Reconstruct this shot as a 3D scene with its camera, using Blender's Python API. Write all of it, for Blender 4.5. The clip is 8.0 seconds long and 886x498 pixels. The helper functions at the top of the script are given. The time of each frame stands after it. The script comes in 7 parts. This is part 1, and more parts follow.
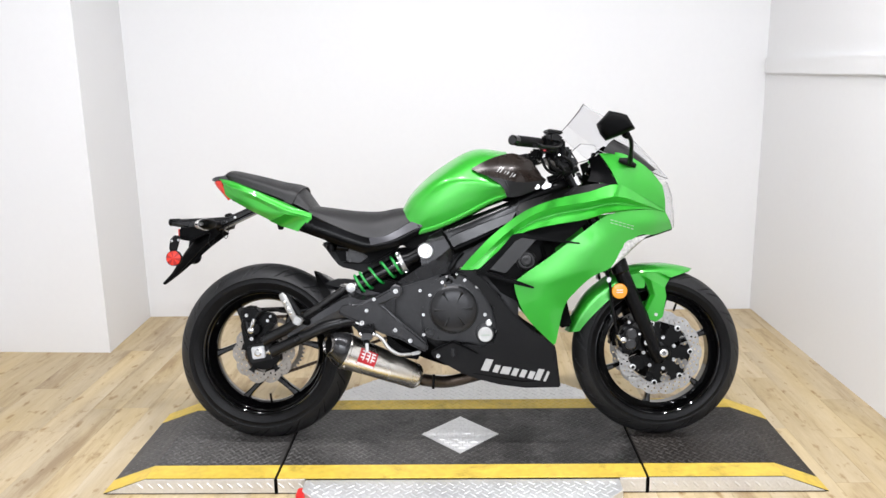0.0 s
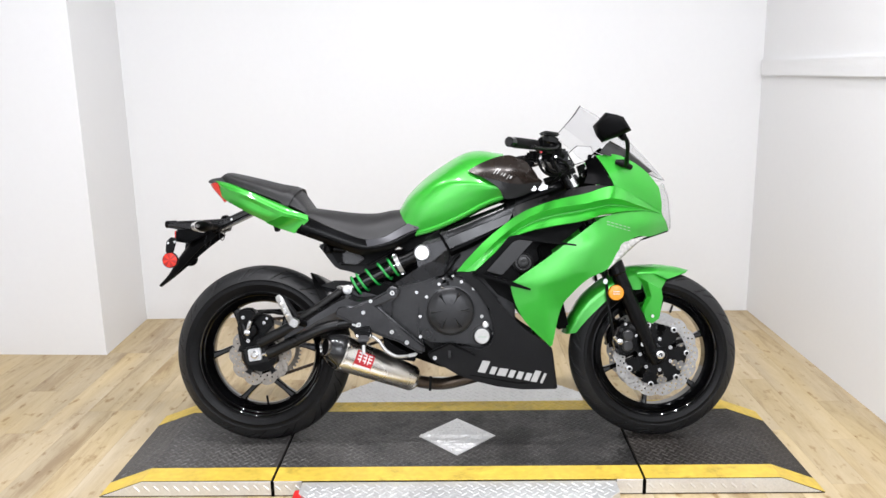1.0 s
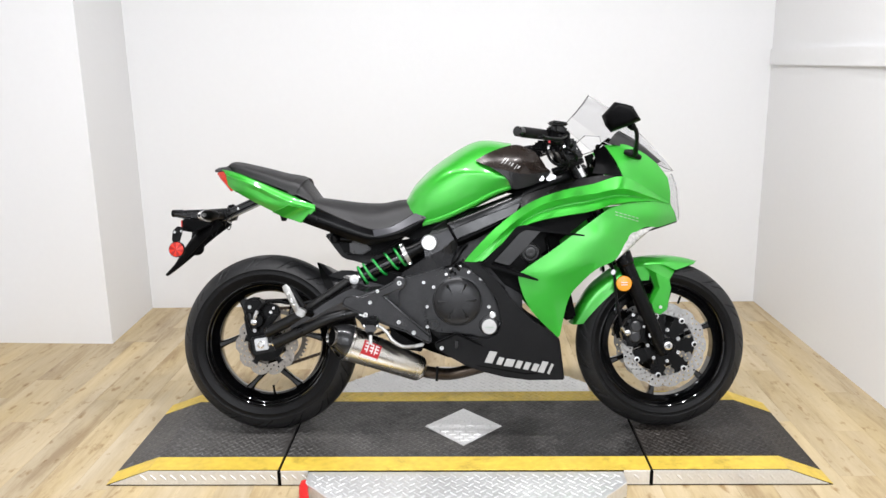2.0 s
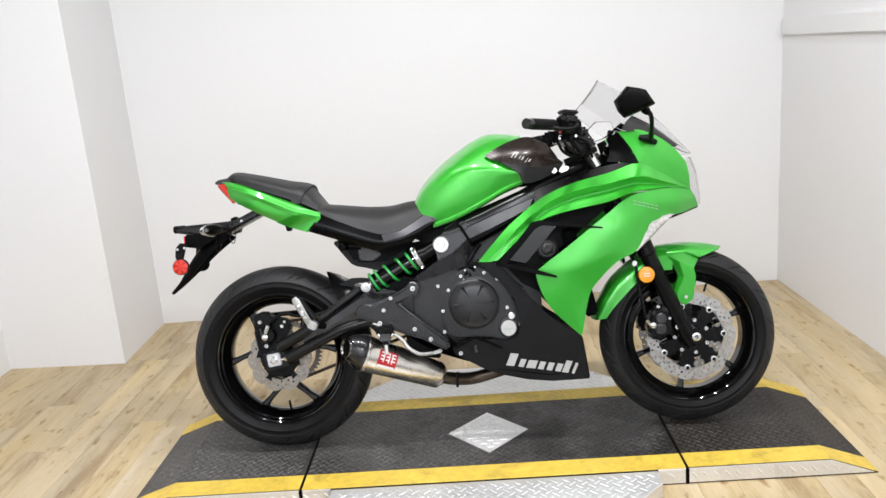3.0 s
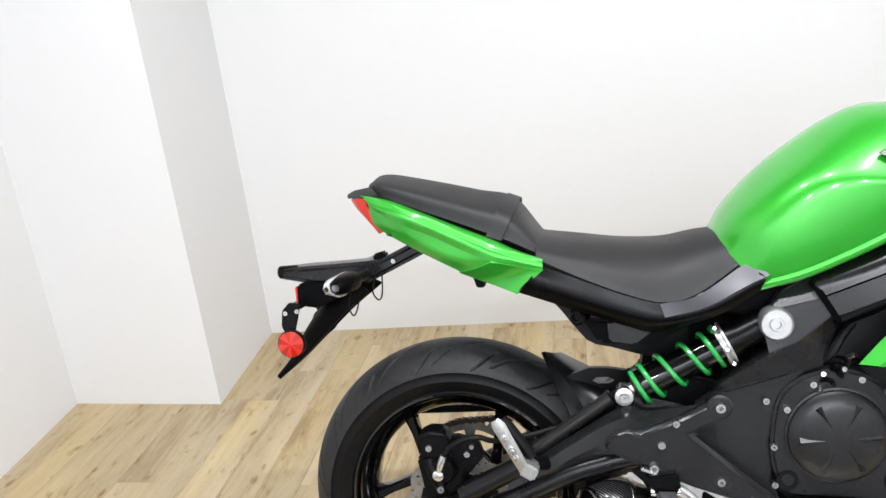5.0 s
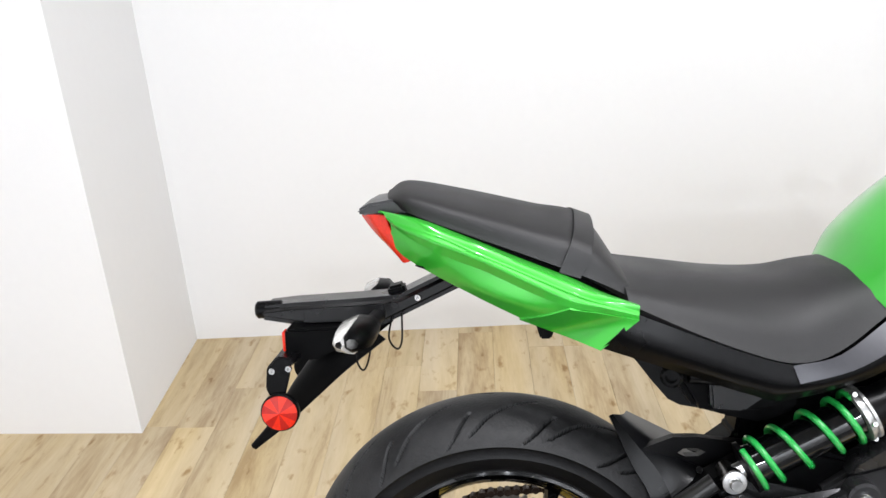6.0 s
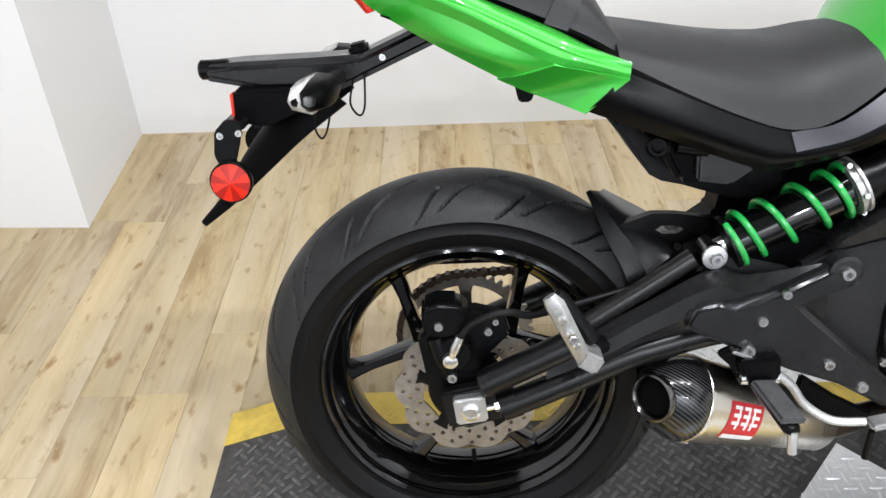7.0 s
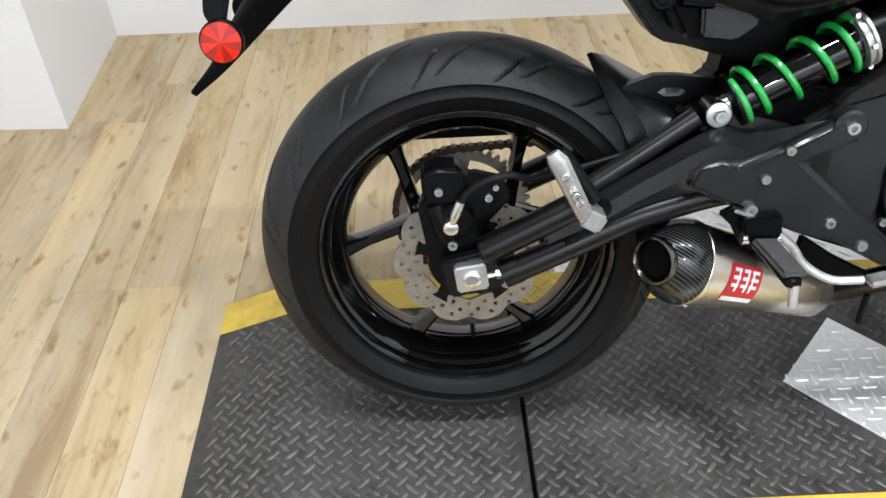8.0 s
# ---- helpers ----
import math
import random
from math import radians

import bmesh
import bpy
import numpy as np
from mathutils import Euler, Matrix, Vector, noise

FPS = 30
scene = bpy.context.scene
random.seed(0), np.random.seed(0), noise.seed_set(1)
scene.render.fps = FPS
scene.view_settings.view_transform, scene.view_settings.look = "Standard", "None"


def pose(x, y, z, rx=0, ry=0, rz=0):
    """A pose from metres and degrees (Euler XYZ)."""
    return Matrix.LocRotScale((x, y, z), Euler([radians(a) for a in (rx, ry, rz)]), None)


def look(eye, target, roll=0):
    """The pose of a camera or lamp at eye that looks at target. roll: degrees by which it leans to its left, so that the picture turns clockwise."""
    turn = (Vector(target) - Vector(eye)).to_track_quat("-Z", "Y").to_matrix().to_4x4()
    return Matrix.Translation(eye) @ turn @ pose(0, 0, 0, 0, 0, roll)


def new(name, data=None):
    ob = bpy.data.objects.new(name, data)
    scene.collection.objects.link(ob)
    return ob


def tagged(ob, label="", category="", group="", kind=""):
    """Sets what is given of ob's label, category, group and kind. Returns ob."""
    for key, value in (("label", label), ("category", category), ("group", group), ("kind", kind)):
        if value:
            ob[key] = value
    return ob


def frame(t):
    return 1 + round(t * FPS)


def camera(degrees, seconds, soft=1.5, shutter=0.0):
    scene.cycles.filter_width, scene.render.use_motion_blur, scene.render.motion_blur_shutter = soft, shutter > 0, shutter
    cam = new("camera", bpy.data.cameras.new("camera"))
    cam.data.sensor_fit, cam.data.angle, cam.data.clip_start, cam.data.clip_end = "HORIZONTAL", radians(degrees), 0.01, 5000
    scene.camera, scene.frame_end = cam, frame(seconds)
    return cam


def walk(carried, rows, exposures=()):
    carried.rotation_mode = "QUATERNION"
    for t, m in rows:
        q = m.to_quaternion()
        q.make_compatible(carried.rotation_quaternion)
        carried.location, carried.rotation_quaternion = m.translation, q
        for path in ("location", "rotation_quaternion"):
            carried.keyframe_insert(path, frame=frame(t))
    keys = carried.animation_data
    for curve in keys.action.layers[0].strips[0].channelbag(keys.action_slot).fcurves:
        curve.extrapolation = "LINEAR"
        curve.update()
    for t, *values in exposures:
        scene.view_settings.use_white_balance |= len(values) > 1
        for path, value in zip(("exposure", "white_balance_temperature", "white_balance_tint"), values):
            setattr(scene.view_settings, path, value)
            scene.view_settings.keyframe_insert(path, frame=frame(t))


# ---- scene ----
cam = camera(58.0, 8.0)
PATH = [
    (0, (0.013, -2.707, 1.344), (-0.037, -0.757, 0.903), -1.0),
    (0.5, (0.019, -2.706, 1.344), (-0.032, -0.754, 0.912), -0.8),
    (1, (0.015, -2.707, 1.343), (-0.028, -0.756, 0.907), -1.0),
    (2.5, (0.0, -2.669, 1.342), (-0.061, -0.728, 0.863), -1.0),
    (2.8, (0.015, -2.623, 1.345), (-0.085, -0.685, 0.862), -5.3),
    (3, (-0.002, -2.582, 1.356), (-0.085, -0.643, 0.871), -4.6),
    (3.2, (-0.010, -2.513, 1.355), (-0.114, -0.576, 0.868), -6.1),
    (3.5, (0.004, -2.33, 1.345), (-0.22, -0.396, 0.886), -4.1),
    (3.8, (-0.076, -2.152, 1.342), (-0.580, -0.299, 0.784), -6.1),
    (4, (-0.159, -2.028, 1.331), (-0.641, -0.17, 0.769), -6.2),
    (4.2, (-0.250, -1.889, 1.364), (-0.624, -0.036, 0.711), -6.4),
    (4.5, (-0.34, -1.683, 1.342), (-0.667, 0.187, 0.713), -7.4),
    (4.8, (-0.424, -1.465, 1.349), (-0.760, 0.392, 0.689), -6.8),
    (5, (-0.432, -1.323, 1.355), (-0.786, 0.536, 0.708), -6.6),
    (5.2, (-0.498, -1.202, 1.343), (-0.826, 0.656, 0.679), -6.1),
    (6.3, (-0.729, -0.904, 1.325), (-0.783, 0.916, 0.497), -2.8),
    (6.5, (-0.73, -0.893, 1.299), (-0.772, 0.88, 0.375), -2.3),
    (7, (-0.733, -0.879, 1.223), (-0.743, 0.762, 0.078), -1.6),
    (7.4, (-0.733, -0.908, 1.165), (-0.729, 0.650, -0.088), -0.8),
    (7.5, (-0.743, -0.898, 1.166), (-0.731, 0.615, -0.141), -0.7),
    (8, (-0.761, -0.915, 1.147), (-0.73, 0.612, -0.144), -1.6),
]
EXPOSURE = ((0.0, -0.40, 6400, 11), (1.0, -0.40, 6400, 11), (2.5, -0.46, 6500, 10), (3.0, -0.50, 6500, 10), (3.5, -0.53, 6450, 9), (3.8, -0.48, 6450, 9), (4.5, -0.46, 6450, 9), (5.0, -0.35, 6400, 9), (6.5, -0.28, 6400, 10), (7.0, -0.30, 6280, 9), (8.0, -0.39, 6280, 8))
walk(cam, [(t, look(eye, target, roll)) for t, eye, target, roll in PATH], EXPOSURE)

# ---- world and light ----
world = bpy.data.worlds.new("world")
scene.world = world
world.use_nodes = True
world.node_tree.nodes["Background"].inputs[0].default_value = (1.0, 0.97, 0.93, 1)
world.node_tree.nodes["Background"].inputs[1].default_value = 0.25


def area_lamp(x, y, z, sx, sy, watts, colour=(0.937, 0.962, 1.0)):
    data = bpy.data.lights.new("ceiling_lamp", "AREA")
    data.shape, data.size, data.size_y, data.energy, data.color = "ELLIPSE", sx, sy, watts, colour
    ob = new("ceiling_lamp", data)
    ob.matrix_world = look((x, y, z), (x, y, 0))
    return ob


LAMP = 36.0
for ly, share, tint in ((-3.85, 1.55, (0.925, 0.95, 1.0)), (-0.48, 0.885, (0.975, 0.965, 0.985))):
    for lx in (-1.15, -0.40, 0.35, 1.05):
        area_lamp(lx, ly, 2.94, 0.09, 0.09, LAMP * share, tint)


# ---- materials ----
def rgba(c):
    return (*c, 1.0)


def material(name, colour, rough=0.5, metal=0.0, coat=0.0, coat_rough=0.05, vary=0.12, scale=8.0, fine=120.0, bump=0.0, bump_scale=300.0,
             clear=0.0, ior=1.5, emit=0.0, random_piece=0.0, stretch=(1, 1, 1), island=False, spec=0.5):
    """A principled surface with colour change at two scales, roughness change and fine relief."""
    m = bpy.data.materials.new(name)
    m.use_nodes = True
    nt = m.node_tree
    n, link = nt.nodes, nt.links
    b = n["Principled BSDF"]
    b.inputs["Roughness"].default_value, b.inputs["Metallic"].default_value = rough, metal
    b.inputs["Coat Weight"].default_value, b.inputs["Coat Roughness"].default_value = coat, coat_rough
    b.inputs["Transmission Weight"].default_value, b.inputs["IOR"].default_value = clear, ior
    b.inputs["Base Color"].default_value = rgba(colour)
    b.inputs["Specular IOR Level"].default_value = spec
    co = n.new("ShaderNodeTexCoord")
    mp = n.new("ShaderNodeMapping")
    mp.inputs["Scale"].default_value = stretch
    link.new(co.outputs["Object"], mp.inputs["Vector"])
    big, small = n.new("ShaderNodeTexNoise"), n.new("ShaderNodeTexNoise")
    for t, sc, d in ((big, scale, 4), (small, fine, 2)):
        t.inputs["Scale"].default_value, t.inputs["Detail"].default_value = sc, d
        link.new(mp.outputs["Vector"], t.inputs["Vector"])
    add = n.new("ShaderNodeMath")
    add.operation = "ADD"
    link.new(big.outputs["Fac"], add.inputs[0])
    link.new(small.outputs["Fac"], add.inputs[1])
    last = add.outputs[0]
    if random_piece:
        info = n.new("ShaderNodeNewGeometry" if island else "ShaderNodeObjectInfo")
        mul = n.new("ShaderNodeMath")
        mul.operation = "MULTIPLY_ADD"
        link.new(info.outputs["Random Per Island" if island else "Random"], mul.inputs[0])
        mul.inputs[1].default_value = random_piece
        link.new(last, mul.inputs[2])
        last = mul.outputs[0]
    ramp = n.new("ShaderNodeMapRange")
    ramp.inputs["From Min"].default_value, ramp.inputs["From Max"].default_value = 0.5, 1.5 + random_piece
    ramp.inputs["To Min"].default_value, ramp.inputs["To Max"].default_value = 1 - vary, 1 + vary
    link.new(last, ramp.inputs["Value"])
    mix = n.new("ShaderNodeMix")
    mix.data_type, mix.blend_type = "RGBA", "MULTIPLY"
    mix.inputs[0].default_value = 1.0
    mix.inputs[6].default_value = rgba(colour)
    link.new(ramp.outputs[0], mix.inputs[7])
    link.new(mix.outputs[2], b.inputs["Base Color"])
    rr = n.new("ShaderNodeMapRange")
    rr.inputs["From Min"].default_value, rr.inputs["From Max"].default_value = 0.3, 0.7
    rr.inputs["To Min"].default_value, rr.inputs["To Max"].default_value = max(0.0, rough * 0.85), min(1.0, rough * 1.2)
    link.new(big.outputs["Fac"], rr.inputs["Value"])
    link.new(rr.outputs[0], b.inputs["Roughness"])
    if bump:
        g = n.new("ShaderNodeTexNoise")
        g.inputs["Scale"].default_value = bump_scale
        link.new(mp.outputs["Vector"], g.inputs["Vector"])
        bp = n.new("ShaderNodeBump")
        bp.inputs["Strength"].default_value, bp.inputs["Distance"].default_value = bump, 0.002
        link.new(g.outputs["Fac"], bp.inputs["Height"])
        link.new(bp.outputs["Normal"], b.inputs["Normal"])
    if emit:
        b.inputs["Emission Color"].default_value, b.inputs["Emission Strength"].default_value = rgba(colour), emit
    return m


M = {}
M["wall"] = material("white_wall_paint", (0.755, 0.755, 0.755), 0.75, vary=0.012, scale=1.5, fine=40, bump=0.03, bump_scale=220)
M["back_wall"] = material("back_wall_paint", (0.84, 0.84, 0.84), 0.8, vary=0.04, scale=1.5, fine=40)
M["ceiling"] = material("ceiling_paint", (0.22, 0.22, 0.22), 0.9, vary=0.03)
M["green"] = material("green_pearl_paint", (0.030, 0.385, 0.024), 0.33, 0.36, 0.8, 0.06, vary=0.05, scale=3, fine=900)
M["plastic"] = material("black_grained_plastic", (0.0016, 0.0016, 0.0018), 0.40, vary=0.2, bump=0.12, bump_scale=700, spec=0.06)
M["grey_plastic"] = material("charcoal_plastic", (0.007, 0.007, 0.0078), 0.32, vary=0.15, bump=0.05, bump_scale=600, spec=0.58)
M["gloss_black"] = material("gloss_black_enamel", (0.0015, 0.0015, 0.0017), 0.06, coat=0.5, coat_rough=0.02, vary=0.1, spec=0.3)
M["silver_plastic"] = material("silver_grey_plastic", (0.048, 0.048, 0.054), 0.34, 0.4, vary=0.08)
M["black_metal"] = material("satin_black_metal", (0.0022, 0.0022, 0.0024), 0.28, 0.0, vary=0.2, bump=0.06, bump_scale=500, spec=0.15)
M["satin_black"] = material("satin_black_panel", (0.0028, 0.0028, 0.0031), 0.26, 0.0, vary=0.15, bump=0.03, bump_scale=600, spec=0.42)
M["belly_black"] = material("fine_grained_black_panel", (0.0040, 0.0040, 0.0044), 0.34, vary=0.2, bump=0.08, bump_scale=700, spec=0.22)
M["side_black"] = material("polished_black_plastic", (0.0014, 0.0014, 0.0016), 0.24, vary=0.1, spec=0.11)
M["bronze"] = material("bronze_black_trim", (0.018, 0.012, 0.009), 0.26, 0.3, coat=0.15, vary=0.25, scale=14, fine=700)
M["engine"] = material("dark_engine_casting", (0.028, 0.028, 0.029), 0.31, 0.55, vary=0.2, bump=0.10, bump_scale=420, spec=0.40)
M["tread_rubber"] = material("scuffed_tread_rubber", (0.0125, 0.0125, 0.013), 0.50, vary=0.5, scale=9, fine=70, bump=0.35, bump_scale=240, spec=0.32)
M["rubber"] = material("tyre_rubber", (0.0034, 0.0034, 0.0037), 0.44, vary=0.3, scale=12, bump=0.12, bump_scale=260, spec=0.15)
M["seat"] = material("seat_vinyl", (0.0135, 0.0130, 0.0135), 0.48, vary=0.15, bump=0.25, bump_scale=900, spec=0.40)
M["steel"] = material("bare_steel", (0.66, 0.66, 0.65), 0.26, 1.0, vary=0.12)
M["alloy"] = material("cast_alloy", (0.60, 0.60, 0.60), 0.36, 0.9, vary=0.12)
M["worn_alloy"] = material("scuffed_alloy", (0.42, 0.42, 0.41), 0.42, 0.8, vary=0.35, scale=50, fine=300)
M["disc_steel"] = material("brake_disc_steel", (0.36, 0.355, 0.345), 0.36, 0.85, vary=0.2, scale=30)
M["rear_disc"] = material("worn_disc_steel", (0.27, 0.25, 0.225), 0.42, 0.85, vary=0.25, scale=30)
M["exhaust"] = material("brushed_titanium", (0.66, 0.63, 0.575), 0.27, 1.0, vary=0.1, scale=4, fine=200)
M["red_lens"] = material("red_lens", (0.64, 0.020, 0.004), 0.15, coat=0.2, vary=0.2, scale=60, fine=300)
M["red_shaded"] = material("shaded_red_lens", (0.34, 0.008, 0.003), 0.15, coat=0.2, vary=0.2, scale=60, fine=300)
M["amber"] = material("amber_reflector", (0.90, 0.33, 0.01), 0.15, coat=0.6, vary=0.1, scale=60)
M["smoke"] = material("clear_screen_plastic", (0.93, 0.93, 0.94), 0.04, clear=1.0, ior=1.12, vary=0.0)
M["lamp_glass"] = material("dark_lamp_glass", (0.20, 0.20, 0.21), 0.08, 0.2, coat=0.8, vary=0.3, scale=30)
M["lens_white"] = material("clear_white_lens", (0.50, 0.49, 0.47), 0.2, 0.0, coat=0.4, vary=0.5, scale=70, fine=160)
M["mirror"] = material("mirror_glass", (0.9, 0.9, 0.9), 0.02, 1.0, vary=0.0)
M["spring"] = material("green_spring_paint", (0.014, 0.30, 0.05), 0.3, coat=0.8, vary=0.06)
M["white_print"] = material("white_print", (0.74, 0.74, 0.73), 0.45, vary=0.06)
M["silver_print"] = material("silver_print", (0.42, 0.42, 0.41), 0.4, 0.2, vary=0.1)
M["red_print"] = material("red_print", (0.46, 0.010, 0.018), 0.35, vary=0.06)
M["grey_print"] = material("grey_print", (0.32, 0.38, 0.32), 0.35, 0.3, vary=0.06)
M["tread"] = material("worn_black_tread_plate", (0.055, 0.052, 0.049), 0.44, 0.1, vary=0.7, scale=5, fine=60, bump=0.25, bump_scale=90, spec=0.30)
def stain(m, scale, low, high, dark, drift=0.0):
    """Irregular darker blotches over a material's own colour, more of them towards +x with a drift."""
    nt = m.node_tree
    b = nt.nodes["Principled BSDF"]
    src = b.inputs["Base Color"].links[0].from_socket
    co, no, mr, mx = nt.nodes.new("ShaderNodeTexCoord"), nt.nodes.new("ShaderNodeTexNoise"), nt.nodes.new("ShaderNodeMapRange"), nt.nodes.new("ShaderNodeMix")
    no.inputs["Scale"].default_value, no.inputs["Detail"].default_value, no.inputs["Roughness"].default_value = scale, 5, 0.65
    nt.links.new(co.outputs["Object"], no.inputs["Vector"])
    mr.inputs["From Min"].default_value, mr.inputs["From Max"].default_value = low, high
    mr.inputs["To Min"].default_value, mr.inputs["To Max"].default_value = 1.0, dark
    xyz, more = nt.nodes.new("ShaderNodeSeparateXYZ"), nt.nodes.new("ShaderNodeMath")
    more.operation = "MULTIPLY_ADD"
    more.inputs[1].default_value = drift
    nt.links.new(co.outputs["Object"], xyz.inputs[0])
    nt.links.new(xyz.outputs["X"], more.inputs[0])
    nt.links.new(no.outputs["Fac"], more.inputs[2])
    nt.links.new(more.outputs[0], mr.inputs["Value"])
    mx.data_type, mx.blend_type = "RGBA", "MULTIPLY"
    mx.inputs[0].default_value = 1.0
    nt.links.new(src, mx.inputs[6])
    nt.links.new(mr.outputs[0], mx.inputs[7])
    nt.links.new(mx.outputs[2], b.inputs["Base Color"])


stain(M["tread"], 7.0, 0.42, 0.66, 0.30, 0.24)
M["tread_worn"] = material("rubbed_tread_lugs", (0.092, 0.088, 0.084), 0.40, 0.2, vary=0.9, scale=6, fine=90, spec=0.36)
stain(M["tread_worn"], 7.0, 0.42, 0.66, 0.30, 0.24)
# the ramp at +x is browner and darker than the other plates
M["tread_brown"] = material("dark_brown_tread_plate", (0.020, 0.017, 0.0148), 0.48, 0.0, vary=0.6, scale=5, fine=60, bump=0.25, bump_scale=90, spec=0.30)
M["tread_brown_worn"] = material("dark_brown_tread_lugs", (0.040, 0.035, 0.031), 0.44, 0.1, vary=0.8, scale=6, fine=90, spec=0.36)
M["bright_plate"] = material("bright_aluminium_plate", (0.74, 0.74, 0.735), 0.42, 0.65, vary=0.14, scale=6)
M["yellow"] = material("yellow_safety_paint", (0.64, 0.45, 0.062), 0.45, vary=0.25, scale=10, fine=45, bump=0.15, bump_scale=120)
M["rusty_chain"] = material("rusty_oily_steel", (0.05, 0.032, 0.022), 0.45, 0.6, vary=0.5, scale=60, fine=300)
stain(M["yellow"], 11.0, 0.55, 0.75, 0.55)
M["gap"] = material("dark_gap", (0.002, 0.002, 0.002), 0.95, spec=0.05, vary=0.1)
M["dark_floor"] = material("unseen_dark_floor", (0.055, 0.055, 0.057), 0.6, vary=0.25, scale=4, fine=90, bump=0.1)
M["subfloor"] = material("brown_joint", (0.36, 0.28, 0.19), 0.8, vary=0.2)
M["burnt_steel"] = material("heat_stained_steel", (0.075, 0.058, 0.045), 0.34, 0.9, vary=0.3, scale=40)
M["outlet_steel"] = material("dark_polished_steel", (0.13, 0.125, 0.12), 0.2, 1.0, vary=0.35, scale=40)
M["peg_grey"] = material("scuffed_grey_rubber", (0.050, 0.050, 0.052), 0.55, vary=0.4, scale=40, fine=200, bump=0.2)
M["arm_metal"] = material("satin_charcoal_alloy", (0.040, 0.040, 0.0415), 0.24, 0.75, vary=0.25, scale=14, bump=0.04, bump_scale=500, spec=0.4)
M["frame_metal"] = material("charcoal_painted_frame", (0.036, 0.036, 0.0375), 0.26, 0.7, vary=0.2, scale=14, bump=0.05, bump_scale=500, spec=0.4)
M["tube_black"] = material("satin_black_tube", (0.0030, 0.0030, 0.0033), 0.30, 0.0, vary=0.3, scale=14, bump=0.04, bump_scale=500, spec=0.30)
M["tube_metal"] = material("satin_grey_tube", (0.018, 0.0175, 0.017), 0.30, 0.5, vary=0.2)
M["red_paint"] = material("red_lever_paint", (0.6, 0.02, 0.02), 0.4, vary=0.1)
M["frame_wood"] = material("dark_stained_timber", (0.040, 0.030, 0.022), 0.5, vary=0.5, scale=14, stretch=(1, 1, 0.15), bump=0.3, bump_scale=120)
M["mesh_wire"] = material("dull_steel_wire", (0.16, 0.155, 0.15), 0.45, 0.6, vary=0.2)


def carbon_material():
    m = material("carbon_fibre", (0.012, 0.012, 0.013), 0.2, coat=0.35, vary=0.1)
    nt = m.node_tree
    wave = nt.nodes.new("ShaderNodeTexWave")
    wave.inputs["Scale"].default_value, wave.inputs["Distortion"].default_value = 80.0, 0.3
    co = nt.nodes.new("ShaderNodeTexCoord")
    nt.links.new(co.outputs["Object"], wave.inputs["Vector"])
    wave.bands_direction = "DIAGONAL"
    rm = nt.nodes.new("ShaderNodeMapRange")
    rm.inputs["To Min"].default_value, rm.inputs["To Max"].default_value = 0.10, 0.34
    nt.links.new(wave.outputs["Fac"], rm.inputs["Value"])
    b = nt.nodes["Principled BSDF"]
    nt.links.new(rm.outputs[0], b.inputs["Roughness"])
    mix = nt.nodes.new("ShaderNodeMix")
    mix.data_type = "RGBA"
    mix.inputs[6].default_value, mix.inputs[7].default_value = (0.0012, 0.0012, 0.0014, 1), (0.040, 0.040, 0.042, 1)
    nt.links.new(wave.outputs["Fac"], mix.inputs[0])
    nt.links.new(mix.outputs[2], b.inputs["Base Color"])
    b.inputs["Metallic"].default_value = 0.4
    return m


M["carbon"] = carbon_material()


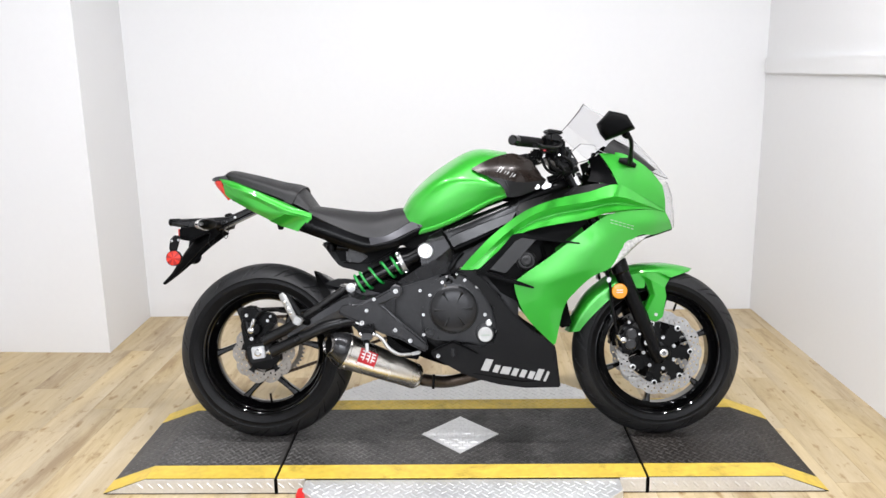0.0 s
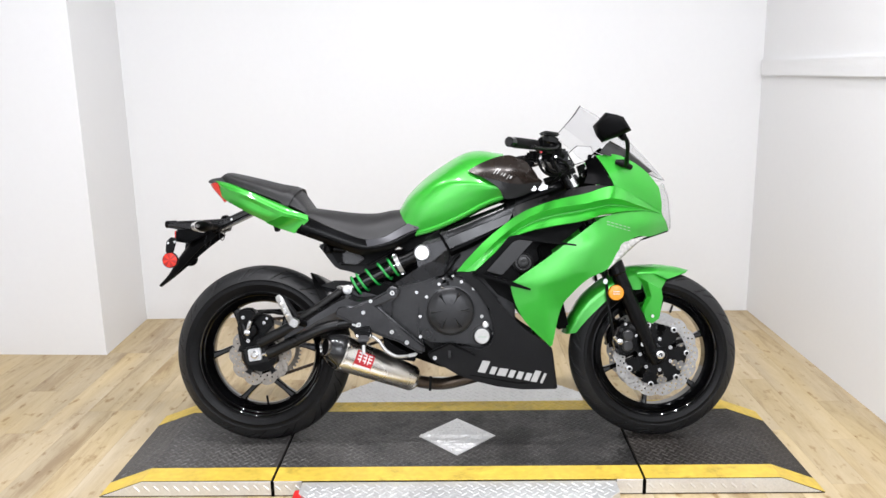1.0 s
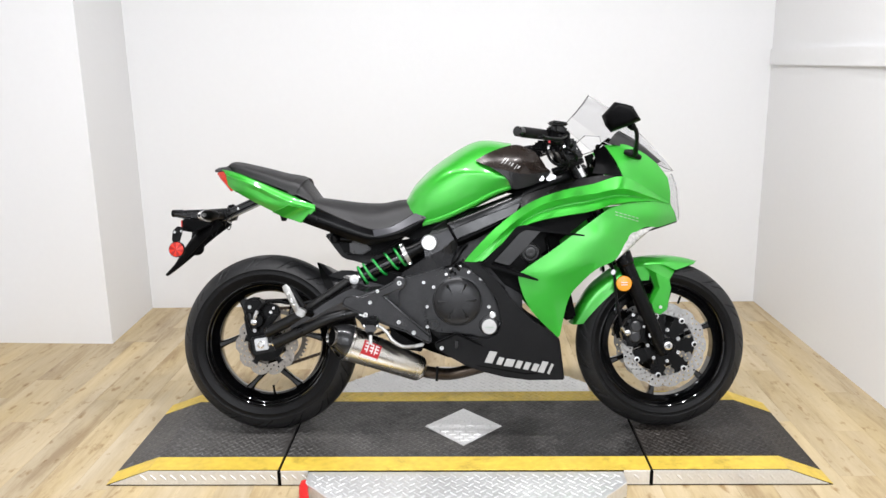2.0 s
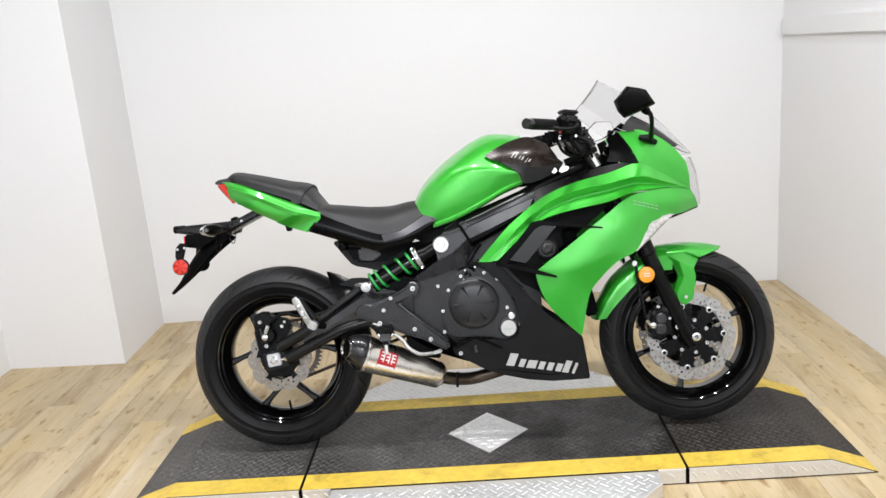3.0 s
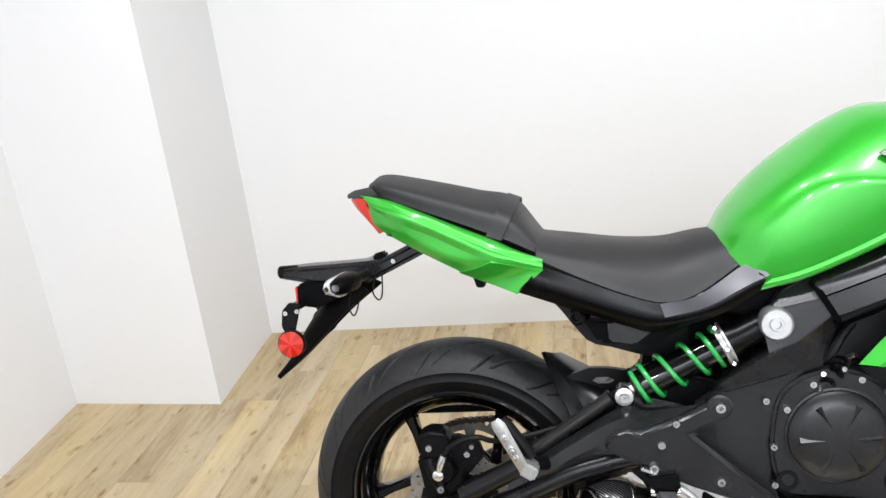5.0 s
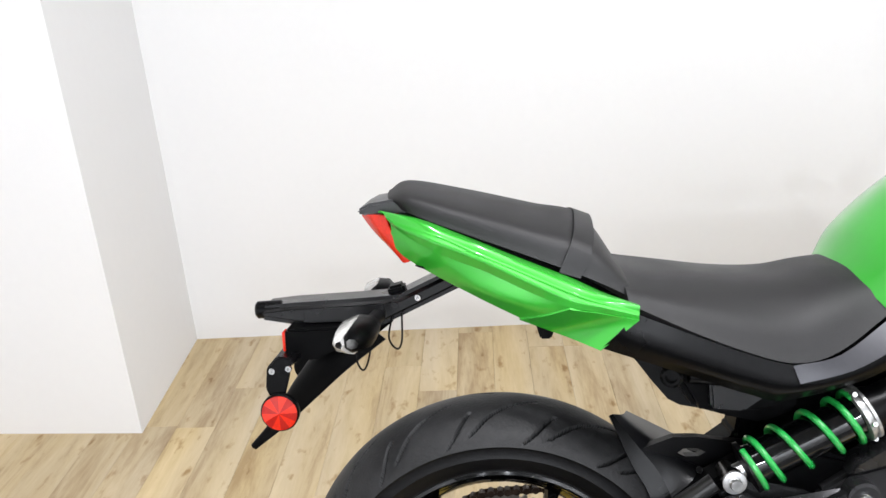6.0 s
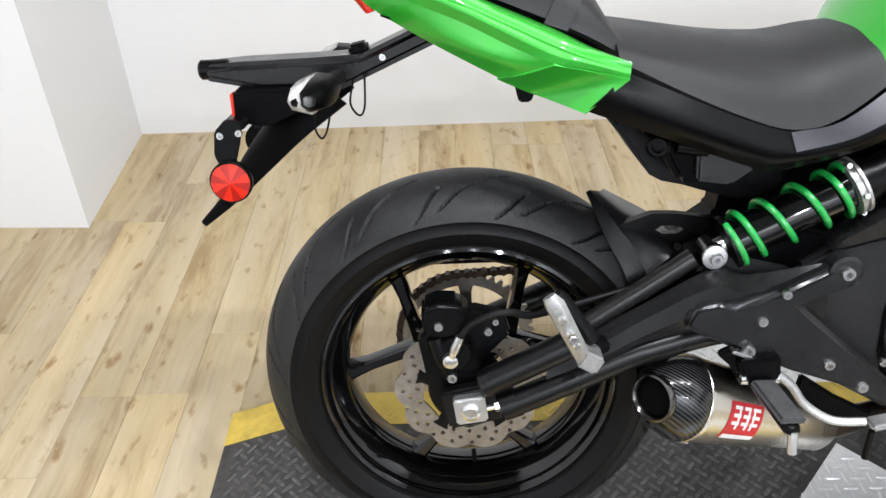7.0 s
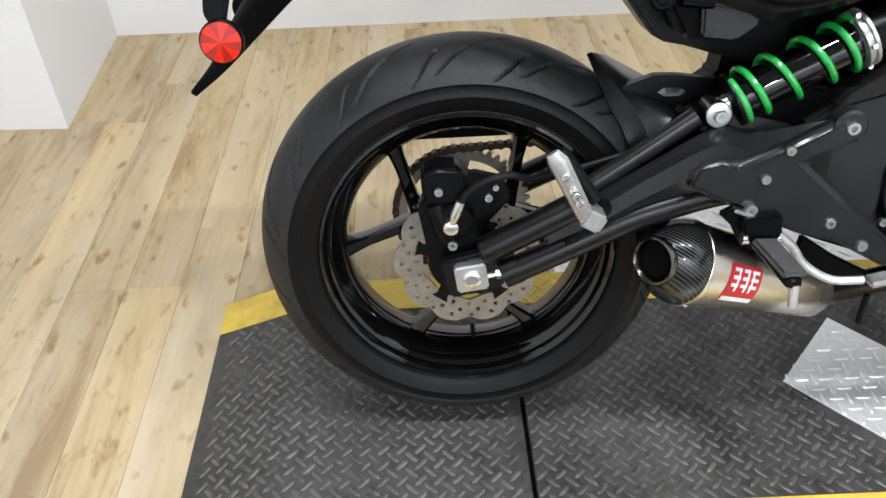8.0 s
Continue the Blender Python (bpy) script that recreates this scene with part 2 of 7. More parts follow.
def plank_material():
    """Pale oak-look vinyl: long grain, darker figure and knots, each plank of its own tone."""
    m = bpy.data.materials.new("pale_oak_plank")
    m.use_nodes = True
    nt = m.node_tree
    n, link = nt.nodes, nt.links
    b = n["Principled BSDF"]
    co, info, mp, off = n.new("ShaderNodeTexCoord"), n.new("ShaderNodeObjectInfo"), n.new("ShaderNodeMapping"), n.new("ShaderNodeVectorMath")
    rnd = n.new("ShaderNodeMath")
    rnd.operation = "MULTIPLY"
    rnd.inputs[1].default_value = 37.0
    link.new(info.outputs["Random"], rnd.inputs[0])
    off.operation = "ADD"
    link.new(co.outputs["Object"], off.inputs[0])
    link.new(rnd.outputs[0], off.inputs[1])
    mp.inputs["Scale"].default_value = (1.0, 0.12, 1.0)
    link.new(off.outputs[0], mp.inputs["Vector"])
    grain, figure, blot = (n.new("ShaderNodeTexNoise") for _ in range(3))
    for t, sc, d, ro in ((grain, 120, 4, 0.6), (figure, 15, 8, 0.68), (blot, 4.0, 4, 0.55)):
        t.inputs["Scale"].default_value, t.inputs["Detail"].default_value, t.inputs["Roughness"].default_value = sc, d, ro
        link.new(mp.outputs["Vector"], t.inputs["Vector"])
    figure.inputs["Distortion"].default_value = 0.6
    ramp = n.new("ShaderNodeValToRGB")
    e = ramp.color_ramp.elements
    e[0].position, e[0].color = 0.29, (0.325, 0.237, 0.136, 1)
    e[1].position, e[1].color = 0.72, (0.552, 0.456, 0.304, 1)
    mid = ramp.color_ramp.elements.new(0.47)
    mid.color = (0.462, 0.369, 0.230, 1)
    s1, s2 = n.new("ShaderNodeMath"), n.new("ShaderNodeMath")
    s1.operation, s2.operation = "MULTIPLY_ADD", "MULTIPLY_ADD"
    link.new(figure.outputs["Fac"], s1.inputs[0])
    s1.inputs[1].default_value = 0.85
    link.new(blot.outputs["Fac"], s2.inputs[0])
    s2.inputs[1].default_value = 0.75
    link.new(s2.outputs[0], s1.inputs[2])
    thin = n.new("ShaderNodeMath")
    thin.operation = "MULTIPLY"
    thin.inputs[1].default_value = 0.22
    link.new(grain.outputs["Fac"], thin.inputs[0])
    link.new(thin.outputs[0], s2.inputs[2])
    sc = n.new("ShaderNodeMapRange")
    sc.inputs["From Min"].default_value, sc.inputs["From Max"].default_value = 0.45, 1.35
    link.new(s1.outputs[0], sc.inputs["Value"])
    link.new(sc.outputs[0], ramp.inputs["Fac"])
    tone = n.new("ShaderNodeMapRange")
    tone.inputs["To Min"].default_value, tone.inputs["To Max"].default_value = 0.93, 1.05
    link.new(info.outputs["Random"], tone.inputs["Value"])
    mix = n.new("ShaderNodeMix")
    mix.data_type, mix.blend_type = "RGBA", "MULTIPLY"
    mix.inputs[0].default_value = 1.0
    link.new(ramp.outputs["Color"], mix.inputs[6])
    link.new(tone.outputs[0], mix.inputs[7])
    spot, dark, knot = n.new("ShaderNodeTexNoise"), n.new("ShaderNodeValToRGB"), n.new("ShaderNodeMix")
    spot.inputs["Scale"].default_value, spot.inputs["Detail"].default_value = 30.0, 4
    stretch = n.new("ShaderNodeMapping")
    stretch.inputs["Scale"].default_value = (1.0, 0.45, 1.0)
    link.new(off.outputs[0], stretch.inputs["Vector"])
    link.new(stretch.outputs["Vector"], spot.inputs["Vector"])
    de = dark.color_ramp.elements
    de[0].position, de[0].color = 0.60, (1, 1, 1, 1)
    de[1].position, de[1].color = 0.73, (0.60, 0.49, 0.36, 1)
    link.new(spot.outputs["Fac"], dark.inputs["Fac"])
    knot.data_type, knot.blend_type = "RGBA", "MULTIPLY"
    knot.inputs[0].default_value = 1.0
    link.new(mix.outputs[2], knot.inputs[6])
    link.new(dark.outputs[0], knot.inputs[7])
    # patches of yellower and greyer wood along the board
    hue, tint, tinted = n.new("ShaderNodeTexNoise"), n.new("ShaderNodeValToRGB"), n.new("ShaderNodeMix")
    hue.inputs["Scale"].default_value, hue.inputs["Detail"].default_value = 5.0, 4
    link.new(mp.outputs["Vector"], hue.inputs["Vector"])
    te = tint.color_ramp.elements
    te[0].position, te[0].color = 0.36, (0.985, 0.995, 1.04, 1)
    te[1].position, te[1].color = 0.64, (1.04, 1.00, 0.87, 1)
    link.new(hue.outputs["Fac"], tint.inputs["Fac"])
    tinted.data_type, tinted.blend_type = "RGBA", "MULTIPLY"
    tinted.inputs[0].default_value = 1.0
    link.new(knot.outputs[2], tinted.inputs[6])
    link.new(tint.outputs["Color"], tinted.inputs[7])
    link.new(tinted.outputs[2], b.inputs["Base Color"])
    b.inputs["Roughness"].default_value = 0.42
    b.inputs["Specular IOR Level"].default_value = 0.2
    bp = n.new("ShaderNodeBump")
    bp.inputs["Strength"].default_value, bp.inputs["Distance"].default_value = 0.12, 0.001
    link.new(grain.outputs["Fac"], bp.inputs["Height"])
    link.new(bp.outputs["Normal"], b.inputs["Normal"])
    return m


M["plank"] = plank_material()


# ---- mesh kit ----
from mathutils.bvhtree import BVHTree


def finish(name, bm, mat, parent=None, label="", smooth=True, angle=35):
    bmesh.ops.remove_doubles(bm, verts=bm.verts, dist=1e-5)
    bmesh.ops.recalc_face_normals(bm, faces=bm.faces)
    me = bpy.data.meshes.new(name)
    if smooth:
        for fc in bm.faces:
            fc.smooth = True
        for ed in bm.edges:
            if len(ed.link_faces) == 2 and ed.calc_face_angle(0) > radians(angle):
                ed.smooth = False
    bm.to_mesh(me)
    bm.free()
    me.materials.append(M[mat] if isinstance(mat, str) else mat)
    ob = new(name, me)
    if parent is not None:
        ob.parent = parent
        ob.matrix_parent_inverse = parent.matrix_world.inverted()
    if label:
        tagged(ob, label)
    return ob


def part(name, bm, mat, parent, label="", **k):
    return finish(name, bm, mat, parent, label, **k)


def thing(name, at, label, category, group="", kind=""):
    ob = new(name)
    ob.location = at
    bpy.context.view_layer.update()
    return tagged(ob, label, category, group, kind)


def spline(pts, n, closed=False):
    """n points of a Catmull-Rom curve through pts."""
    p = [Vector(v) for v in pts]
    m = len(p)
    out = []
    spans = m if closed else m - 1
    for i in range(n):
        u = i / n * spans if closed else i / (n - 1) * spans
        k = min(int(u), spans - 1)
        t = u - k
        if closed:
            a, b, c, d = (p[(k + j) % m] for j in (-1, 0, 1, 2))
        else:
            b, c = p[k], p[k + 1]
            a = p[k - 1] if k > 0 else b * 2 - c
            d = p[k + 2] if k + 2 < m else c * 2 - b
        out.append(0.5 * (2 * b + (c - a) * t + (2 * a - 5 * b + 4 * c - d) * t * t + (3 * b - 3 * c + d - a) * t ** 3))
    return out


def grid(bm, rows, close_u=False, close_v=False):
    vs = [[bm.verts.new(v) for v in r] for r in rows]
    nu, nv = len(vs), len(vs[0])
    for i in range(nu if close_u else nu - 1):
        for j in range(nv if close_v else nv - 1):
            q = (vs[i][j], vs[(i + 1) % nu][j], vs[(i + 1) % nu][(j + 1) % nv], vs[i][(j + 1) % nv])
            try:
                bm.faces.new(q)
            except ValueError:
                pass
    return vs


def rails(curves, nu=28, nv=10, thick=0.003, side=1, bm=None):
    """A shell through a few curves, side = -1 for the right half of the machine."""
    bm = bm or bmesh.new()
    lines = [spline([(x, side * y, z) for x, y, z in c], nu) for c in curves]
    rows = [spline([ln[i] for ln in lines], nv) for i in range(nu)]
    g0 = bmesh.new()
    grid(g0, rows)
    bmesh.ops.recalc_face_normals(g0, faces=g0.faces)
    if thick:
        bmesh.ops.solidify(g0, geom=g0.faces[:], thickness=thick)
    merge(bm, g0)
    return bm


def merge(bm, other):
    me = bpy.data.meshes.new("tmp")
    other.to_mesh(me)
    other.free()
    bm.from_mesh(me)
    bpy.data.meshes.remove(me)
    return bm


def prism(outline, y0, y1, bevel=0.003, lean=(0, 0, 0), bm=None, segs=2, smooth_n=0):
    """A plate of the side outline (x, z) from y0 to y1; lean = (dy/dx, dy/dz, z0) tilts it."""
    g0 = bmesh.new()
    if smooth_n:
        outline = [(v.x, v.z) for v in spline([(x, 0, z) for x, z in outline], smooth_n, True)]
    s = 1 if y0 >= 0 else -1

    def at(x, y, z):
        return (x, y + s * (lean[0] * x + lean[1] * (z - lean[2])), z)

    a = [g0.verts.new(at(x, y0, z)) for x, z in outline]
    b = [g0.verts.new(at(x, y1, z)) for x, z in outline]
    g0.faces.new(a)
    g0.faces.new(b[::-1])
    for i in range(len(a)):
        j = (i + 1) % len(a)
        g0.faces.new((a[i], b[i], b[j], a[j]))
    bmesh.ops.recalc_face_normals(g0, faces=g0.faces)
    if bevel:
        bmesh.ops.bevel(g0, geom=[e for e in g0.edges if e.calc_face_angle(0) > 0.5], offset=bevel, segments=segs, affect="EDGES", clamp_overlap=True)
    return merge(bm, g0) if bm else g0


def box(c, size, bevel=0.003, turn=(0, 0, 0), bm=None, segs=2):
    g0 = bmesh.new()
    bmesh.ops.create_cube(g0, size=1.0)
    bmesh.ops.scale(g0, vec=size, verts=g0.verts)
    if bevel:
        bmesh.ops.bevel(g0, geom=g0.edges[:], offset=bevel, segments=segs, affect="EDGES", clamp_overlap=True)
    bmesh.ops.transform(g0, matrix=pose(*c, *turn), verts=g0.verts)
    return merge(bm, g0) if bm else g0


def facets(points, faces, inner, s=-1, bevel=0.0012):
    """A cast or moulded piece of flat faces; points (x, y, z) with y outward, its rim drawn in to the depth inner."""
    g0 = bmesh.new()
    vs = [g0.verts.new((x, s * y, z)) for x, y, z in points]
    for fc in faces:
        g0.faces.new([vs[k] for k in fc])
    rim = [e for e in g0.edges if len(e.link_faces) == 1]
    back = {}
    for e in rim:
        for v in e.verts:
            if v not in back:
                back[v] = g0.verts.new((v.co.x, s * inner, v.co.z))
    for e in rim:
        a, b = e.verts
        g0.faces.new((a, b, back[b], back[a]))
    bmesh.ops.recalc_face_normals(g0, faces=g0.faces)
    if bevel:
        bmesh.ops.bevel(g0, geom=[e for e in g0.edges if len(e.link_faces) == 2 and e.calc_face_angle(0) > 0.12], offset=bevel, segments=2, affect="EDGES", clamp_overlap=True)
    return g0


def frame_of(d):
    d = Vector(d).normalized()
    up = Vector((0, 0, 1)) if abs(d.z) < 0.9 else Vector((1, 0, 0))
    a = d.cross(up).normalized()
    return a, a.cross(d).normalized(), d


def sweep(pts, radii, n=14, squash=1.0, bm=None, caps=True, close=False):
    """A tube along pts; radii is one number or one for each point."""
    bm = bm or bmesh.new()
    pts = [Vector(p) for p in pts]
    radii = [radii] * len(pts) if isinstance(radii, (int, float)) else radii
    rings, side = [], None
    for i, p in enumerate(pts):
        if close:
            d = pts[(i + 1) % len(pts)] - pts[i - 1]
        else:
            d = pts[min(i + 1, len(pts) - 1)] - pts[max(i - 1, 0)]
        d = d.normalized() if d.length > 1e-9 else Vector((0, 1, 0))
        if side is None:
            side = frame_of(d)[0]
        side = (side - d * side.dot(d)).normalized()
        up = d.cross(side)
        rings.append([p + radii[i] * (side * math.cos(k * math.tau / n) * squash + up * math.sin(k * math.tau / n)) for k in range(n)])
    vs = grid(bm, rings, close_u=close, close_v=True)
    if caps and not close:
        bm.faces.new(vs[0])
        bm.faces.new(vs[-1][::-1])
    return bm


def rod(a, b, r, n=14, bm=None, bevel=0.0):
    a, b = Vector(a), Vector(b)
    if not bevel:
        return sweep([a, b], r, n, bm=bm)
    d = (b - a).normalized() * bevel
    return sweep([a, a + d, b - d, b], [r - bevel, r, r, r - bevel], n, bm=bm)


def lathe(c, axis, profile, n=48, bm=None, close=False):
    """profile: (radius, distance along axis)."""
    bm = bm or bmesh.new()
    c = Vector(c)
    a, b, d = frame_of(axis)
    rows = [[c + d * h + r * (a * math.cos(k * math.tau / n) + b * math.sin(k * math.tau / n)) for k in range(n)] for r, h in profile]
    vs = grid(bm, rows, close_u=close, close_v=True)
    if not close:
        for ring, first in ((vs[0], True), (vs[-1], False)):
            try:
                bm.faces.new(ring if first else ring[::-1])
            except ValueError:
                pass
    return bm


def bolt(c, axis, r=0.007, h=0.006, bm=None):
    """A round head with a hexagon socket."""
    bm = lathe(c, axis, [(r, 0), (r, h * 0.7), (r * 0.85, h), (r * 0.5, h)], 14, bm)
    return lathe(c, axis, [(r * 0.5, h), (r * 0.45, h * 0.4)], 6, bm)


# ---- the room ----
H = 0.037                     # top of the display platform
FLOOR = -0.019                # top of the oak boards
CEIL = 3.0
WALLS = [((-1.785, 1.645), (1.643, 1.702)), ((1.643, 1.702), (1.690, -4.42)), ((1.690, -4.42), (-2.079, -4.42)),
         ((-2.079, -4.42), (-2.352, 1.078))]
WALL_NAMES = ("wall_north", "wall_east", "wall_south", "wall_west")


def wall(name, a, b, t=0.1):
    a, b = Vector((*a, 0)), Vector((*b, 0))
    d = (b - a).normalized()
    nrm = Vector((-d.y, d.x, 0))
    bm = bmesh.new()
    ends = (a, b, b + nrm * t, a + nrm * t)
    lo, hi = ([bm.verts.new((p.x, p.y, z)) for p in ends] for z in (FLOOR - 0.02, CEIL))
    bm.faces.new(lo[::-1])
    bm.faces.new(hi)
    for i in range(4):
        bm.faces.new((lo[i], lo[(i + 1) % 4], hi[(i + 1) % 4], hi[i]))
    ob = finish(name, bm, "back_wall" if name == "wall_south" else "wall", smooth=False)
    return tagged(ob, "plain pale painted wall" if name == "wall_south" else "plain white painted wall, matt and slightly scuffed", "wall", kind="structure")


for nm, (a, b) in zip(WALL_NAMES, WALLS):
    wall(nm, a, b)

bm = bmesh.new()
lo, hi = ([bm.verts.new((x, y, z)) for x, y in ((-2.454, 1.082), (-1.761, 1.052), (-1.787, 1.701), (-2.454, 1.722))] for z in (FLOOR - 0.02, CEIL))
bm.faces.new(lo[::-1])
bm.faces.new(hi)
for i in range(4):
    bm.faces.new((lo[i], lo[(i + 1) % 4], hi[(i + 1) % 4], hi[i]))
tagged(finish("wall_pillar", bm, "wall", smooth=False), "white painted wall pillar in the corner", "pillar", kind="structure")

bm = box((-0.27, -1.35, CEIL + 0.05), (4.5, 6.9, 0.1), 0)
tagged(finish("ceiling", bm, "ceiling", smooth=False), "plain dark grey ceiling over the display room", "ceiling", kind="structure")

SOUTH = -0.95                # the oak boards end here; an unseen dark floor is added behind to darken reflections
floor = tagged(finish("floor", box((-0.27, -1.35, FLOOR - 0.03), (4.5, 6.9, 0.05), 0), "subfloor", smooth=False), "pale oak vinyl plank floor with darker grain", "floor", kind="structure")

bm = box((-0.18, (SOUTH - 4.4) / 2, FLOOR - 0.0045), (3.82, SOUTH + 4.4 - 0.004, 0.009), 0.001)
tagged(finish("floor_south", bm, "dark_floor", smooth=False), "plain dark floor, unseen, added to darken reflections", "floor", kind="structure")

# ledge board along the east wall
bm = bmesh.new()
merge(bm, box((1.667, -0.82, 1.330), (0.044, 5.0, 0.085), 0.004, (0, 0, 0.44)))
tagged(finish("trim", bm, "wall"), "white painted ledge board along the wall", "ledge", kind="structure")


# ---- display platform ----
def slab(outline, z0, z1, bevel=0.002):
    bm = bmesh.new()
    lo, hi = ([bm.verts.new((x, y, z)) for x, y in outline] for z in (z0, z1))
    bm.faces.new(lo[::-1])
    bm.faces.new(hi)
    for i in range(len(lo)):
        j = (i + 1) % len(lo)
        bm.faces.new((lo[i], lo[j], hi[j], hi[i]))
    if bevel:
        bmesh.ops.bevel(bm, geom=[e for e in bm.edges if min(v.co.z for v in e.verts) > z1 - 1e-4], offset=bevel, segments=1, affect="EDGES")
    return bm


def lugs(x0, x1, y0, y1, height, pitch=0.0265, length=0.033, keep=None, turned=True):
    """Raised tread lugs on a lattice, turned by 45 degrees or square, each pointing at its neighbour's middle; height(x) gives the plate's top."""
    verts, faces = [], []
    q2 = math.sqrt(0.5)
    span = int((x1 - x0 + y1 - y0) / pitch) + 2
    edge = length * 0.36
    for i in range(-span, span):
        for j in range(-span, span):
            cx, cy = (x0 + x1) / 2 + ((i - j) * q2 if turned else i) * pitch, (y0 + y1) / 2 + ((i + j) * q2 if turned else j) * pitch
            if not (x0 + edge < cx < x1 - edge and y0 + edge < cy < y1 - edge) or (keep and not keep(cx, cy)):
                continue
            a = radians((45 if (i + j) % 2 else -45) if turned else (0 if (i + j) % 2 else 90)) + random.uniform(-0.04, 0.04)
            ux, uy = math.cos(a), math.sin(a)
            base = len(verts)
            worn = random.uniform(0.0011, 0.0022)
            for sgn, w, h in ((-1, 0.0009, 0.0), (-0.55, 0.0040, 0.0), (0.55, 0.0040, 0.0), (1, 0.0009, 0.0), (-0.60, 0.0015, worn), (0.60, 0.0015, worn)):
                for q in (-1, 1):
                    px, py = cx + ux * sgn * length / 2 - uy * w * q, cy + uy * sgn * length / 2 + ux * w * q
                    verts.append((px, py, height(px) + h))
            f = lambda *k: faces.append(tuple(base + n for n in k))
            f(8, 10, 11, 9)
            f(2, 4, 10, 8)
            f(3, 9, 11, 5)
            f(0, 2, 8), f(0, 8, 9, 1), f(1, 9, 3)
            f(4, 6, 10), f(6, 7, 11, 10), f(7, 5, 11)
    return verts, faces


def upright(vf, y):
    """The same relief turned onto an upright face that looks to -y."""
    return [(px, y - (pz - 1.0), py) for px, py, pz in vf[0]], vf[1]


def lug_part(name, vf, mat, parent):
    me = bpy.data.meshes.new(name)
    me.from_pydata(vf[0], [], vf[1])
    me.materials.append(M[mat])
    ob = new(name, me)
    ob.parent = parent
    ob.matrix_parent_inverse = parent.matrix_world.inverted()
    return tagged(ob, kind="stuff")


PY0, PY1 = -0.321, 0.308
STRIPE = 0.088


def ramp_height(x):
    x = abs(x)
    return H if x < 1.045 else max(FLOOR + 0.003, H - (x - 1.045) / 0.145 * (H - FLOOR - 0.003))


def platform_end(s):
    """One end ramp: a flat stretch and a slope to the floor."""
    t = thing("platform_ramp", (s * 0.9, 0, 0), "black tread-plate end ramp with yellow painted edges", "ramp", "ramps of the platform")
    x0 = 0.609 if s > 0 else 0.616

    def strip(y0, y1, lift, drop):
        bm = bmesh.new()
        xs = (x0, 1.045, 1.192)
        rows = [[(s * x, y, ramp_height(x) + lift) for y in (y0, y1)] for x in xs]
        top = grid(bm, rows)
        low = grid(bm, [[(s * x, y, FLOOR + 0.001 if not drop else ramp_height(x) - 0.004) for y in (y0, y1)] for x in xs])
        for r in (0, 1):
            for i in range(2):
                bm.faces.new((top[i][r], top[i + 1][r], low[i + 1][r], low[i][r]))
        for i in (0, 2):
            bm.faces.new((top[i][0], top[i][1], low[i][1], low[i][0]))
        return bm

    part("deck", strip(PY0, PY1, 0.0, False), "tread" if s < 0 else "tread_brown", t, smooth=False)
    part("edge_stripe", strip(PY0 + 0.001, PY0 + STRIPE, 0.0012, True), "yellow", t, "yellow painted edge stripe", smooth=False)
    part("edge_stripe", strip(PY1 - STRIPE, PY1 - 0.001, 0.0012, True), "yellow", t, "yellow painted edge stripe", smooth=False)
    # bright skirt along the front
    out = [(s * x0, FLOOR + 0.005), (s * x0, H - 0.002), (s * 1.047, H - 0.002), (s * 1.180, FLOOR + 0.005)]
    part("skirt", prism(out, PY0 - 0.003, PY0 + 0.004, 0.001), "bright_plate", t, "bright aluminium skirt", smooth=False)
    lo, hi = min(s * x0, s * 1.18), max(s * x0, s * 1.18)
    lug_part("skirt_relief", upright(lugs(lo, hi, FLOOR - 0.004, H + 0.008, lambda x: 1.0, 0.0235, 0.0280, keep=lambda x, z: FLOOR + 0.015 < z < ramp_height(x) - 0.011), PY0 - 0.003), "bright_plate", t)
    # black strip below the skirt: the shade of the narrow gap, put in as colour
    part("foot_gap", prism([(s * x0, FLOOR + 0.0005), (s * x0, FLOOR + 0.006), (s * 1.176, FLOOR + 0.006), (s * 1.184, FLOOR + 0.0005)], PY0 + 0.001, PY0 + 0.012, 0), "gap", t, "black strip standing for the shade under the skirt", smooth=False)
    lug_part("tread_relief", lugs(lo, hi, PY0 + STRIPE, PY1 - STRIPE, ramp_height, 0.0215, 0.0275), "tread_worn" if s < 0 else "tread_brown_worn", t)
    lug_part("stripe_relief", lugs(lo, hi, PY1 - STRIPE, PY1, ramp_height, 0.0215, 0.0275), "yellow", t)
    return t


for s in (-1, 1):
    platform_end(s)

deck = thing("platform_deck", (0, 0, 0), "worn black tread-plate platform deck with yellow edges", "platform")
part("plate", slab([(-0.608, PY0), (0.601, PY0), (0.601, PY1), (-0.608, PY1)], FLOOR + 0.001, H), "tread", deck, smooth=False)
for y0, y1 in ((PY0, PY0 + STRIPE), (PY1 - STRIPE, PY1)):
    part("edge_stripe", slab([(-0.607, y0), (0.601, y0), (0.601, y1), (-0.607, y1)], H - 0.01, H + 0.0012, 0.0006), "yellow", deck, "yellow painted edge stripe", smooth=False)


def in_diamond(x, y):
    return abs(x + 0.005) / 0.150 + abs(y + 0.005) / 0.160 < 1


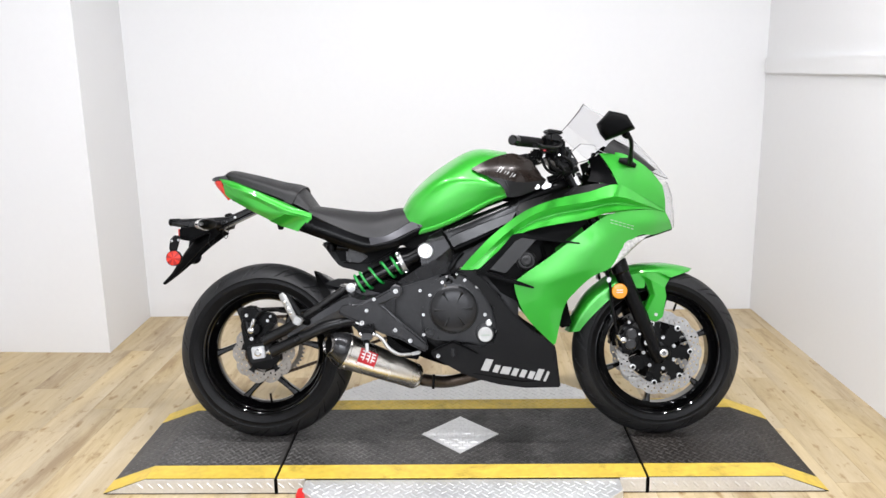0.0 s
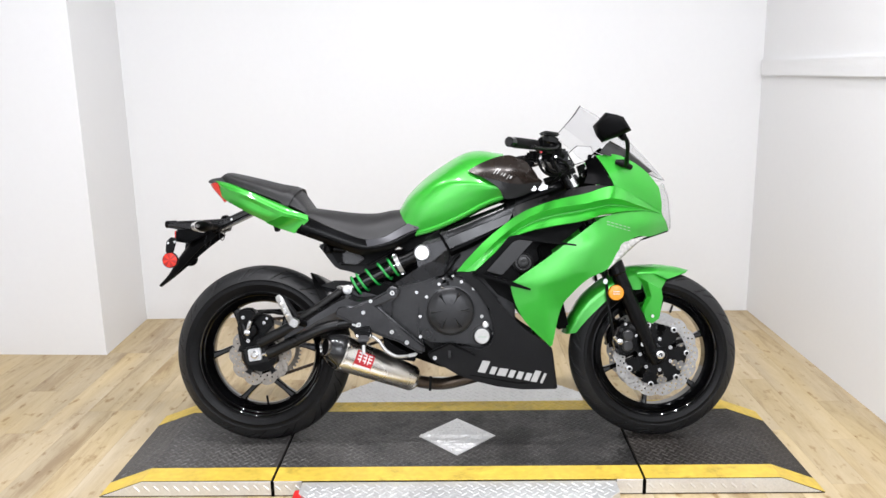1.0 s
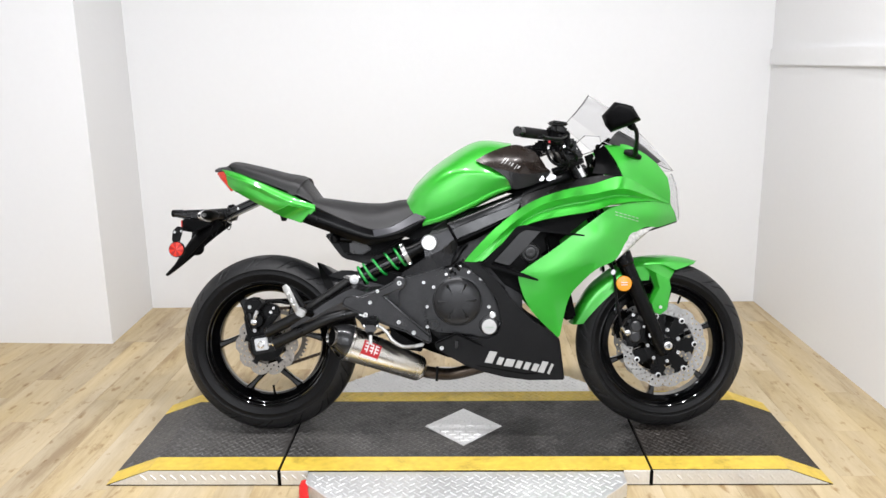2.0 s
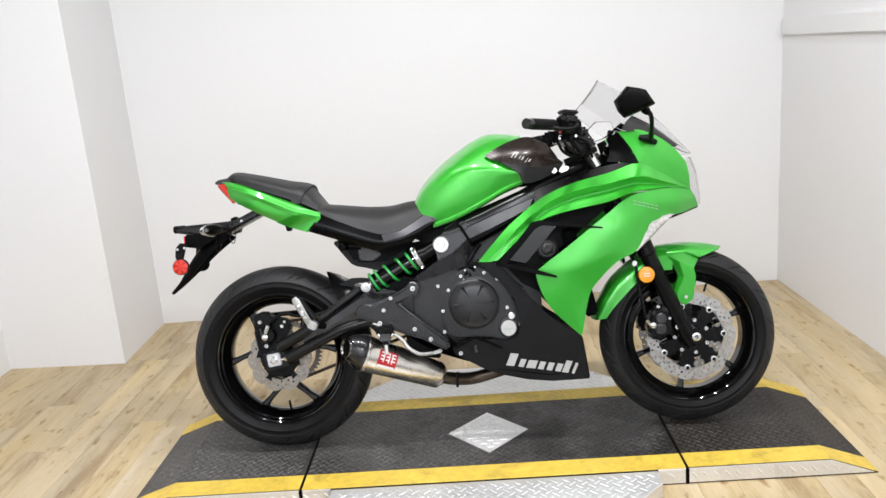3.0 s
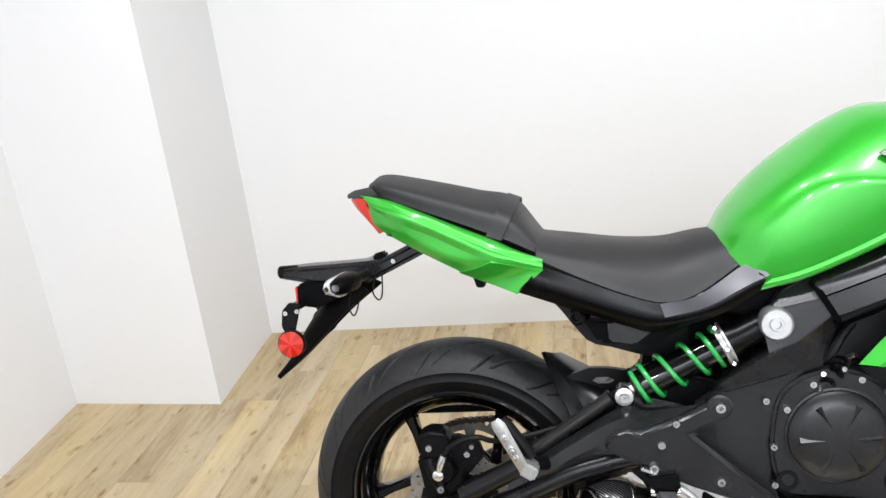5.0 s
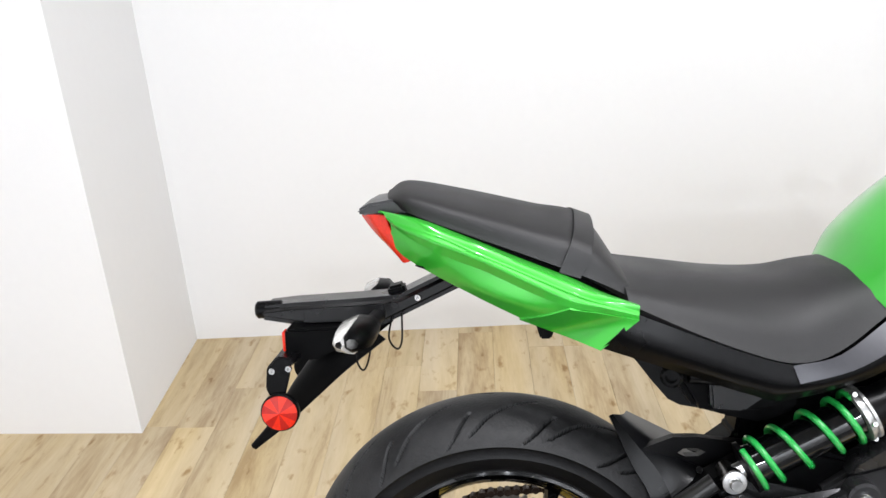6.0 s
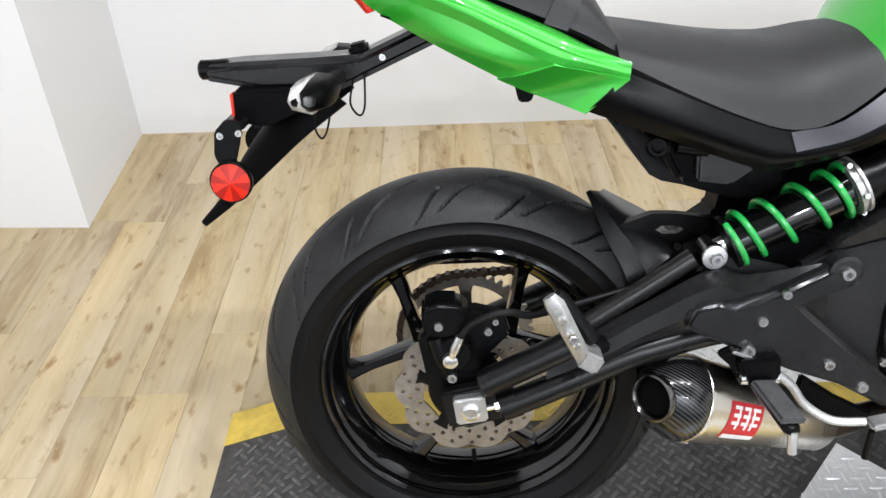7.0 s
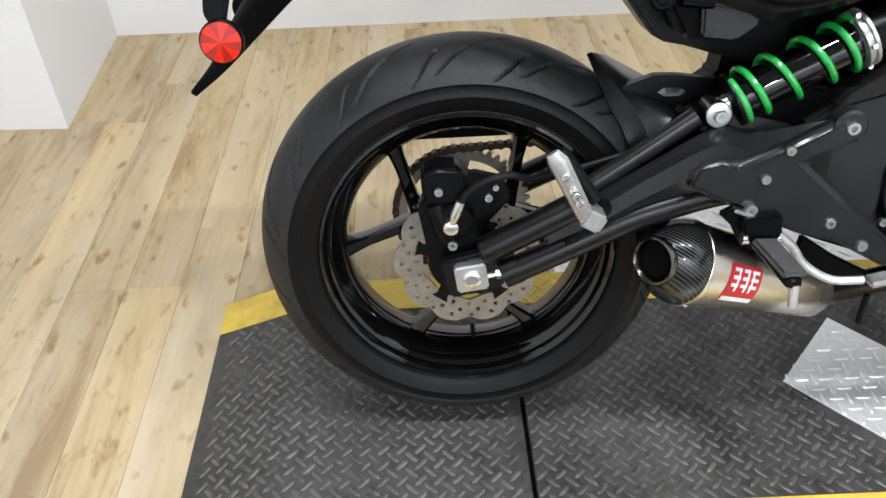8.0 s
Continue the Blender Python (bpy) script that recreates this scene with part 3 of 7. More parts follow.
lug_part("tread_relief", lugs(-0.608, 0.601, PY0 + STRIPE, PY1 - STRIPE, lambda x: H, 0.0215, 0.0275, keep=lambda x, y: not in_diamond(x, y)), "tread_worn", deck)
lug_part("stripe_relief", lugs(-0.608, 0.601, PY1 - STRIPE, PY1, lambda x: H + 0.001, 0.0225, 0.0285), "yellow", deck)
part("inlay", slab([(-0.145, -0.005), (-0.005, -0.155), (0.135, -0.005), (-0.005, 0.145)], H - 0.003, H + 0.003, 0.001), "bright_plate", deck, "bright aluminium diamond inlay", smooth=False)
lug_part("inlay_relief", lugs(-0.15, 0.15, -0.16, 0.15, lambda x: H + 0.003, 0.0225, 0.0285, keep=lambda x, y: abs(x + 0.005) + abs(y + 0.005) < 0.132, turned=False), "bright_plate", deck)
for a, b, y0, y1 in ((-0.608, -0.515, PY0 - 0.003, PY0), (0.515, 0.601, PY0 - 0.003, PY0)):
    part("skirt", slab([(a, y0), (b, y0), (b, y1), (a, y1)], FLOOR + 0.005, H - 0.002, 0.001), "bright_plate", deck, "bright aluminium skirt", smooth=False)
    lug_part("skirt_relief", upright(lugs(a, b, FLOOR - 0.004, H + 0.008, lambda x: 1.0, 0.0235, 0.0280, keep=lambda x, z: FLOOR + 0.015 < z < H - 0.011), PY0 - 0.003), "bright_plate", deck)

for x0, x1 in ((-0.6158, -0.6082), (0.6012, 0.6088)):
    part("joint_mouth", slab([(x0 - 0.002, PY0 - 0.0035), (x1 + 0.002, PY0 - 0.0035), (x1 + 0.002, PY0 + 0.002), (x0 - 0.002, PY0 + 0.002)], FLOOR + 0.001, H - 0.003, 0), "gap", deck, "dark joint between the plates", smooth=False)
    part("joint", slab([(x0, PY0 + 0.002), (x1, PY0 + 0.002), (x1, PY1 - 0.002), (x0, PY1 - 0.002)], FLOOR + 0.002, H - 0.010, 0), "gap", deck, "dark joint between the plates", smooth=False)

turn = thing("turntable", (0, 0, 0), "bright aluminium tread-plate turntable under the platform", "turntable")
for name, pts in (("front_plate", [(-0.513, PY0), (-0.513, -0.39), (-0.315, -0.60), (0.315, -0.60), (0.513, -0.39), (0.513, PY0)]),
                  ("back_plate", [(0.505, PY1), (0.505, 0.41), (0.32, 0.595), (-0.32, 0.595), (-0.505, 0.41), (-0.505, PY1)])):
    part(name, slab(pts, FLOOR + 0.001, H - 0.006, 0.002), "bright_plate", turn, smooth=False)
lug_part("tread_relief", lugs(-0.5, 0.5, -0.595, PY0, lambda x: H - 0.006, keep=lambda x, y: abs(x) < 0.495 - max(0, -0.39 - y) * 0.95), "bright_plate", turn)
lug_part("tread_relief", lugs(-0.5, 0.5, PY1, 0.59, lambda x: H - 0.006, keep=lambda x, y: abs(x) < 0.49 - max(0, y - 0.41) * 1.0), "bright_plate", turn)

lever = thing("release_lever", (-0.51, -0.40, 0), "red painted steel release lever beside the turntable", "lever")
part("arm", sweep([(-0.519, -0.372, 0.024), (-0.517, -0.40, 0.022), (-0.49, -0.52, 0.014)], [0.007, 0.009, 0.010], 10, 1.6), "red_paint", lever)
part("pivot", lathe((-0.520, -0.372, FLOOR), (0, 0, 1), [(0.012, 0), (0.012, 0.034), (0.009, 0.040)], 16), "black_metal", lever)


# ---- the motorcycle ----
# built upright about its own ground line, then leaned over on its stand at the end
bike = thing("motorcycle", (0, 0, 0), "bright green sport motorcycle with black trim, leaning on its side stand", "motorcycle")
LEAN = 12.0
RA, FA = Vector((-0.705, 0, 0.313)), Vector((0.705, 0, 0.300))     # axles


def groove(u, v, reps, depth):
    """Depth of the tread cuts: u round the tyre (0..1), v across it (-1..1)."""
    d = 0.0
    for side in (-1, 1):
        a = v * side
        for k, (a0, a1, slope, shift) in enumerate(((0.12, 0.84, 1.45, 0.0), (0.40, 0.95, 1.15, 0.55))):
            if a0 < a < a1:
                w = (u * reps + shift + (0.5 if side > 0 else 0) - slope * a - 0.12 * math.sin(a * 5)) % 1.0
                w = min(w, 1 - w)
                fade = min(1.0, (a - a0) / 0.06, (a1 - a) / 0.06)
                d = max(d, fade * max(0.0, 1 - (w / (0.030 if k == 0 else 0.026)) ** 6))
    return depth * d


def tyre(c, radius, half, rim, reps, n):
    """Tyre with cut tread; half is half its width. The tread is scuffed grey, the walls are black; the cuts' black is
    shade put into the colour.
    """
    bm = bmesh.new()
    prof = []
    m = 84
    crown = 0.055 + half * 0.35
    for i in range(m + 1):
        v = -1 + 2 * i / m
        a = v * 1.02
        prof.append((v, radius - crown * (1 - math.cos(a)) * 1.25, half * math.sin(a) / math.sin(1.02)))
    edge = prof[-1][1]
    wall_pts = [(0.97, half * 0.985), (0.92, half * 0.975), (0.66, half * 1.0), (0.62, half * 1.012), (0.58, half * 1.0), (0.34, half * 0.965), (0.14, half * 0.885), (0.10, half * 0.89), (0.0, half * 0.80), (-0.04, half * 0.70)]
    side = len(wall_pts)
    rows = []
    for k in range(n):
        u = k / n
        th = u * math.tau
        line = []
        for f, y in reversed(wall_pts):
            line.append((rim + (edge - rim) * f, -y))
        for v, r, y in prof:
            line.append((r - groove(u, v, reps, 0.0065), y))
        for f, y in wall_pts:
            line.append((rim + (edge - rim) * f, y))
        rows.append([(c.x + r * math.cos(th), c.y + y, c.z + r * math.sin(th)) for r, y in line])
    vs = grid(bm, rows, close_u=True)
    nv = len(vs[0])
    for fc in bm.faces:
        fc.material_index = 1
    # faces outside the cuts turn tread grey; the cuts stay black as their shade
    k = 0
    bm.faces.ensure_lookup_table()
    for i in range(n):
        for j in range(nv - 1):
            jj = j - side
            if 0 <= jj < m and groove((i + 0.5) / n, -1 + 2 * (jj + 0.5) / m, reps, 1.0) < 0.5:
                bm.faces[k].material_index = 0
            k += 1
    return bm


def wheel_rim(c, rim, half):
    h = half
    prof = [(rim + 0.004, -h), (rim + 0.009, -h + 0.002), (rim + 0.009, -h + 0.006), (rim - 0.002, -h + 0.010), (rim - 0.010, -h + 0.020), (rim - 0.022, -h + 0.034),
            (rim - 0.030, -0.022), (rim - 0.030, 0.022), (rim - 0.022, h - 0.034), (rim - 0.010, h - 0.020), (rim - 0.002, h - 0.010), (rim + 0.009, h - 0.006), (rim + 0.009, h - 0.002),
            (rim + 0.004, h), (rim - 0.003, h - 0.006), (rim - 0.012, 0.03), (rim - 0.012, -0.03), (rim - 0.003, -h + 0.006)]
    return lathe(c, (0, 1, 0), prof, 96, close=True)


def spoke(c, a, r0, r1, w0, w1, t):
    """One tapered cast spoke at the angle a."""
    bm = bmesh.new()
    ux, uz = math.cos(a), math.sin(a)
    rows = []
    for i in range(8):
        f = i / 7
        r = r0 + (r1 - r0) * f
        w = w0 + (w1 - w0) * f + (0.006 * max(0, f - 0.75) * 4) ** 1
        d = t * (1 - 0.25 * math.sin(f * math.pi))
        ring = []
        for k in range(10):
            b = k / 10 * math.tau
            px, py = w * math.copysign(abs(math.cos(b)) ** 0.6, math.cos(b)), d * math.copysign(abs(math.sin(b)) ** 0.6, math.sin(b))
            ring.append((c.x + ux * r - uz * px, c.y + py, c.z + uz * r + ux * px))
        rows.append(ring)
    grid(bm, rows, close_v=True)
    return bm


def forked_spoke(c, a, r0, r1, w, t, parent):
    """A stem on the hub that parts into two legs, each reaching the rim 30 degrees to its side."""
    fork = c + Vector((r0 * math.cos(a), 0, r0 * math.sin(a)))
    bm = spoke(c, a, 0.04, r0 + 0.012, w * 1.5, w * 1.5, t)
    for s in (-1, 1):
        tip = c + Vector((r1 * math.cos(a + s * radians(30)), 0, r1 * math.sin(a + s * radians(30))))
        d = tip - fork
        merge(bm, spoke(fork, math.atan2(d.z, d.x), -0.012, d.length, w, w * 0.72, t))
    part("spoke", bm, "gloss_black", parent)


def petal_disc(c, y, r0, r1, petals, holes, t, n=300, m=18, wave=0.0045):
    """A wave-edged brake disc with rows of drilled holes."""
    bm = bmesh.new()
    rows = []
    for i in range(n):
        a = i / n * math.tau
        out = r1 - wave * (0.5 - 0.5 * math.cos(petals * a)) ** 2
        inn = r0 + 0.004 * (0.5 - 0.5 * math.cos(petals * a)) ** 2
        rows.append([(c.x + (inn + (out - inn) * j / m) * math.cos(a), y, c.z + (inn + (out - inn) * j / m) * math.sin(a)) for j in range(m + 1)])
    grid(bm, rows, close_u=True)
    gone = []
    for fc in bm.faces:
        p = fc.calc_center_median() - Vector((c.x, y, c.z))
        for a, r, hr in holes:
            if (p.x - r * math.cos(a)) ** 2 + (p.z - r * math.sin(a)) ** 2 < hr * hr:
                gone.append(fc)
                break
    bmesh.ops.delete(bm, geom=gone, context="FACES")
    bmesh.ops.recalc_face_normals(bm, faces=bm.faces)
    bmesh.ops.solidify(bm, geom=bm.faces[:], thickness=t)
    return bm


def hole_ring(count, pattern, hr):
    out = []
    for k in range(count):
        for da, r in pattern:
            out.append(((k + da) / count * math.tau, r, hr))
    return out


# rear wheel
rear = part("rear_wheel", wheel_rim(RA, 0.216, 0.070), "gloss_black", bike, "gloss black cast rear wheel")
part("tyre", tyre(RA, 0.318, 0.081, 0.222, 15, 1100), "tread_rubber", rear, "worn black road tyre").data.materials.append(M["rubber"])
part("hub", lathe(RA - Vector((0, 0.075, 0)), (0, 1, 0), [(0.022, 0), (0.05, 0.004), (0.055, 0.02), (0.042, 0.04), (0.042, 0.11), (0.055, 0.13), (0.06, 0.15), (0.02, 0.155)], 36), "gloss_black", rear)
for k in range(3):
    forked_spoke(RA, radians(33.5 + 120 * k), 0.078, 0.192, 0.0125, 0.018, rear)
part("valve", rod(RA + Vector((0.01, -0.012, -0.186)), RA + Vector((0.008, -0.02, -0.158)), 0.004, 10), "rubber", rear)
part("brake_disc", petal_disc(RA, -0.078, 0.068, 0.112, 10, hole_ring(20, ((0, 0.078), (0.5, 0.090), (0.12, 0.100)), 0.0032), 0.005, 360, 20, 0.0085), "rear_disc", rear, "worn brownish steel petal disc")
part("disc_carrier", lathe(RA - Vector((0, 0.082, 0)), (0, 1, 0), [(0.03, 0), (0.060, 0.001), (0.062, 0.008), (0.03, 0.010)], 36), "black_metal", rear)
for k in range(5):
    part("carrier_arm", spoke(RA - Vector((0, 0.077, 0)), radians(20 + 72 * k), 0.05, 0.080, 0.013, 0.008, 0.004), "black_metal", rear)


def sprocket(c, y, r, teeth):
    n = teeth * 4
    out = [(c.x + (r + (0.0055 if i % 4 in (1, 2) else -0.003)) * math.cos(i / n * math.tau), c.z + (r + (0.0055 if i % 4 in (1, 2) else -0.003)) * math.sin(i / n * math.tau)) for i in range(n)]
    bm = bmesh.new()
    rin = r - 0.018
    for yy in (y, y + 0.006):
        a = [bm.verts.new((x, yy, z)) for x, z in out]
        b = [bm.verts.new((c.x + rin * math.cos(i / n * math.tau), yy, c.z + rin * math.sin(i / n * math.tau))) for i in range(n)]
        for i in range(n):
            bm.faces.new((a[i], a[(i + 1) % n], b[(i + 1) % n], b[i]))
    bm.verts.ensure_lookup_table()
    for base in (0, n):
        for i in range(n):
            j = (i + 1) % n
            bm.faces.new([bm.verts[k] for k in (base + i, base + j, base + j + 2 * n, base + i + 2 * n)])
    for k in range(5):
        a = k / 5 * math.tau + 0.3
        merge(bm, spoke(Vector((c.x, y + 0.003, c.z)), a, 0.035, rin + 0.004, 0.012, 0.009, 0.003))
    lathe((c.x, y - 0.002, c.z), (0, 1, 0), [(0.045, 0), (0.045, 0.010), (0.02, 0.010), (0.02, 0)], 30, bm, close=True)
    return bm


part("sprocket", sprocket(RA, 0.088, 0.110, 46), "rear_disc", rear, "greasy steel rear sprocket")


def chain(c0, r0, c1, r1, y, pitch=0.0159):
    """Roller chain: alternating link plates with pins along both runs."""
    bm = bmesh.new()
    loop = []
    for k in range(40):
        a = radians(88 + 184 * k / 39)
        loop.append((c0[0] + r0 * math.cos(a), c0[1] + r0 * math.sin(a)))
    for k in range(16):
        a = radians(-88 + 176 * k / 15)
        loop.append((c1[0] + r1 * math.cos(a), c1[1] + r1 * math.sin(a)))
    loop.append(loop[0])
    pts, left = [], 0.0
    for (xa, za), (xb, zb) in zip(loop, loop[1:]):
        ln = math.hypot(xb - xa, zb - za)
        while left < ln:
            pts.append((xa + (xb - xa) * left / ln, za + (zb - za) * left / ln))
            left += pitch
        left -= ln
    for i in range(len(pts)):
        (xa, za), (xb, zb) = pts[i], pts[(i + 1) % len(pts)]
        a = math.degrees(math.atan2(zb - za, xb - xa))
        off = 0.006 if i % 2 else 0.0042
        for s in (-1, 1):
            box(((xa + xb) / 2, y + s * off, (za + zb) / 2), (0.0205, 0.0016, 0.0100), 0.003, (0, -a, 0), bm, 1)
        rod((xa, y - 0.008, za), (xa, y + 0.008, za), 0.0062, 8, bm)
    return bm


part("chain", chain((RA.x, RA.z), 0.112, (-0.15, 0.42), 0.035, 0.091), "rusty_chain", bike, "greasy brown drive chain")

part("chain_guard", prism([(-0.844, 0.441), (-0.824, 0.457), (-0.50, 0.467), (-0.50, 0.447), (-0.814, 0.443)], 0.085, 0.112, 0.003), "plastic", bike, "black plastic chain guard")

# rear brake caliper, hose and axle block
cal = part("rear_caliper", prism([(-0.771, 0.474), (-0.748, 0.484), (-0.718, 0.482), (-0.702, 0.462), (-0.712, 0.436), (-0.745, 0.428), (-0.769, 0.436)], -0.138, -0.085, 0.006, segs=3), "black_metal", bike, "black rear brake caliper with bleed bolts")
part("bracket", prism([(-0.778, 0.420), (-0.752, 0.452), (-0.700, 0.468), (-0.656, 0.456), (-0.646, 0.425), (-0.680, 0.388), (-0.700, 0.335), (-0.742, 0.300), (-0.766, 0.350)], -0.116, -0.094, 0.004), "black_metal", cal)
part("piston_housing", lathe((-0.726, -0.112, 0.406), (0, -1, 0), [(0.027, 0), (0.027, 0.022), (0.023, 0.028), (0.001, 0.029)], 28), "black_metal", cal)
part("slider_lobe", sweep([(-0.752, -0.126, 0.428), (-0.744, -0.130, 0.400), (-0.731, -0.130, 0.371)], [0.013, 0.014, 0.013], 14), "black_metal", cal)
for x, z, r in ((-0.747, 0.453, 0.0065), (-0.730, 0.371, 0.0075), (-0.678, 0.432, 0.0065), (-0.668, 0.447, 0.005)):
    part("bolt", bolt((x, -0.140 if x < -0.70 else -0.118, z), (0, -1, 0), r, 0.006), "steel", cal)
part("banjo", lathe((-0.732, -0.140, 0.401), (0, -1, 0), [(0.0105, 0), (0.0105, 0.010), (0.007, 0.012), (0.001, 0.012)], 16), "steel", cal, "bare steel banjo bolt")
part("hose_fitting", sweep([(-0.730, -0.148, 0.408), (-0.725, -0.150, 0.423), (-0.718, -0.150, 0.441)], [0.005, 0.0075, 0.0065], 12), "steel", cal, "bare steel hose fitting")
hose = spline([(-0.718, -0.150, 0.441), (-0.702, -0.150, 0.460), (-0.675, -0.150, 0.473), (-0.649, -0.148, 0.476), (-0.622, -0.140, 0.466), (-0.570, -0.110, 0.462), (-0.480, -0.095, 0.480)], 36)
part("brake_hose", sweep(hose, 0.0052, 10), "rubber", bike)
block = part("axle_block", box((-0.705, -0.145, 0.324), (0.045, 0.024, 0.042), 0.003, (0, -8, 0)), "alloy", bike, "bright square axle block")
part("axle_nut", lathe((-0.705, -0.156, 0.324), (0, -1, 0), [(0.0135, 0), (0.0135, 0.005), (0.009, 0.007), (0.008, 0.005), (0.001, 0.005)], 24), "steel", block)
part("adjuster_bolt", rod((-0.682, -0.145, 0.322), (-0.648, -0.145, 0.330), 0.005, 10), "steel", block)
part("nut", lathe((-0.670, -0.145, 0.325), (1, 0, 0.2), [(0.009, 0), (0.009, 0.007), (0.001, 0.007)], 6), "steel", block)

# swingarm
arm = part("swingarm", rails([[(-0.600, -0.130, 0.392), (-0.526, -0.140, 0.445), (-0.462, -0.140, 0.484), (-0.379, -0.140, 0.530), (-0.333, -0.138, 0.519), (-0.225, -0.130, 0.530)],
                              [(-0.600, -0.158, 0.388), (-0.526, -0.166, 0.436), (-0.465, -0.166, 0.474), (-0.387, -0.168, 0.515), (-0.336, -0.166, 0.505), (-0.225, -0.150, 0.512)],
                              [(-0.600, -0.160, 0.376), (-0.524, -0.168, 0.416), (-0.467, -0.168, 0.448), (-0.392, -0.168, 0.478), (-0.340, -0.164, 0.466), (-0.225, -0.150, 0.460)],
                              [(-0.598, -0.140, 0.362), (-0.522, -0.152, 0.388), (-0.471, -0.152, 0.418), (-0.398, -0.152, 0.438), (-0.342, -0.150, 0.424), (-0.225, -0.140, 0.400)]], 40, 4, 0.006), "arm_metal", bike, "satin charcoal swingarm with a raised ridge", angle=14)
part("inner_box", prism([(-0.50, 0.455), (-0.40, 0.535), (-0.345, 0.565), (-0.26, 0.575), (-0.20, 0.56), (-0.20, 0.44), (-0.40, 0.42)], -0.112, -0.06, 0.006), "plastic", arm)
part("upper_tube", rod((-0.540, -0.148, 0.438), (-0.690, -0.148, 0.362), 0.020, 18, bevel=0.003), "tube_black", arm)
part("lower_tube", sweep(spline([(-0.300, -0.128, 0.440), (-0.377, -0.138, 0.432), (-0.436, -0.146, 0.420), (-0.489, -0.149, 0.404), (-0.560, -0.150, 0.371), (-0.660, -0.150, 0.325)], 28), 0.0195, 16), "tube_black", arm)
part("end_plate", box((-0.702, -0.132, 0.322), (0.080, 0.022, 0.062), 0.004, (0, -12, 0)), "tube_black", arm)
part("clamp", lathe((-0.648, -0.148, 0.331), (1, 0, 0.42), [(0.0215, -0.012), (0.0215, 0.012), (0.018, 0.013), (0.018, -0.013)], 18, close=True), "tube_black", arm)
part("far_arm", sweep(spline([(-0.232, 0.12, 0.391), (-0.464, 0.125, 0.401), (-0.709, 0.125, 0.302)], 12), 0.024, 12), "tube_black", arm)
part("cross_tube", sweep(spline([(-0.545, -0.132, 0.446), (-0.474, -0.130, 0.493), (-0.404, -0.128, 0.541)], 12), 0.0135, 16), "tube_metal", arm, "satin grey tube")
part("gusset", prism([(-0.40, 0.52), (-0.36, 0.545), (-0.28, 0.525), (-0.24, 0.50), (-0.34, 0.49)], -0.128, -0.118, 0.003), "arm_metal", arm)

# shock absorber with its coil
LOW, TOP = Vector((-0.380, -0.118, 0.546)), Vector((-0.118, -0.112, 0.672))
shock = part("shock_absorber", rod(LOW.lerp(TOP, 0.10), LOW.lerp(TOP, 0.70), 0.0285, 28, bevel=0.004), "gloss_black", bike, "rear shock absorber with a green coil spring")
part("upper_body", sweep([LOW.lerp(TOP, f) for f in (0.66, 0.72, 0.78, 1.0)], [0.033, 0.033, 0.027, 0.027], 24), "black_metal", shock)
ax = (TOP - LOW).normalized()
sa, sb, _ = frame_of(ax)
coil = []
for i in range(150):
    f = i / 149
    g = 0.10 + 0.56 * (f - 0.075 * math.sin(f * math.tau))
    th = -f * 5.0 * math.tau + 1.2
    coil.append(LOW.lerp(TOP, g) + 0.0345 * (sa * math.cos(th) + sb * math.sin(th)))
part("spring", sweep(coil, 0.0046, 10), "spring", shock, "glossy green coil spring")
part("spring_collar", lathe(LOW.lerp(TOP, 0.655), ax, [(0.030, 0), (0.039, 0.001), (0.039, 0.005), (0.035, 0.006), (0.035, 0.010), (0.039, 0.011), (0.039, 0.015), (0.030, 0.016)], 24), "worn_alloy", shock, "bright steel preload collar")
part("lower_seat", lathe(LOW.lerp(TOP, 0.07), ax, [(0.018, 0), (0.037, 0.004), (0.037, 0.010), (0.018, 0.012)], 28), "black_metal", shock)
part("shaft", rod(LOW, LOW.lerp(TOP, 0.12), 0.012, 14), "steel", shock)
for k in range(5):
    part("spring_clip", bolt(LOW.lerp(TOP, 0.675) + 0.038 * (frame_of(TOP - LOW)[0] * math.cos(k * 1.25) + frame_of(TOP - LOW)[1] * math.sin(k * 1.25)), (0, -1, 0.2), 0.004, 0.006), "steel", shock)
eye = part("lower_mount", lathe(LOW + Vector((0, 0.02, 0)), (0, -1, 0), [(0.0145, 0), (0.0145, 0.030), (0.0170, 0.031), (0.0170, 0.040), (0.014, 0.044), (0.010, 0.044)], 24), "outlet_steel", shock, "steel lower mount eye")
part("washer", lathe(LOW + Vector((0, -0.0215, 0)), (0, -1, 0), [(0.0165, 0), (0.0165, 0.003), (0.013, 0.0045), (0.009, 0.0045)], 24), "alloy", eye, "bright alloy washer")
part("bolt", bolt(LOW + Vector((0, -0.026, 0)), (0, -1, 0), 0.009, 0.008), "steel", eye)
cap = part("mount_cap", lathe((-0.118, -0.118, 0.672), (0, -1, 0), [(0.0285, 0), (0.0285, 0.03), (0.026, 0.034), (0.024, 0.030), (0.013, 0.030), (0.011, 0.035), (0.007, 0.035), (0.006, 0.030), (0.001, 0.030)], 32), "alloy", bike, "round machined alloy frame cap")

part("inner_fender", prism([(-0.340, 0.560), (-0.335, 0.59), (-0.33, 0.665), (-0.10, 0.70), (-0.06, 0.60), (-0.10, 0.46), (-0.20, 0.43), (-0.33, 0.45), (-0.395, 0.455), (-0.428, 0.500), (-0.448, 0.532), (-0.42, 0.538), (-0.385, 0.528)], -0.01, 0.05, 0.005), "plastic", bike, "black inner fender behind the shock")

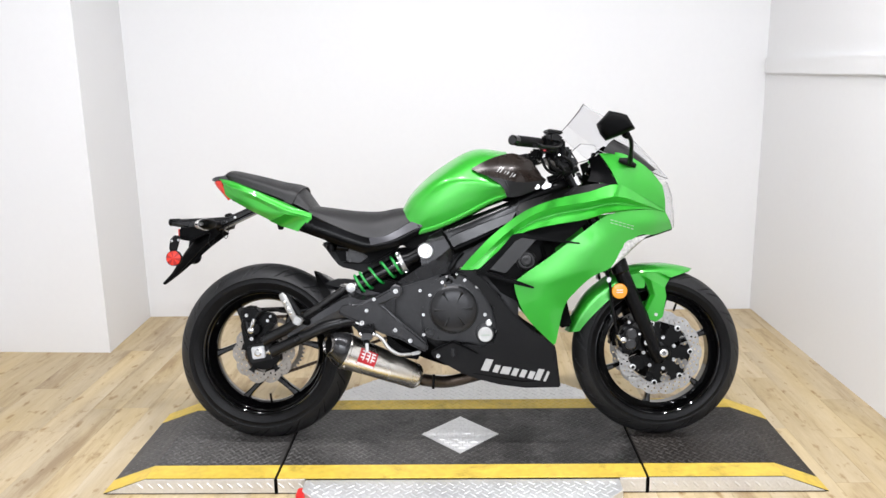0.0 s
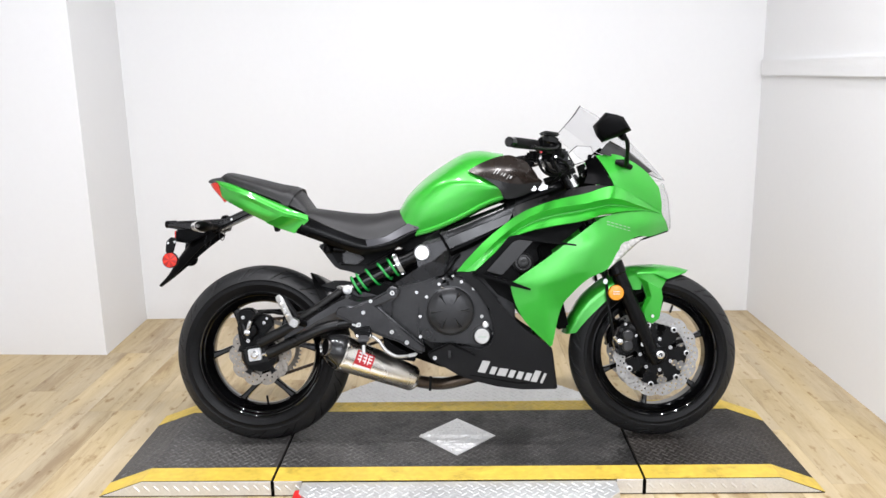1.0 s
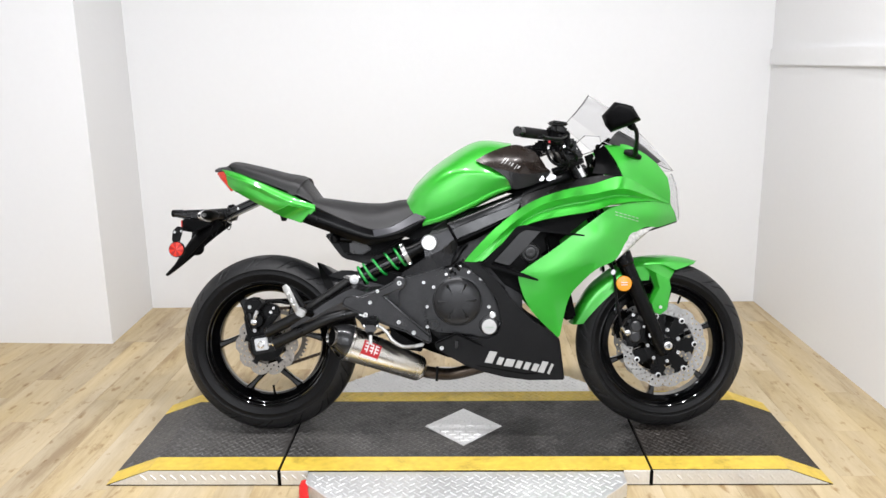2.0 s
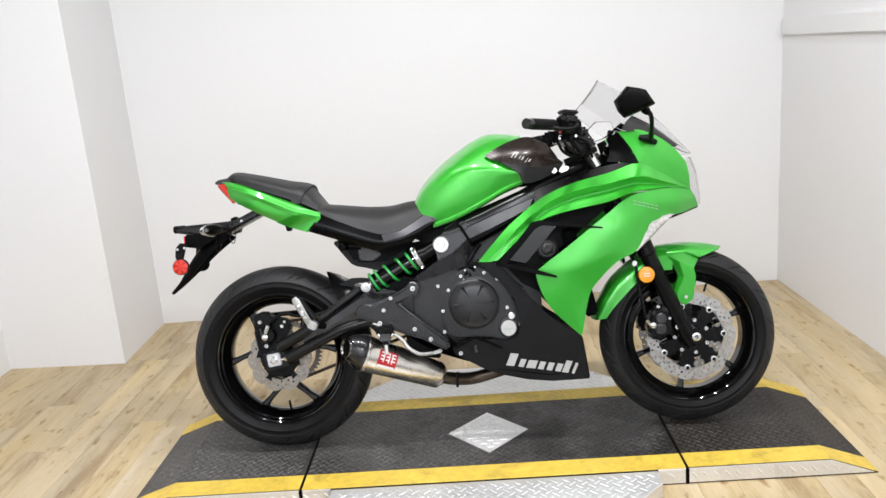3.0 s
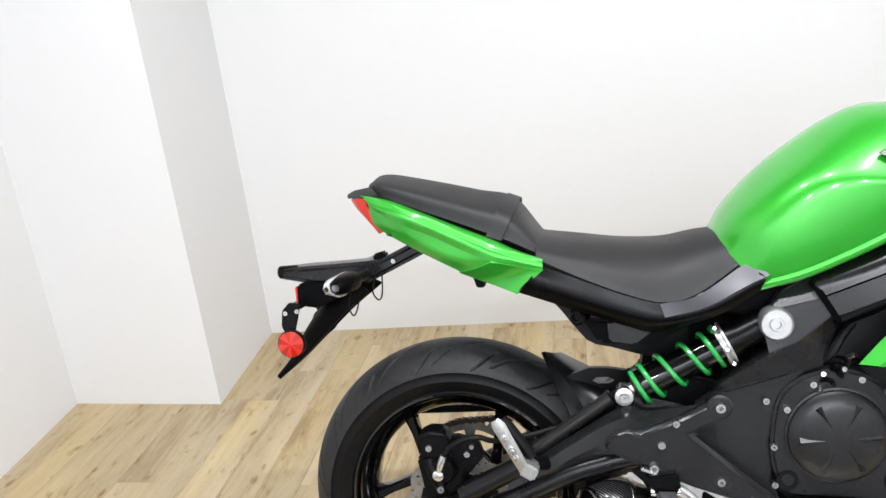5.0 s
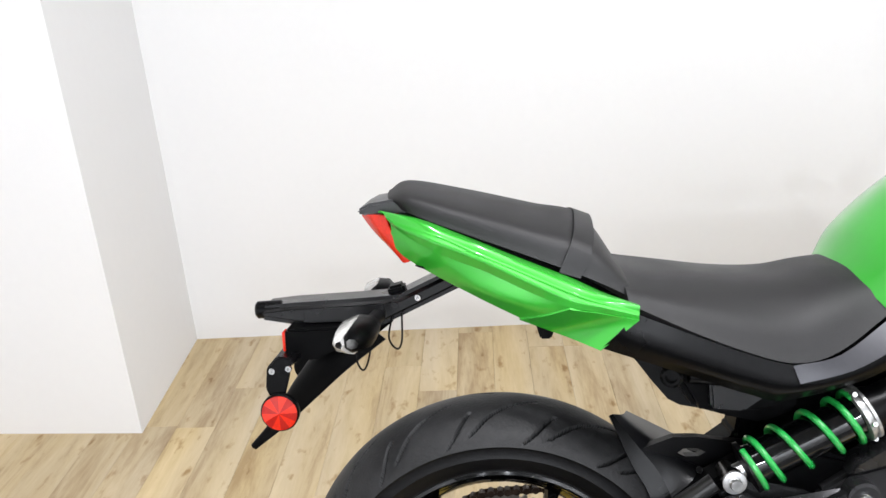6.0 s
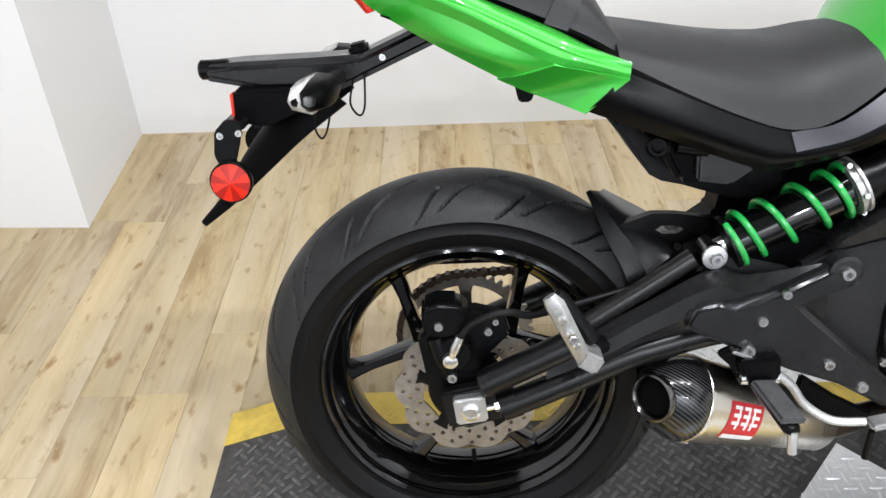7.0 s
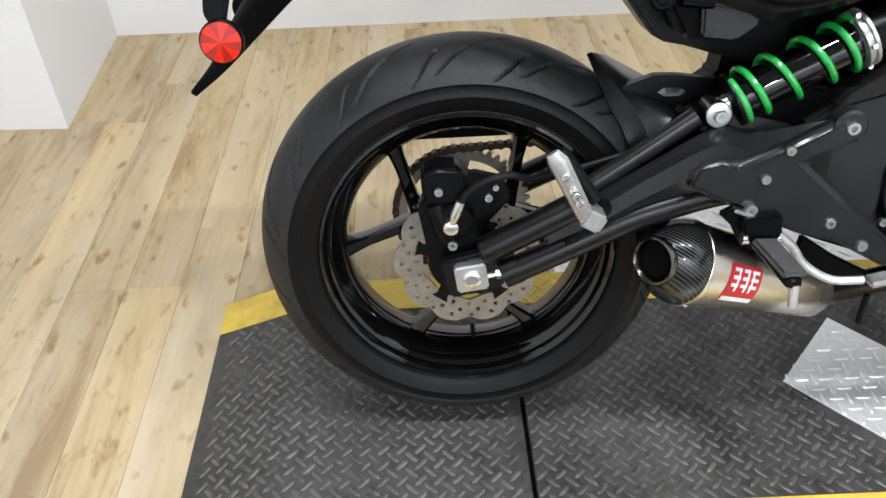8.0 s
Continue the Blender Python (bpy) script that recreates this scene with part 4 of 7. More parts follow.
part("under_tray", prism([(-0.505, 0.702), (-0.489, 0.684), (-0.466, 0.652), (-0.442, 0.622), (-0.424, 0.612), (-0.395, 0.606), (-0.350, 0.592), (-0.30, 0.580), (-0.25, 0.600), (-0.25, 0.70), (-0.40, 0.73)], -0.02, 0.06, 0.006), "belly_black", bike, "black tray under the seat")

# main frame plates and tubes, both sides
for s in (-1, 1):
    part("frame_plate", facets([(-0.130, 0.120, 0.690), (-0.104, 0.122, 0.724), (-0.053, 0.124, 0.753), (-0.038, 0.128, 0.738), (-0.046, 0.149, 0.714), (-0.116, 0.140, 0.698), (-0.026, 0.150, 0.688), (-0.016, 0.136, 0.676),
                                (-0.083, 0.150, 0.642), (-0.027, 0.128, 0.629), (-0.044, 0.140, 0.594), (-0.131, 0.146, 0.621), (-0.213, 0.142, 0.568), (-0.224, 0.134, 0.550), (-0.140, 0.138, 0.668)],
                               [(0, 1, 2, 3, 4, 5), (5, 4, 6, 8, 14), (8, 6, 7, 9), (11, 8, 9, 10, 13, 12), (14, 8, 11), (0, 5, 14)], 0.100, s), "frame_metal", bike, "charcoal cast frame plate with facets", angle=12)
    # darker grey than the frame plate: the lower part's shade is in the colour
    part("pivot_plate", prism([(-0.222, 0.548), (-0.126, 0.574), (-0.066, 0.594), (-0.072, 0.578), (-0.110, 0.523), (-0.130, 0.455), (-0.129, 0.387), (-0.111, 0.330), (-0.171, 0.359), (-0.248, 0.426), (-0.260, 0.523)],
                              s * 0.103, s * 0.129, 0.006), "engine", bike, "charcoal swingarm pivot plate")
    part("frame_tube", sweep(spline([(-0.113, s * 0.09, 0.671), (-0.010, s * 0.115, 0.726), (0.115, s * 0.125, 0.789), (0.253, s * 0.11, 0.854), (0.434, s * 0.05, 0.924)], 20), 0.022, 14), "black_metal", bike)
    part("frame_cover", rails([[(-0.060, 0.122, 0.756), (0.015, 0.130, 0.782), (0.105, 0.134, 0.814), (0.210, 0.134, 0.853)],
                               [(-0.054, 0.142, 0.738), (0.020, 0.148, 0.762), (0.105, 0.151, 0.796), (0.206, 0.148, 0.832)],
                               [(-0.048, 0.148, 0.716), (0.025, 0.154, 0.744), (0.106, 0.156, 0.775), (0.198, 0.150, 0.806)]], 20, 8, 0.003, s), "satin_black", bike, "satin black upper frame cover")
    part("frame_cover", rails([[(-0.047, 0.152, 0.714), (0.026, 0.158, 0.742), (0.107, 0.160, 0.773), (0.197, 0.154, 0.804)],
                               [(-0.020, 0.158, 0.686), (0.045, 0.164, 0.712), (0.112, 0.165, 0.741), (0.180, 0.158, 0.771)]], 20, 4, 0.003, s), "satin_black", bike, "satin black middle frame cover")
    part("frame_cover", rails([[(-0.019, 0.154, 0.684), (0.046, 0.160, 0.710), (0.113, 0.161, 0.739), (0.178, 0.154, 0.769)],
                               [(-0.019, 0.156, 0.672), (0.046, 0.160, 0.698), (0.115, 0.162, 0.732), (0.160, 0.156, 0.758)],
                               [(-0.019, 0.136, 0.658), (0.046, 0.140, 0.684), (0.115, 0.142, 0.722), (0.150, 0.138, 0.748)]], 20, 8, 0.003, s), "plastic", bike, "black lower frame cover")
    part("cover_strap", facets([(-0.062, 0.152, 0.742), (-0.046, 0.158, 0.730), (-0.016, 0.163, 0.676), (-0.026, 0.158, 0.676), (-0.052, 0.153, 0.720)], [(0, 1, 2, 3, 4)], 0.12, s), "plastic", bike)

# footrest bracket
brk = part("footrest_bracket", prism([(-0.216, 0.555), (-0.196, 0.536), (-0.208, 0.513), (-0.269, 0.488), (-0.190, 0.418), (-0.111, 0.352), (-0.113, 0.322), (-0.135, 0.328), (-0.201, 0.365), (-0.268, 0.388), (-0.328, 0.414), (-0.416, 0.456), (-0.423, 0.465), (-0.412, 0.490), (-0.378, 0.498), (-0.357, 0.491), (-0.290, 0.516)],
                                     -0.178, -0.150, 0.008, segs=3), "arm_metal", bike, "charcoal alloy footrest bracket")
for x, z, r in ((-0.220, 0.535, 0.0095), (-0.295, 0.508, 0.0070), (-0.321, 0.469, 0.0070), (-0.223, 0.401, 0.0080), (-0.172, 0.364, 0.0080)):
    part("bolt", bolt((x, -0.175, z), (0, -1, 0), r, 0.008), "steel", brk)
part("boss", lathe((-0.220, -0.150, 0.535), (0, -1, 0), [(0.022, 0), (0.022, 0.024), (0.018, 0.027), (0.001, 0.027)], 24), "arm_metal", brk)
part("heel_plate", prism([(-0.252, 0.379), (-0.201, 0.344), (-0.141, 0.312), (-0.146, 0.296), (-0.211, 0.306), (-0.257, 0.349)], -0.168, -0.158, 0.003), "plastic", brk)
peg = part("passenger_peg", sweep([(-0.608, -0.216, 0.532), (-0.601, -0.218, 0.522), (-0.566, -0.218, 0.452), (-0.560, -0.216, 0.438)], [0.009, 0.0135, 0.0115, 0.010], 8, 0.75), "worn_alloy", bike, "folded alloy passenger footpeg")
part("peg_rubber", sweep([(-0.596, -0.200, 0.528), (-0.588, -0.200, 0.518), (-0.548, -0.198, 0.458)], [0.008, 0.0105, 0.0105], 10), "rubber", peg)
for q in (0.25, 0.55, 0.80):
    part("pin", lathe(Vector((-0.601, -0.226, 0.522)).lerp(Vector((-0.566, -0.226, 0.455)), q), (0, -1, 0), [(0.0055, 0), (0.0055, 0.004), (0.003, 0.006)], 12), "steel", peg)
part("bracket", box((-0.553, -0.205, 0.440), (0.030, 0.044, 0.026), 0.004, (0, 30, 0)), "worn_alloy", peg)
part("stay", rod((-0.548, -0.19, 0.442), (-0.52, -0.15, 0.425), 0.013, 12), "black_metal", peg)
part("bolt", bolt((-0.578, -0.234, 0.480), (0, -1, 0), 0.006, 0.004), "steel", peg)
rp = part("rider_peg", sweep([(-0.324, -0.186, 0.384), (-0.320, -0.205, 0.383), (-0.310, -0.280, 0.372), (-0.309, -0.286, 0.372)], [0.008, 0.010, 0.009, 0.006], 10, 1.3), "black_metal", bike, "rider footpeg with a worn grey rubber tread")
part("peg_rubber", box((-0.314, -0.240, 0.386), (0.036, 0.086, 0.010), 0.004, (4, 4, 6)), "peg_grey", rp, "scuffed grey rubber tread")
part("clevis", prism([(-0.352, 0.418), (-0.296, 0.425), (-0.292, 0.392), (-0.306, 0.376), (-0.338, 0.380)], -0.196, -0.170, 0.004), "black_metal", rp)
part("pivot", lathe((-0.344, -0.186, 0.388), (1, 0, 0), [(0.009, 0), (0.009, 0.050), (0.005, 0.052), (0.001, 0.052)], 14), "steel", rp)
part("feeler", rod((-0.309, -0.282, 0.370), (-0.308, -0.286, 0.340), 0.0062, 10), "alloy", rp)
part("brake_pedal", sweep(spline([(-0.300, -0.168, 0.392), (-0.268, -0.172, 0.368), (-0.246, -0.178, 0.338), (-0.210, -0.188, 0.318), (-0.168, -0.196, 0.320)], 18), 0.0062, 10), "worn_alloy", bike, "bare alloy brake pedal")
part("pedal_pad", box((-0.152, -0.205, 0.325), (0.034, 0.028, 0.010), 0.004, (0, -12, 0)), "worn_alloy", bike)
part("master_cylinder", sweep([(-0.313, -0.125, 0.400), (-0.248, -0.125, 0.438)], [0.014, 0.012], 12), "black_metal", bike)

# hugger behind the shock
hug = part("hugger", rails([[(-0.531, -0.021, 0.601), (-0.506, -0.055, 0.540), (-0.486, -0.072, 0.505), (-0.470, -0.088, 0.462)],
                            [(-0.526, -0.018, 0.602), (-0.494, -0.046, 0.562), (-0.462, -0.066, 0.520), (-0.446, -0.090, 0.476)]], 16, 4, 0.004), "black_metal", bike, "black plastic rear hugger fin")
# guard is greyer than the fin: its lit side is put into the colour
part("guard", rails([[(-0.526, -0.018, 0.602), (-0.494, -0.046, 0.562), (-0.462, -0.066, 0.520), (-0.446, -0.090, 0.476)],
                     [(-0.508, 0.000, 0.594), (-0.472, -0.020, 0.566), (-0.432, -0.046, 0.540), (-0.388, -0.082, 0.512)],
                     [(-0.495, 0.040, 0.584), (-0.455, 0.040, 0.562), (-0.415, 0.040, 0.540), (-0.370, 0.040, 0.520)]], 16, 10, 0.003), "grey_plastic", hug, "tyre guard in charcoal plastic, greyer for its lit side")
part("bolt", bolt((-0.408, -0.068, 0.530), (-0.2, -0.8, 0.6), 0.006, 0.004), "black_metal", hug)
bm = prism([(-0.494, 0.5540), (-0.467, 0.5650), (-0.441, 0.5740), (-0.414, 0.5735), (-0.414, 0.5555), (-0.427, 0.5550), (-0.435, 0.5490), (-0.424, 0.5430), (-0.414, 0.5430), (-0.414, 0.5320), (-0.441, 0.5380), (-0.474, 0.5480)], -0.046, -0.032, 0.0)
merge(bm, prism([(-0.414, 0.5735), (-0.405, 0.5730), (-0.361, 0.5660), (-0.330, 0.5620), (-0.330, 0.5120), (-0.379, 0.5180), (-0.414, 0.5320), (-0.414, 0.5430), (-0.404, 0.5430), (-0.393, 0.5490), (-0.404, 0.5550), (-0.414, 0.5555)], -0.046, -0.032, 0.0))
part("shelf", bm, "belly_black", hug, "black guard lug with a slot", smooth=False)

# engine
eng = part("engine", box((0.037, 0, 0.498), (0.34, 0.22, 0.25), 0.03, (0, 0, 0)), "engine", bike, "dark cast parallel-twin engine")
# black puts the shade between frame and engine covers into this plate's colour
part("crankcase", prism([(-0.141, 0.372), (-0.122, 0.546), (-0.051, 0.605), (0.072, 0.585), (0.153, 0.505), (0.172, 0.379), (0.100, 0.313), (-0.080, 0.314)], -0.118, -0.10, 0.008), "black_metal", eng)
part("case_rim", prism([(-0.122, 0.522), (-0.087, 0.569), (-0.020, 0.588), (0.041, 0.568), (0.087, 0.520), (0.114, 0.457), (0.126, 0.394), (0.115, 0.354), (0.075, 0.339), (0.020, 0.352), (-0.051, 0.357), (-0.106, 0.367), (-0.130, 0.424)],
                       -0.140, -0.112, 0.006, smooth_n=48), "engine", eng)
clutch = part("clutch_cover", lathe((-0.022, -0.138, 0.469), (0, -1, 0), [(0.087, 0), (0.087, 0.005), (0.083, 0.006), (0.082, 0.012), (0.074, 0.019), (0.050, 0.0245), (0.026, 0.0265), (0.001, 0.027)], 56), "engine", eng, "round dark clutch cover with radial ribs")
for k in range(6):
    a = radians(62 + k * 60)
    side_v = Vector((-math.sin(a), 0, math.cos(a)))
    base_p, tip_p = (Vector((-0.022 + r * math.cos(a), y, 0.469 + r * math.sin(a))) for r, y in ((0.022, -0.1645), (0.066, -0.1590)))
    bm = bmesh.new()
    v = [bm.verts.new(p) for p in (base_p, tip_p + side_v * 0.0060, tip_p - side_v * 0.0060, base_p.lerp(tip_p, 0.55) + Vector((0, -0.0052, 0)), tip_p + side_v * 0.0010 + Vector((0, -0.0070, 0)), tip_p + Vector((0, 0.004, 0)))]
    for fc in ((0, 3, 4, 1), (0, 2, 4, 3), (1, 4, 2), (0, 1, 5), (0, 5, 2), (1, 2, 5)):
        bm.faces.new([v[q] for q in fc])
    part("rib", bm, "engine", clutch, smooth=False)
part("oil_neck", lathe((0.088, -0.135, 0.383), (0, -1, 0), [(0.036, 0), (0.034, 0.012), (0.028, 0.016)], 30), "engine", eng)
oc = part("oil_cap", lathe((0.087, -0.148, 0.380), (0, -1, 0), [(0.026, 0), (0.026, 0.012), (0.023, 0.015), (0.001, 0.015)], 28), "silver_print", eng, "pale oil filler cap")
part("print_bar", box((0.087, -0.1638, 0.379), (0.030, 0.0012, 0.004), 0.0), "grey_print", oc)
part("small_cap", lathe((0.100, -0.140, 0.420), (0, -1, 0), [(0.0115, 0), (0.0115, 0.012), (0.009, 0.014), (0.001, 0.014)], 20), "steel", eng)
for x, z in ((-0.104, 0.518), (-0.127, 0.450), (-0.127, 0.380), (-0.060, 0.562), (0.018, 0.569), (0.087, 0.448), (0.128, 0.388), (-0.138, 0.534), (0.060, 0.545)):
    part("bolt", bolt((x, -0.139, z), (0, -1, 0), 0.0065, 0.007), "steel", eng)
part("timing_plug", lathe((-0.105, -0.139, 0.388), (0, -1, 0), [(0.019, 0), (0.019, 0.003), (0.012, 0.003), (0.011, -0.004), (0.001, -0.004)], 22), "gloss_black", eng)
part("cylinder", box((0.095, 0, 0.650), (0.22, 0.20, 0.20), 0.02, (0, 20, 0)), "engine", eng)
random.seed(4)
for k in range(10):
    x, z = -0.042 + 0.0035 * k + random.uniform(-0.010, 0.010), 0.562 + 0.0048 * k + random.uniform(-0.006, 0.006)
    part("clip", rod((x, -0.136, z), (x + random.uniform(-0.012, 0.012), -0.150, z + random.uniform(-0.012, 0.012)), 0.0045, 8), "steel" if k % 3 == 0 else "black_metal", eng)
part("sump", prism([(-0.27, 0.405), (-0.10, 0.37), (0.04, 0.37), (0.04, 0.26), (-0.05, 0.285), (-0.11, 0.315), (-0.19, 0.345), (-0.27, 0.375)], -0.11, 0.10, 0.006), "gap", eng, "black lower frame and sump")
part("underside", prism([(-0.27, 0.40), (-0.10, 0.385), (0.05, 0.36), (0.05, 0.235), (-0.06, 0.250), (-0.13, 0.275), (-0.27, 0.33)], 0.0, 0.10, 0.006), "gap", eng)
part("filler_plate", prism([(-0.22, 0.765), (-0.05, 0.79), (-0.02, 0.70), (-0.12, 0.655), (-0.22, 0.70)], -0.085, 0.085, 0.006), "plastic", bike, "black plate between seat and frame")
part("wiring", sweep(spline([(-0.061, -0.11, 0.587), (-0.031, -0.135, 0.611), (-0.010, -0.13, 0.642), (0.011, -0.12, 0.664)], 12), 0.008, 8), "rubber", eng)

# exhaust
EA, EB = Vector((-0.404, -0.135, 0.326)), Vector((-0.151, -0.047, 0.214))
ed = (EB - EA).normalized()


def shell_radius(q):
    """The silencer narrows evenly towards the engine."""
    return 0.0625 - 0.0610 * q


exh = part("silencer", lathe(EA, ed, [(0.057, 0.0), (shell_radius(0.003), 0.003), (shell_radius(0.15), 0.15), (shell_radius(0.276), 0.276), (shell_radius(0.276) - 0.003, 0.282), (0.0400, 0.286), (0.0300, 0.296), (0.022, 0.298)], 48), "exhaust", bike, "brushed titanium silencer with a carbon end cap")
MOUTH, OUT = Vector((-0.452, -0.172, 0.351)), Vector((-0.74, -0.60, 0.18)).normalized()


def ring_at(c, d, rad, n=40):
    side = d.cross(Vector((0, 0, 1))).normalized()
    up = side.cross(d)
    return [c + rad * (side * math.cos(k * math.tau / n) + up * math.sin(k * math.tau / n)) for k in range(n)]


bm = bmesh.new()
grid(bm, [ring_at((EA + ed * 0.002).lerp(MOUTH, f), (-ed).lerp(OUT, f).normalized(), rad) for f, rad in ((0, 0.0625), (0.2, 0.0620), (0.45, 0.058), (0.7, 0.050), (0.88, 0.041), (1.0, 0.033))], close_v=True)
part("end_cap", bm, "carbon", exh, "woven carbon-fibre end cap")
part("outlet", lathe(MOUTH, OUT, [(0.0325, -0.008), (0.0345, -0.002), (0.0350, 0.003), (0.0335, 0.007), (0.0305, 0.008), (0.0275, 0.004), (0.0258, -0.004), (0.0258, -0.05), (0.029, -0.05)], 40, close=True), "outlet_steel", exh, "dark polished rolled outlet rim")
part("bore", lathe(MOUTH, OUT, [(0.0256, -0.004), (0.0256, -0.048), (0.001, -0.048)], 30), "gap", exh, "black outlet bore")
part("band", lathe(EA + ed * 0.002, ed, [(0.0625, -0.004), (0.0640, -0.002), (0.0640, 0.004), (0.0625, 0.006)], 40, close=True), "exhaust", exh)
for k in range(3):
    part("rivet", lathe(EA + ed * 0.001 + 0.0635 * (Vector((0, -1, 0)) * math.cos(0.9 * k - 0.9) + Vector((0, 0, 1)) * math.sin(0.9 * k - 0.9)), (0, -math.cos(0.9 * k - 0.9), math.sin(0.9 * k - 0.9)), [(0.004, 0), (0.003, 0.002), (0.001, 0.0025)], 10), "steel", exh)
part("hanger", prism([(-0.375, 0.420), (-0.352, 0.432), (-0.296, 0.408), (-0.290, 0.386), (-0.316, 0.362), (-0.340, 0.372), (-0.356, 0.402)], -0.180, -0.166, 0.003), "black_metal", exh)
part("bracket_bar", box((-0.330, -0.182, 0.418), (0.062, 0.014, 0.005), 0.001, (0, 22, 0)), "steel", exh)
part("hanger_bolt", bolt((-0.336, -0.178, 0.428), (0, -1, 0), 0.009, 0.010), "steel", exh)
part("link_pipe", sweep(spline([EB - ed * 0.01, EB + ed * 0.03, (-0.040, 0.005, 0.190), (0.090, 0.0, 0.222), (0.211, 0, 0.248)], 20), 0.022, 18), "burnt_steel", bike, "heat-stained link pipe")
part("spring_bolt", rod((-0.095, -0.10, 0.234), (-0.098, -0.10, 0.183), 0.005, 10), "black_metal", bike)
part("collector", sweep(spline([(0.091, -0.03, 0.256), (0.230, -0.04, 0.244), (0.292, -0.05, 0.307), (0.286, -0.05, 0.490)], 16), 0.026, 14), "burnt_steel", bike)


def wrapped(along, up, du, dv, nu=10, nv=8, lift=0.0008):
    """A small sheet laid on the silencer's round side; angles from the -y side upward."""
    bm = bmesh.new()
    a = Vector((0, -1, 0))
    b = ed.cross(a).normalized()
    b = b if b.z > 0 else -b
    a = (a - ed * a.dot(ed)).normalized()
    rows = []
    for i in range(nu):
        q = along + du * (i / (nu - 1) - 0.5)
        rows.append([EA + ed * q + (shell_radius(q) + lift) * (a * math.cos(t) + b * math.sin(t)) for t in (up + dv * (j / (nv - 1) - 0.5) for j in range(nv))])
    grid(bm, rows)
    bmesh.ops.recalc_face_normals(bm, faces=bm.faces)
    bmesh.ops.solidify(bm, geom=bm.faces[:], thickness=0.0005)
    return bm


badge = part("badge", wrapped(0.072, 0.20, 0.066, 0.98, 12, 18), "red_print", exh, "red badge plate with white strokes")
part("print_bar", wrapped(0.072, -0.22, 0.062, 0.13, 12, 6, lift=0.0013), "white_print", badge)
for along, du in ((0.053, 0.014), (0.072, 0.013), (0.091, 0.015)):
    for up, dv in ((0.55, 0.085), (0.36, 0.085), (0.17, 0.085)):
        part("print_bar", wrapped(along, up, du, dv, 5, 6, lift=0.0013), "white_print", badge)
    part("print_bar", wrapped(along + (0.004 if along < 0.08 else -0.004), 0.26, 0.0035, 0.50, 4, 10, lift=0.0013), "white_print", badge)

# rider seat, passenger seat, side covers, tail
seat = part("rider_seat", rails([[(-0.522, -0.148, 0.806), (-0.442, -0.156, 0.768), (-0.365, -0.158, 0.736), (-0.305, -0.156, 0.720), (-0.246, -0.146, 0.731), (-0.160, -0.118, 0.782)],
                                 [(-0.524, -0.122, 0.826), (-0.443, -0.130, 0.802), (-0.365, -0.130, 0.782), (-0.306, -0.126, 0.774), (-0.247, -0.114, 0.788), (-0.176, -0.090, 0.812)],
                                 [(-0.526, -0.055, 0.838), (-0.442, -0.062, 0.825), (-0.365, -0.060, 0.814), (-0.290, -0.058, 0.811), (-0.233, -0.05, 0.821), (-0.198, -0.04, 0.826)],
                                 [(-0.526, 0.055, 0.838), (-0.442, 0.062, 0.825), (-0.365, 0.060, 0.814), (-0.290, 0.058, 0.811), (-0.233, 0.05, 0.821), (-0.198, 0.04, 0.826)],
                                 [(-0.524, 0.122, 0.826), (-0.443, 0.130, 0.802), (-0.365, 0.130, 0.782), (-0.306, 0.126, 0.774), (-0.247, 0.114, 0.788), (-0.176, 0.090, 0.812)],
                                 [(-0.522, 0.148, 0.806), (-0.442, 0.156, 0.768), (-0.365, 0.158, 0.736), (-0.305, 0.156, 0.720), (-0.246, 0.146, 0.731), (-0.160, 0.118, 0.782)]], 30, 31, 0.012), "seat", bike, "black vinyl rider seat")
pil = part("passenger_seat", rails([[(-0.832, -0.055, 0.938), (-0.806, -0.090, 0.930), (-0.742, -0.108, 0.906), (-0.637, -0.122, 0.866), (-0.563, -0.132, 0.836), (-0.508, -0.128, 0.806)],
                                    [(-0.845, -0.05, 0.951), (-0.815, -0.078, 0.957), (-0.743, -0.096, 0.937), (-0.638, -0.104, 0.905), (-0.566, -0.108, 0.880), (-0.514, -0.108, 0.826)],
                                    [(-0.848, 0.0, 0.958), (-0.819, 0.0, 0.971), (-0.743, 0.0, 0.956), (-0.637, 0.0, 0.929), (-0.566, 0.0, 0.909), (-0.516, 0.0, 0.838)],
                                    [(-0.845, 0.05, 0.951), (-0.815, 0.078, 0.957), (-0.743, 0.096, 0.937), (-0.638, 0.104, 0.905), (-0.566, 0.108, 0.880), (-0.514, 0.108, 0.826)],
                                    [(-0.832, 0.055, 0.938), (-0.806, 0.090, 0.930), (-0.742, 0.108, 0.906), (-0.637, 0.122, 0.866), (-0.563, 0.132, 0.836), (-0.508, 0.128, 0.806)]], 36, 27, 0.012), "seat", bike, "black vinyl passenger seat with a strap")
strap = [[(-0.612, -0.133, 0.850), (-0.590, -0.1125, 0.896), (-0.578, 0.0, 0.9185), (-0.590, 0.1125, 0.896), (-0.612, 0.133, 0.850)],
         [(-0.584, -0.136, 0.841), (-0.563, -0.1135, 0.883), (-0.553, 0.0, 0.9085), (-0.563, 0.1135, 0.883), (-0.584, 0.136, 0.841)]]
part("strap", rails(strap, 26, 4, 0.003), "seat", pil, "black grab strap")
part("seat_base", prism([(-0.832, 0.932), (-0.742, 0.918), (-0.562, 0.848), (-0.508, 0.817), (-0.508, 0.802), (-0.592, 0.828), (-0.741, 0.896), (-0.831, 0.922)], -0.095, 0.095, 0.004), "plastic", bike)

